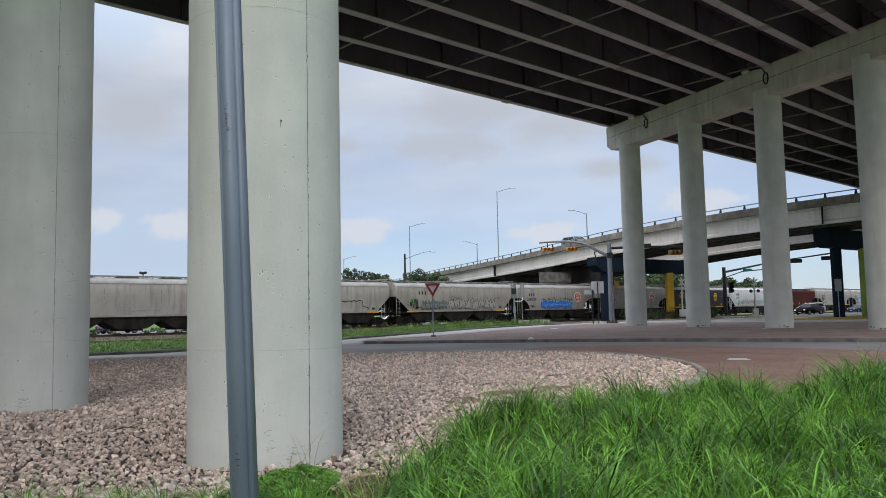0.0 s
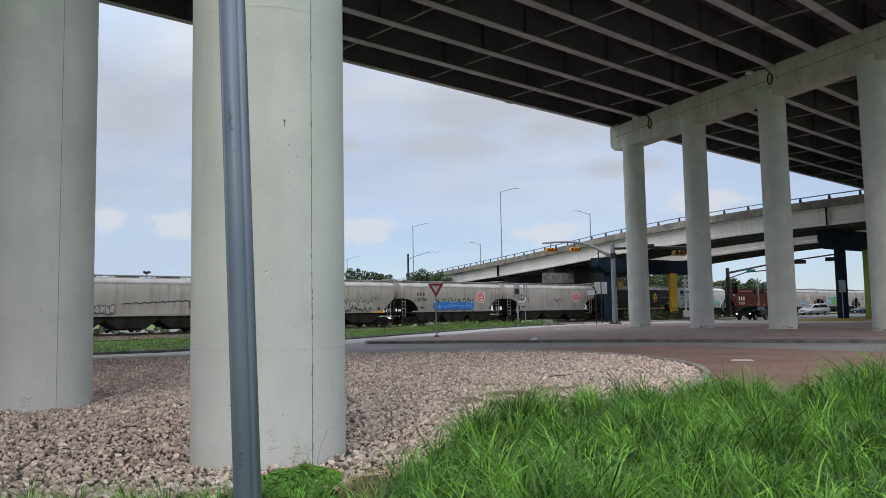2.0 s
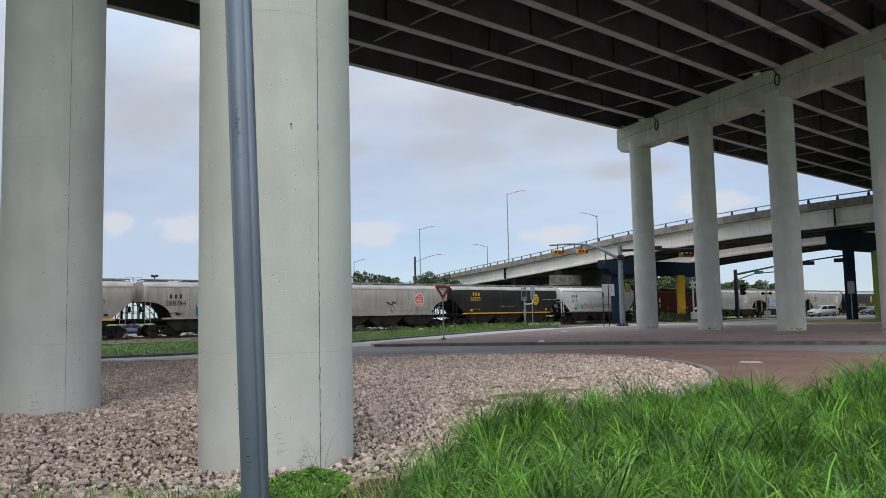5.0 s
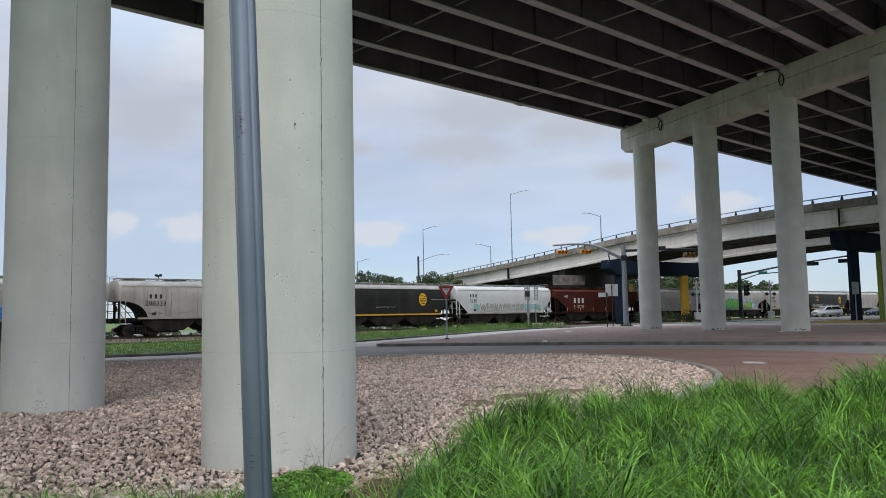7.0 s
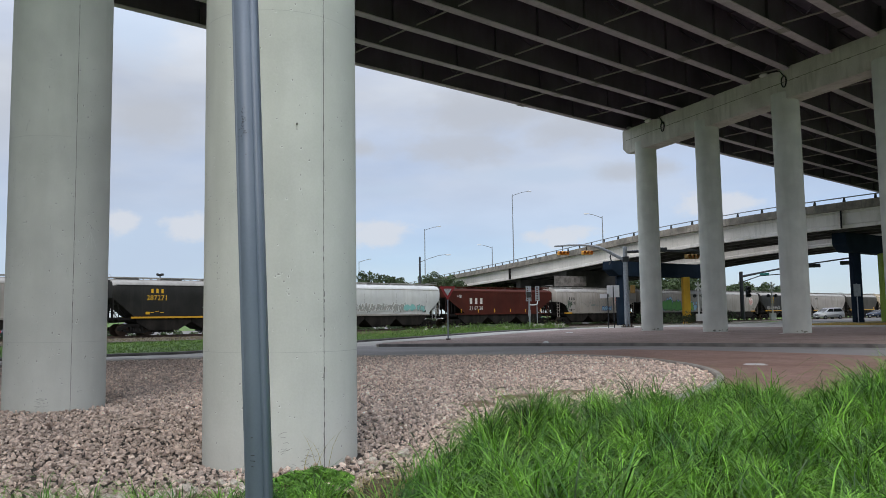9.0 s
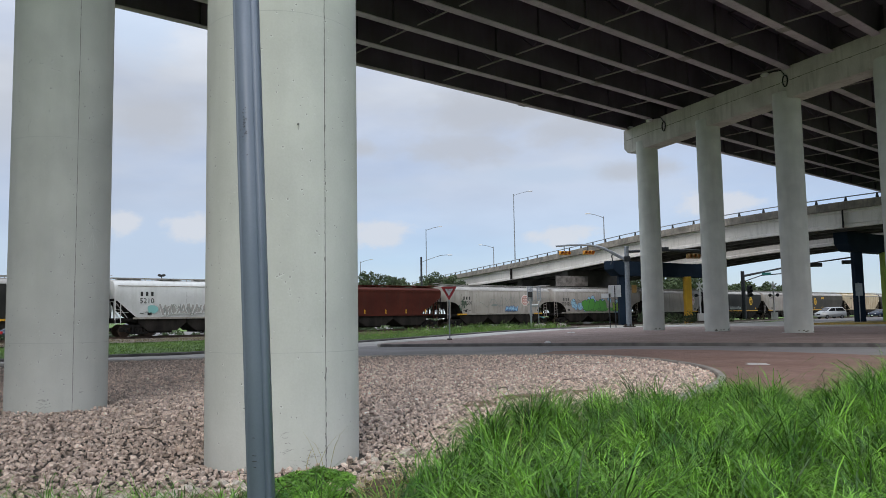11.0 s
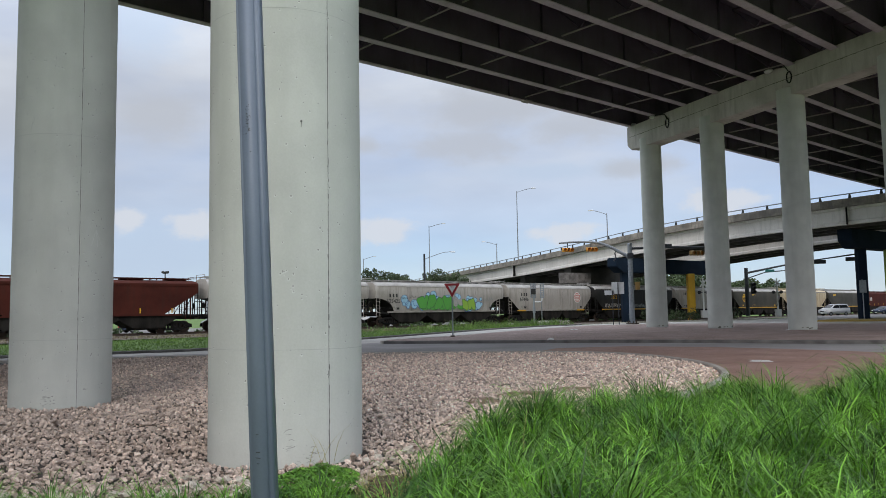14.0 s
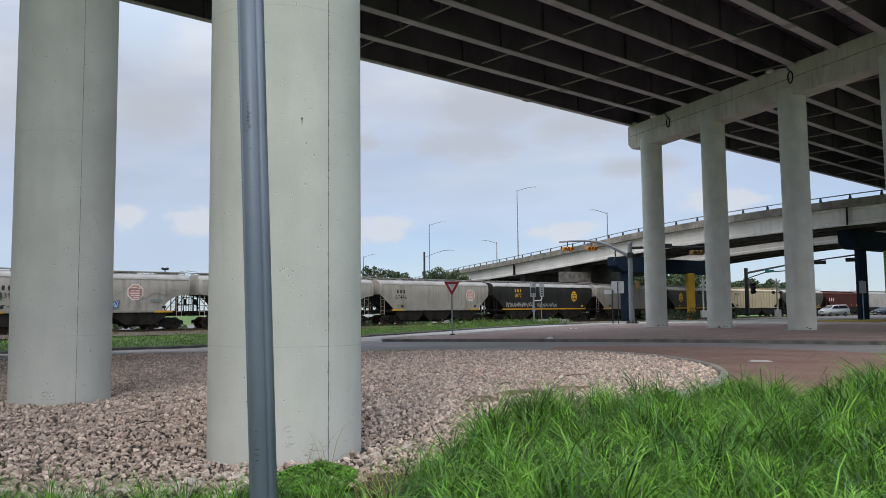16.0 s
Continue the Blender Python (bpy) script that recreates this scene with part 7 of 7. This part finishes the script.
ga = np.where(rs.uniform(0, 1, len(x)) < 0.45, sway, ga)
me = blades(x, y, np.zeros(len(x)) - 0.03, L_ * 1.0, rs.uniform(0.007, 0.019, len(x)), 4, 0.34, 6, ga, 0.55)
tagged(link("tall_grass", me, M_GRASS), "lush uncut bright green grass", "grass", "", "stuff")
k = rs.uniform(0, 1, len(x)) < 0.0018
me = blades(x[k], y[k], np.zeros(k.sum()), L_[k] * 1.3, rs.uniform(0.004, 0.007, k.sum()), 5, 0.45, 4)
tagged(link("straw_grass", me, M_GRASSY), "dry yellow stems among green grass", "grass", "", "stuff")
x, y = scatter([(-5.6, 5.2), (-5.6, 6.3), (-3.0, 6.5), (-1.3, 6.6), (-0.5, 6.6), (-0.5, 5.2)], 4200)
keep = rs.uniform(0, 1, len(x)) < 0.25 + 0.75 * (wave(x, y, 3.3, 0.9) > 0.55)
x, y = x[keep], y[keep]
me = blades(x, y, np.zeros(len(x)), rs.uniform(0.10, 0.34, len(x)), rs.uniform(0.006, 0.011, len(x)), 6, 0.6)
tagged(link("edge_grass", me, M_GRASS), "sparse green grass tufts at the gravel edge", "grass", "", "stuff")
x, y = scatter([(-0.8, 6.6), (-0.9, 7.5), (-0.5, 8.0), (-0.3, 7.9), (-0.3, 7.0)], 420)
me = blades(x, y, np.zeros(len(x)), rs.uniform(0.06, 0.22, len(x)), rs.uniform(0.005, 0.009, len(x)), 7, 0.9)
tagged(link("yellow_grass", me, M_GRASSY), "yellowed grass at the foot of the column", "grass", "", "stuff")
# thin stems against the column and seed heads over the grass
x = np.array([-1.35, -1.30, -1.27, -1.45, -1.22, 2.3, 3.9, 4.9, 6.6, 6.9, 7.3, 8.2])
y = np.array([8.05, 8.08, 8.1, 8.02, 8.12, 10.4, 12.0, 12.4, 12.6, 12.2, 12.9, 12.7])
me = blades(x, y, np.zeros(12), np.array([0.62, 0.52, 0.44, 0.36, 0.58, 0.75, 0.8, 0.75, 0.8, 0.7, 0.75, 0.75]), np.full(12, 0.008), 9, 0.28)
tagged(link("grass_stems", me, M_GRASSY), "thin tall grass stems", "grass", "", "stuff")

# ragged tufts along the front edge of the gravel
tx, ty = rs.uniform(-5.4, -0.9, 60), rs.uniform(5.85, 6.5, 60)
x, y = np.repeat(tx, 34), np.repeat(ty, 34)
ga, gr = rs.uniform(0, 2 * math.pi, len(x)), np.abs(rs.normal(0, 0.06, len(x)))
me = blades(x + np.cos(ga) * gr, y + np.sin(ga) * gr, np.zeros(len(x)), np.repeat(rs.uniform(0.30, 0.64, 60), 34) * rs.uniform(0.5, 1.2, len(x)), rs.uniform(0.005, 0.011, len(x)), 61, 0.75, 5, ga)
tagged(link("edge_tufts", me, M_GRASS), "ragged green grass tufts before the gravel", "grass", "", "stuff")

# bare dry soil between the weeds and the tall grass
bm = bmesh.new()
q_ = random.Random(77)
hub = bm.verts.new((-0.62, 7.35, 0.075))
soil = []
for k in range(28):
    a_ = 2 * math.pi * k / 28
    d_ = q_.uniform(0.8, 1.2)
    soil.append((bm.verts.new((-0.62 + 0.12 * d_ * math.cos(a_), 7.35 + 0.24 * d_ * math.sin(a_), 0.065)), bm.verts.new((-0.62 + 0.27 * d_ * math.cos(a_), 7.35 + 0.52 * d_ * math.sin(a_), 0.02))))
for (a_, b_), (c_, d_) in zip(soil, soil[1:] + soil[:1]):
    bm.faces.new((hub, a_, c_))
    bm.faces.new((a_, b_, d_, c_))
tagged(part("dry_soil", bm, M_SOIL, None, "", True), "bare brown soil beside the weeds", "soil", "", "structure")

# low leafy weeds at the foot of the near column
r = np.random.RandomState(12)
x, y = scatter([(-1.72, 7.7), (-1.62, 8.05), (-1.3, 8.15), (-0.95, 8.0), (-0.85, 7.5), (-1.05, 7.0), (-1.5, 6.9), (-1.75, 7.2)], 10500)
k_ = wave(x, y, 5.1, 0.2) + rs.uniform(0, 1, len(x)) > 0.40
x, y = x[k_], y[k_]
n = len(x)
hz_edge = np.clip(rim(x, y, [(-1.72, 7.7), (-1.62, 8.05), (-1.3, 8.15), (-0.95, 8.0), (-0.85, 7.5), (-1.05, 7.0), (-1.5, 6.9), (-1.75, 7.2), (-1.72, 7.7)]) / 0.22, 0.05, 1)
hz = hz_edge * (0.015 + 0.05 * wave(x, y, 7, 0.4) + 0.055 * wave(x, y, 19, 1.1)) * r.uniform(0.35, 1.1, n)
az, tilt, s = r.uniform(0, 6.28, n), r.uniform(0, 0.8, n), r.uniform(0.010, 0.022, n)
a = np.stack([np.cos(az) * np.cos(tilt), np.sin(az) * np.cos(tilt), np.sin(tilt)], 1)
b = np.stack([-np.sin(az), np.cos(az), r.uniform(-0.3, 0.3, n)], 1)
p = np.stack([x, y, hz + 0.035], 1)
v = np.stack([p - a * s[:, None], p - a * (s * 0.1)[:, None] + b * (s * 0.75)[:, None], p + a * s[:, None], p - a * (s * 0.1)[:, None] - b * (s * 0.75)[:, None]], 1).reshape(-1, 3)
me = bpy.data.meshes.new("weeds")
me.from_pydata(v.tolist(), [], np.arange(n * 4).reshape(-1, 4).tolist())
tagged(link("ground_weeds", me, M_WEED), "low leafy green weeds at the column's foot", "weeds", "", "stuff")

# verge along the railway
VERGE = [(-45.12, 18.33), (-24.44, 30.64), (-15.04, 35.81), (-11.72, 38.56), (-5.86, 50.5), (0.29, 64.48), (4.66, 74.0), (8.9, 81.8), (12.2, 84.9), (14.2, 87.6), (12.6, 90.6), (6.0, 88.6), (-10, 75), (-30, 57.5), (-60, 31)]
x, y = scatter(VERGE, 150000)
d_ = (x - T0.x) * TN.x + (y - T0.y) * TN.y
along_ = (x - T0.x) * TU.x + (y - T0.y) * TU.y
keep = d_ < np.where(along_ < -14, -9.5, -5.0)
x, y = x[keep], y[keep]
z = np.array([gz(a_, b_) for a_, b_ in zip(x, y)])
me = blades(x, y, z - 0.03, rs.uniform(0.10, 0.26, len(x)) * np.clip(y / 75, 0.6, 1) + (0.20 + 1.30 * np.clip((y - 72) / 10, 0, 1)) * np.clip((y - 30) / 45, 0.2, 1) * wave(x, y, 1.1, 0.7) * rs.uniform(0, 1, len(x)), rs.uniform(0.02, 0.045, len(x)), 15, 1.4, 3)
tagged(link("verge_grass", me, M_VERGE), "rough green grass on the railway verge", "grass", "", "stuff")
x, y = scatter([(-58, 28), (-30, 57), (-10, 74), (4, 86), (10, 91.5), (24, 97), (34, 101), (44, 110), (43, 114), (8, 93), (-12, 76.5), (-32, 59.5), (-60, 34)], 4000)
z = np.array([gz(a_, b_) for a_, b_ in zip(x, y)])
me = blades(x, y, z - 0.03, rs.uniform(0.08, 0.25, len(x)), rs.uniform(0.02, 0.045, len(x)), 16, 0.5, 2)
tagged(link("dry_verge_grass", me, M_STRAW), "dry straw grass beside the ballast", "grass", "", "stuff")

ss_, qq_ = rs.uniform(-62, -6, 12000), rs.uniform(-9.8, -3.6, 12000)
x, y = T0.x + TU.x * ss_ + TN.x * qq_, T0.y + TU.y * ss_ + TN.y * qq_
z = np.array([gz(a_, b_) for a_, b_ in zip(x, y)])
me = blades(x, y, z, rs.uniform(0.06, 0.26, len(x)), rs.uniform(0.02, 0.05, len(x)), 18, 0.9, 2)
tagged(link("ballast_weeds", me, M_STRAW), "short dry weeds scattered over the ballast", "weeds", "", "stuff")

# ---- crushed stone of the island ----
def stone_base(seed):
    bm = bmesh.new()
    bmesh.ops.create_icosphere(bm, subdivisions=1, radius=1.0)
    q = random.Random(seed)
    for _ in range(8):
        no = Vector((q.gauss(0, 1), q.gauss(0, 1), q.gauss(0, 1))).normalized()
        dd = q.uniform(0.25, 0.62)
        for v_ in bm.verts:
            e_ = v_.co.dot(no) - dd
            if e_ > 0:
                v_.co -= no * e_
    vs_ = np.array([v_.co[:] for v_ in bm.verts])
    fs_ = [[v_.index for v_ in f.verts] for f in bm.faces]
    bm.free()
    return vs_, fs_


BASES = [stone_base(s_) for s_ in range(6)]
pts = []
for y0, y1, x0, x1, step in ((6.2, 11.5, -7.2, 2.2, 0.064), (11.5, 19, -11.5, 6.8, 0.078), (19, 34, -15.5, 7.6, 0.090)):
    gx_, gy_ = np.meshgrid(np.arange(x0, x1, step), np.arange(y0, y1, step))
    px, py = gx_.ravel() + rs.uniform(-0.5, 0.5, gx_.size) * step, gy_.ravel() + rs.uniform(-0.5, 0.5, gx_.size) * step
    k = inside(px, py, GRAVEL) & (np.hypot(px + 1.90, py - 9.11) > COL_R + 0.03) & (np.hypot(px + 7.27, py - 14.66) > COL_R + 0.03)
    pts.append(np.stack([px[k], py[k], np.full(k.sum(), step)], 1))
pts = np.concatenate(pts)
LOOSE = (pts[:, 0] > -3.6) & (pts[:, 0] < -0.3) & (pts[:, 1] < 7.75)
loose_i = np.nonzero(LOOSE)[0][:300]
mask = np.ones(len(pts), bool)
mask[loose_i] = False
bulk = pts[mask]
V, F, off = [], [], 0
for bi, (bv, bf) in enumerate(BASES):
    sel = bulk[bi::len(BASES)]
    n = len(sel)
    sc = sel[:, 2] * rs.uniform(0.34, 0.80, n) * np.where(sel[:, 2] > 0.085, 1.22, 1.0) * np.where(rs.uniform(0, 1, n) < 0.08, np.where(sel[:, 2] > 0.085, 1.2, 1.55), 1.0)
    dim = np.stack([sc * rs.uniform(0.65, 1.3, n), sc * rs.uniform(0.65, 1.3, n), sc * rs.uniform(0.5, 0.95, n)], 1)
    az, tl = rs.uniform(0, 6.28, n), rs.uniform(-0.8, 0.8, n)
    q = bv[None] * dim[:, None]
    ct, st_ = np.cos(tl)[:, None], np.sin(tl)[:, None]
    q = np.stack([q[..., 0] * ct - q[..., 2] * st_, q[..., 1], q[..., 0] * st_ + q[..., 2] * ct], -1)
    ca, sa = np.cos(az)[:, None], np.sin(az)[:, None]
    q = np.stack([q[..., 0] * ca - q[..., 1] * sa, q[..., 0] * sa + q[..., 1] * ca, q[..., 2]], -1)
    q[..., 0] += sel[:, 0:1]
    q[..., 1] += sel[:, 1:2]
    q[..., 2] += (0.012 + sc * rs.uniform(-0.1, 0.75, n))[:, None]
    V.append(q.reshape(-1, 3))
    f = np.array(bf)
    F.append((f[None] + (off + np.arange(n) * len(bv))[:, None, None]).reshape(-1, 3))
    off += n * len(bv)
me = bpy.data.meshes.new("stones")
me.from_pydata(np.concatenate(V).tolist(), [], np.concatenate(F).tolist())
island = empty("gravel_island", Matrix.Identity(4), "pinkish grey crushed stone covering the traffic island", "gravel", "", "structure")
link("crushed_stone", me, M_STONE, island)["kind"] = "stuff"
stone_me = []
for bv, bf in BASES:
    m_ = bpy.data.meshes.new("stone")
    m_.from_pydata((bv * 0.045).tolist(), [], bf)
    stone_me.append(m_)
for j, i in enumerate(loose_i):
    sx_, sy_, st_ = pts[i]
    sc = st_ * rs.uniform(0.42, 0.95)
    k_ = sc / 0.045
    o = link("stone", stone_me[j % 6], M_STONE, island)
    o.matrix_basis = Matrix.LocRotScale((sx_, sy_, 0.022 + sc * rs.uniform(0.1, 0.5)), Euler(rs.uniform(-0.5, 0.5, 2).tolist() + [rs.uniform(0, 6.28)]), (k_ * rs.uniform(0.8, 1.3), k_ * rs.uniform(0.8, 1.3), k_ * rs.uniform(0.6, 0.9)))

# larger pale stones along the front edge
for j in range(64):
    sx_, sy_ = rs.uniform(-5.4, -1.85), rs.uniform(6.4, 7.05)
    sc = rs.uniform(0.045, 0.085)
    k_ = sc / 0.045
    o = link("stone", stone_me[j % 6].copy() if j < 6 else edge_me[j % 6], None, island, "larger pale limestone lump")
    if j < 6:
        o.data.materials.clear()
        o.data.materials.append(M_PALE)
        edge_me = (edge_me if j else []) + [o.data]
    o.matrix_basis = Matrix.LocRotScale((sx_, sy_, 0.03 + sc * 0.55), Euler(rs.uniform(-0.5, 0.5, 2).tolist() + [rs.uniform(0, 6.28)]), (k_ * rs.uniform(0.9, 1.5), k_ * rs.uniform(0.8, 1.2), k_ * rs.uniform(0.55, 0.85)))

for j in range(24):
    sx_, sy_ = (rs.uniform(-1.02, -0.35), rs.uniform(8.2, 9.0)) if j < 8 else (rs.uniform(-2.6, -1.7), rs.uniform(7.0, 7.9))
    if math.hypot(sx_ + 1.90, sy_ - 9.11) < COL_R + 0.08:
        continue
    sc = rs.uniform(0.05, 0.095)
    k_ = sc / 0.045
    o = link("stone", edge_me[j % 6], None, island, "larger pale limestone lump")
    o.matrix_basis = Matrix.LocRotScale((sx_, sy_, 0.03 + sc * 0.45), Euler(rs.uniform(-0.5, 0.5, 2).tolist() + [rs.uniform(0, 6.28)]), (k_ * rs.uniform(0.9, 1.5), k_ * rs.uniform(0.8, 1.2), k_ * rs.uniform(0.55, 0.85)))

# sandy earth washed over the stones before the tall grass
M_SAND = mat("washed_sand", (0.24, 0.165, 0.11), (0.40, 0.295, 0.215), 0.95, 7.0, 0.9, 45)
q_ = random.Random(41)
for cx, cy, rx_, ry_ in ((1.45, 14.9, 0.75, 0.42), (2.5, 15.7, 0.5, 0.3), (0.55, 14.0, 0.35, 0.3)):
    bm = bmesh.new()
    hub = bm.verts.new((cx, cy, 0.088))
    rim_ = [(math.cos(k * math.pi / 16), math.sin(k * math.pi / 16), q_.uniform(0.6, 1.15)) for k in range(32)]
    inner = [bm.verts.new((cx + 0.6 * rx_ * a_ * d_, cy + 0.6 * ry_ * b_ * d_, q_.uniform(0.066, 0.090))) for a_, b_, d_ in rim_]
    outer = [bm.verts.new((cx + rx_ * a_ * d_, cy + ry_ * b_ * d_, 0.02)) for a_, b_, d_ in rim_]
    for k in range(32):
        j = (k + 1) % 32
        bm.faces.new((hub, inner[k], inner[j]))
        bm.faces.new((inner[k], outer[k], outer[j], inner[j]))
    tagged(part("sandy_patch", bm, M_SAND, None, "", True), "brown sandy earth washed over the crushed stone", "soil", "", "structure")

# twigs lying on the stones
for i, (x_, y_, l_, a_) in enumerate(((-4.27, 11.2, 0.36, 0.25), (2.95, 18.4, 0.5, -0.1), (1.2, 16.6, 0.3, 0.5))):
    bm = bmesh.new()
    pipe(bm, [(-l_ / 2, 0, 0.06), (-l_ * 0.15, 0.03, 0.085), (l_ * 0.2, -0.01, 0.08), (l_ / 2, 0.04, 0.11)], 0.011, 6, 0.005)
    pipe(bm, [(l_ * 0.1, 0.0, 0.08), (l_ * 0.25, 0.05, 0.12)], 0.006, 5, 0.003)
    tw = part("twig", bm, M_BARK)
    tw.matrix_world = Matrix.Translation((x_, y_, 0)) @ Matrix.Rotation(a_, 4, "Z")
    tagged(tw, "dark dry twig lying on the crushed stone", "twig", "twigs on the gravel")

# rank growth on the far side of the track, thickened to stand in for the dark under the train
q_ = np.random.RandomState(31)
cl = []
for i in range(330):
    s_ = q_.uniform(-62, 75)
    p = along(s_, q_.uniform(6.4, 9.5), 0)
    k_ = smooth01((s_ + 8) / 16)
    cl.append((p.x, p.y, gz(p.x, p.y) + q_.uniform(0.02, 0.55 + 0.70 * k_), q_.uniform(0.15, 0.4 + 0.45 * k_)))
tagged(link("undergrowth", leaf_cloud(cl, 30000, 0.13, 33), M_LEAF), "dark rank undergrowth along the far side of the track", "undergrowth", "", "stuff")


# ---- what moves ----
def heading(p, q):
    return math.degrees(math.atan2(q[1] - p[1], q[0] - p[0]))


# time, place and heading of the black sedan that turns at the crossing
SEDAN_WAY = [(0.0, 61.6, 126.0, 210), (0.5, 55.8, 118.6, 211), (1.0, 50.2, 111.6, 214), (1.5, 44.8, 104.4, 217), (1.8, 41.6, 99.7, 221), (2.1, 38.5, 94.6, 227), (2.5, 36.0, 89.4, 238), (2.8, 34.5, 85.4, 248), (3.1, 33.4, 82.0, 262), (3.4, 32.7, 79.4, 280), (3.65, 32.3, 76.3, 293), (3.9, 32.1, 73.2, 306), (4.2, 33.3, 70.6, 320),
             (4.7, 38.2, 67.0, 326), (5.5, 50.0, 61.0, 334), (6.5, 68.0, 52.0, 338), (9.0, 118.0, 28.0, 334), (16.0, 246.0, -52.0, 328)]


def motions():
    for car, s in TRAIN:
        walk(car, [(t, train_pose(s - SPEED * t)) for t in (0.0, 4.0, 8.0, 12.0, 16.0)])
    rows = [(t, pose(x, y, 0.02, 0, 0, h)) for t, x, y, h in SEDAN_WAY]
    walk(black_sedan, rows)
    # the car on the flyover drives towards the viewer along the deck
    lane = [p + Vector((1.5, 1.1, -1.03)) for p in FLY1][::-1]
    dist = [0.0]
    for a, b in zip(lane, lane[1:]):
        dist.append(dist[-1] + (b - a).length)
    k0 = min(range(len(lane)), key=lambda i: abs(lane[i].y - 116.0))
    rows = []
    for t in (0.0, 0.25, 0.5, 0.75, 1.0, 1.25, 1.5, 1.75, 2.0, 2.25, 2.5, 16.0):
        d = dist[k0] + 25.6 * t
        j = max(i for i in range(len(lane) - 1) if dist[i] <= d)
        a, b = lane[j], lane[j + 1]
        p = a + (b - a).normalized() * (d - dist[j])
        rows.append((t, pose(p.x, p.y, p.z, 0, 0, heading(a, b))))
    walk(suv2, rows)


motions()
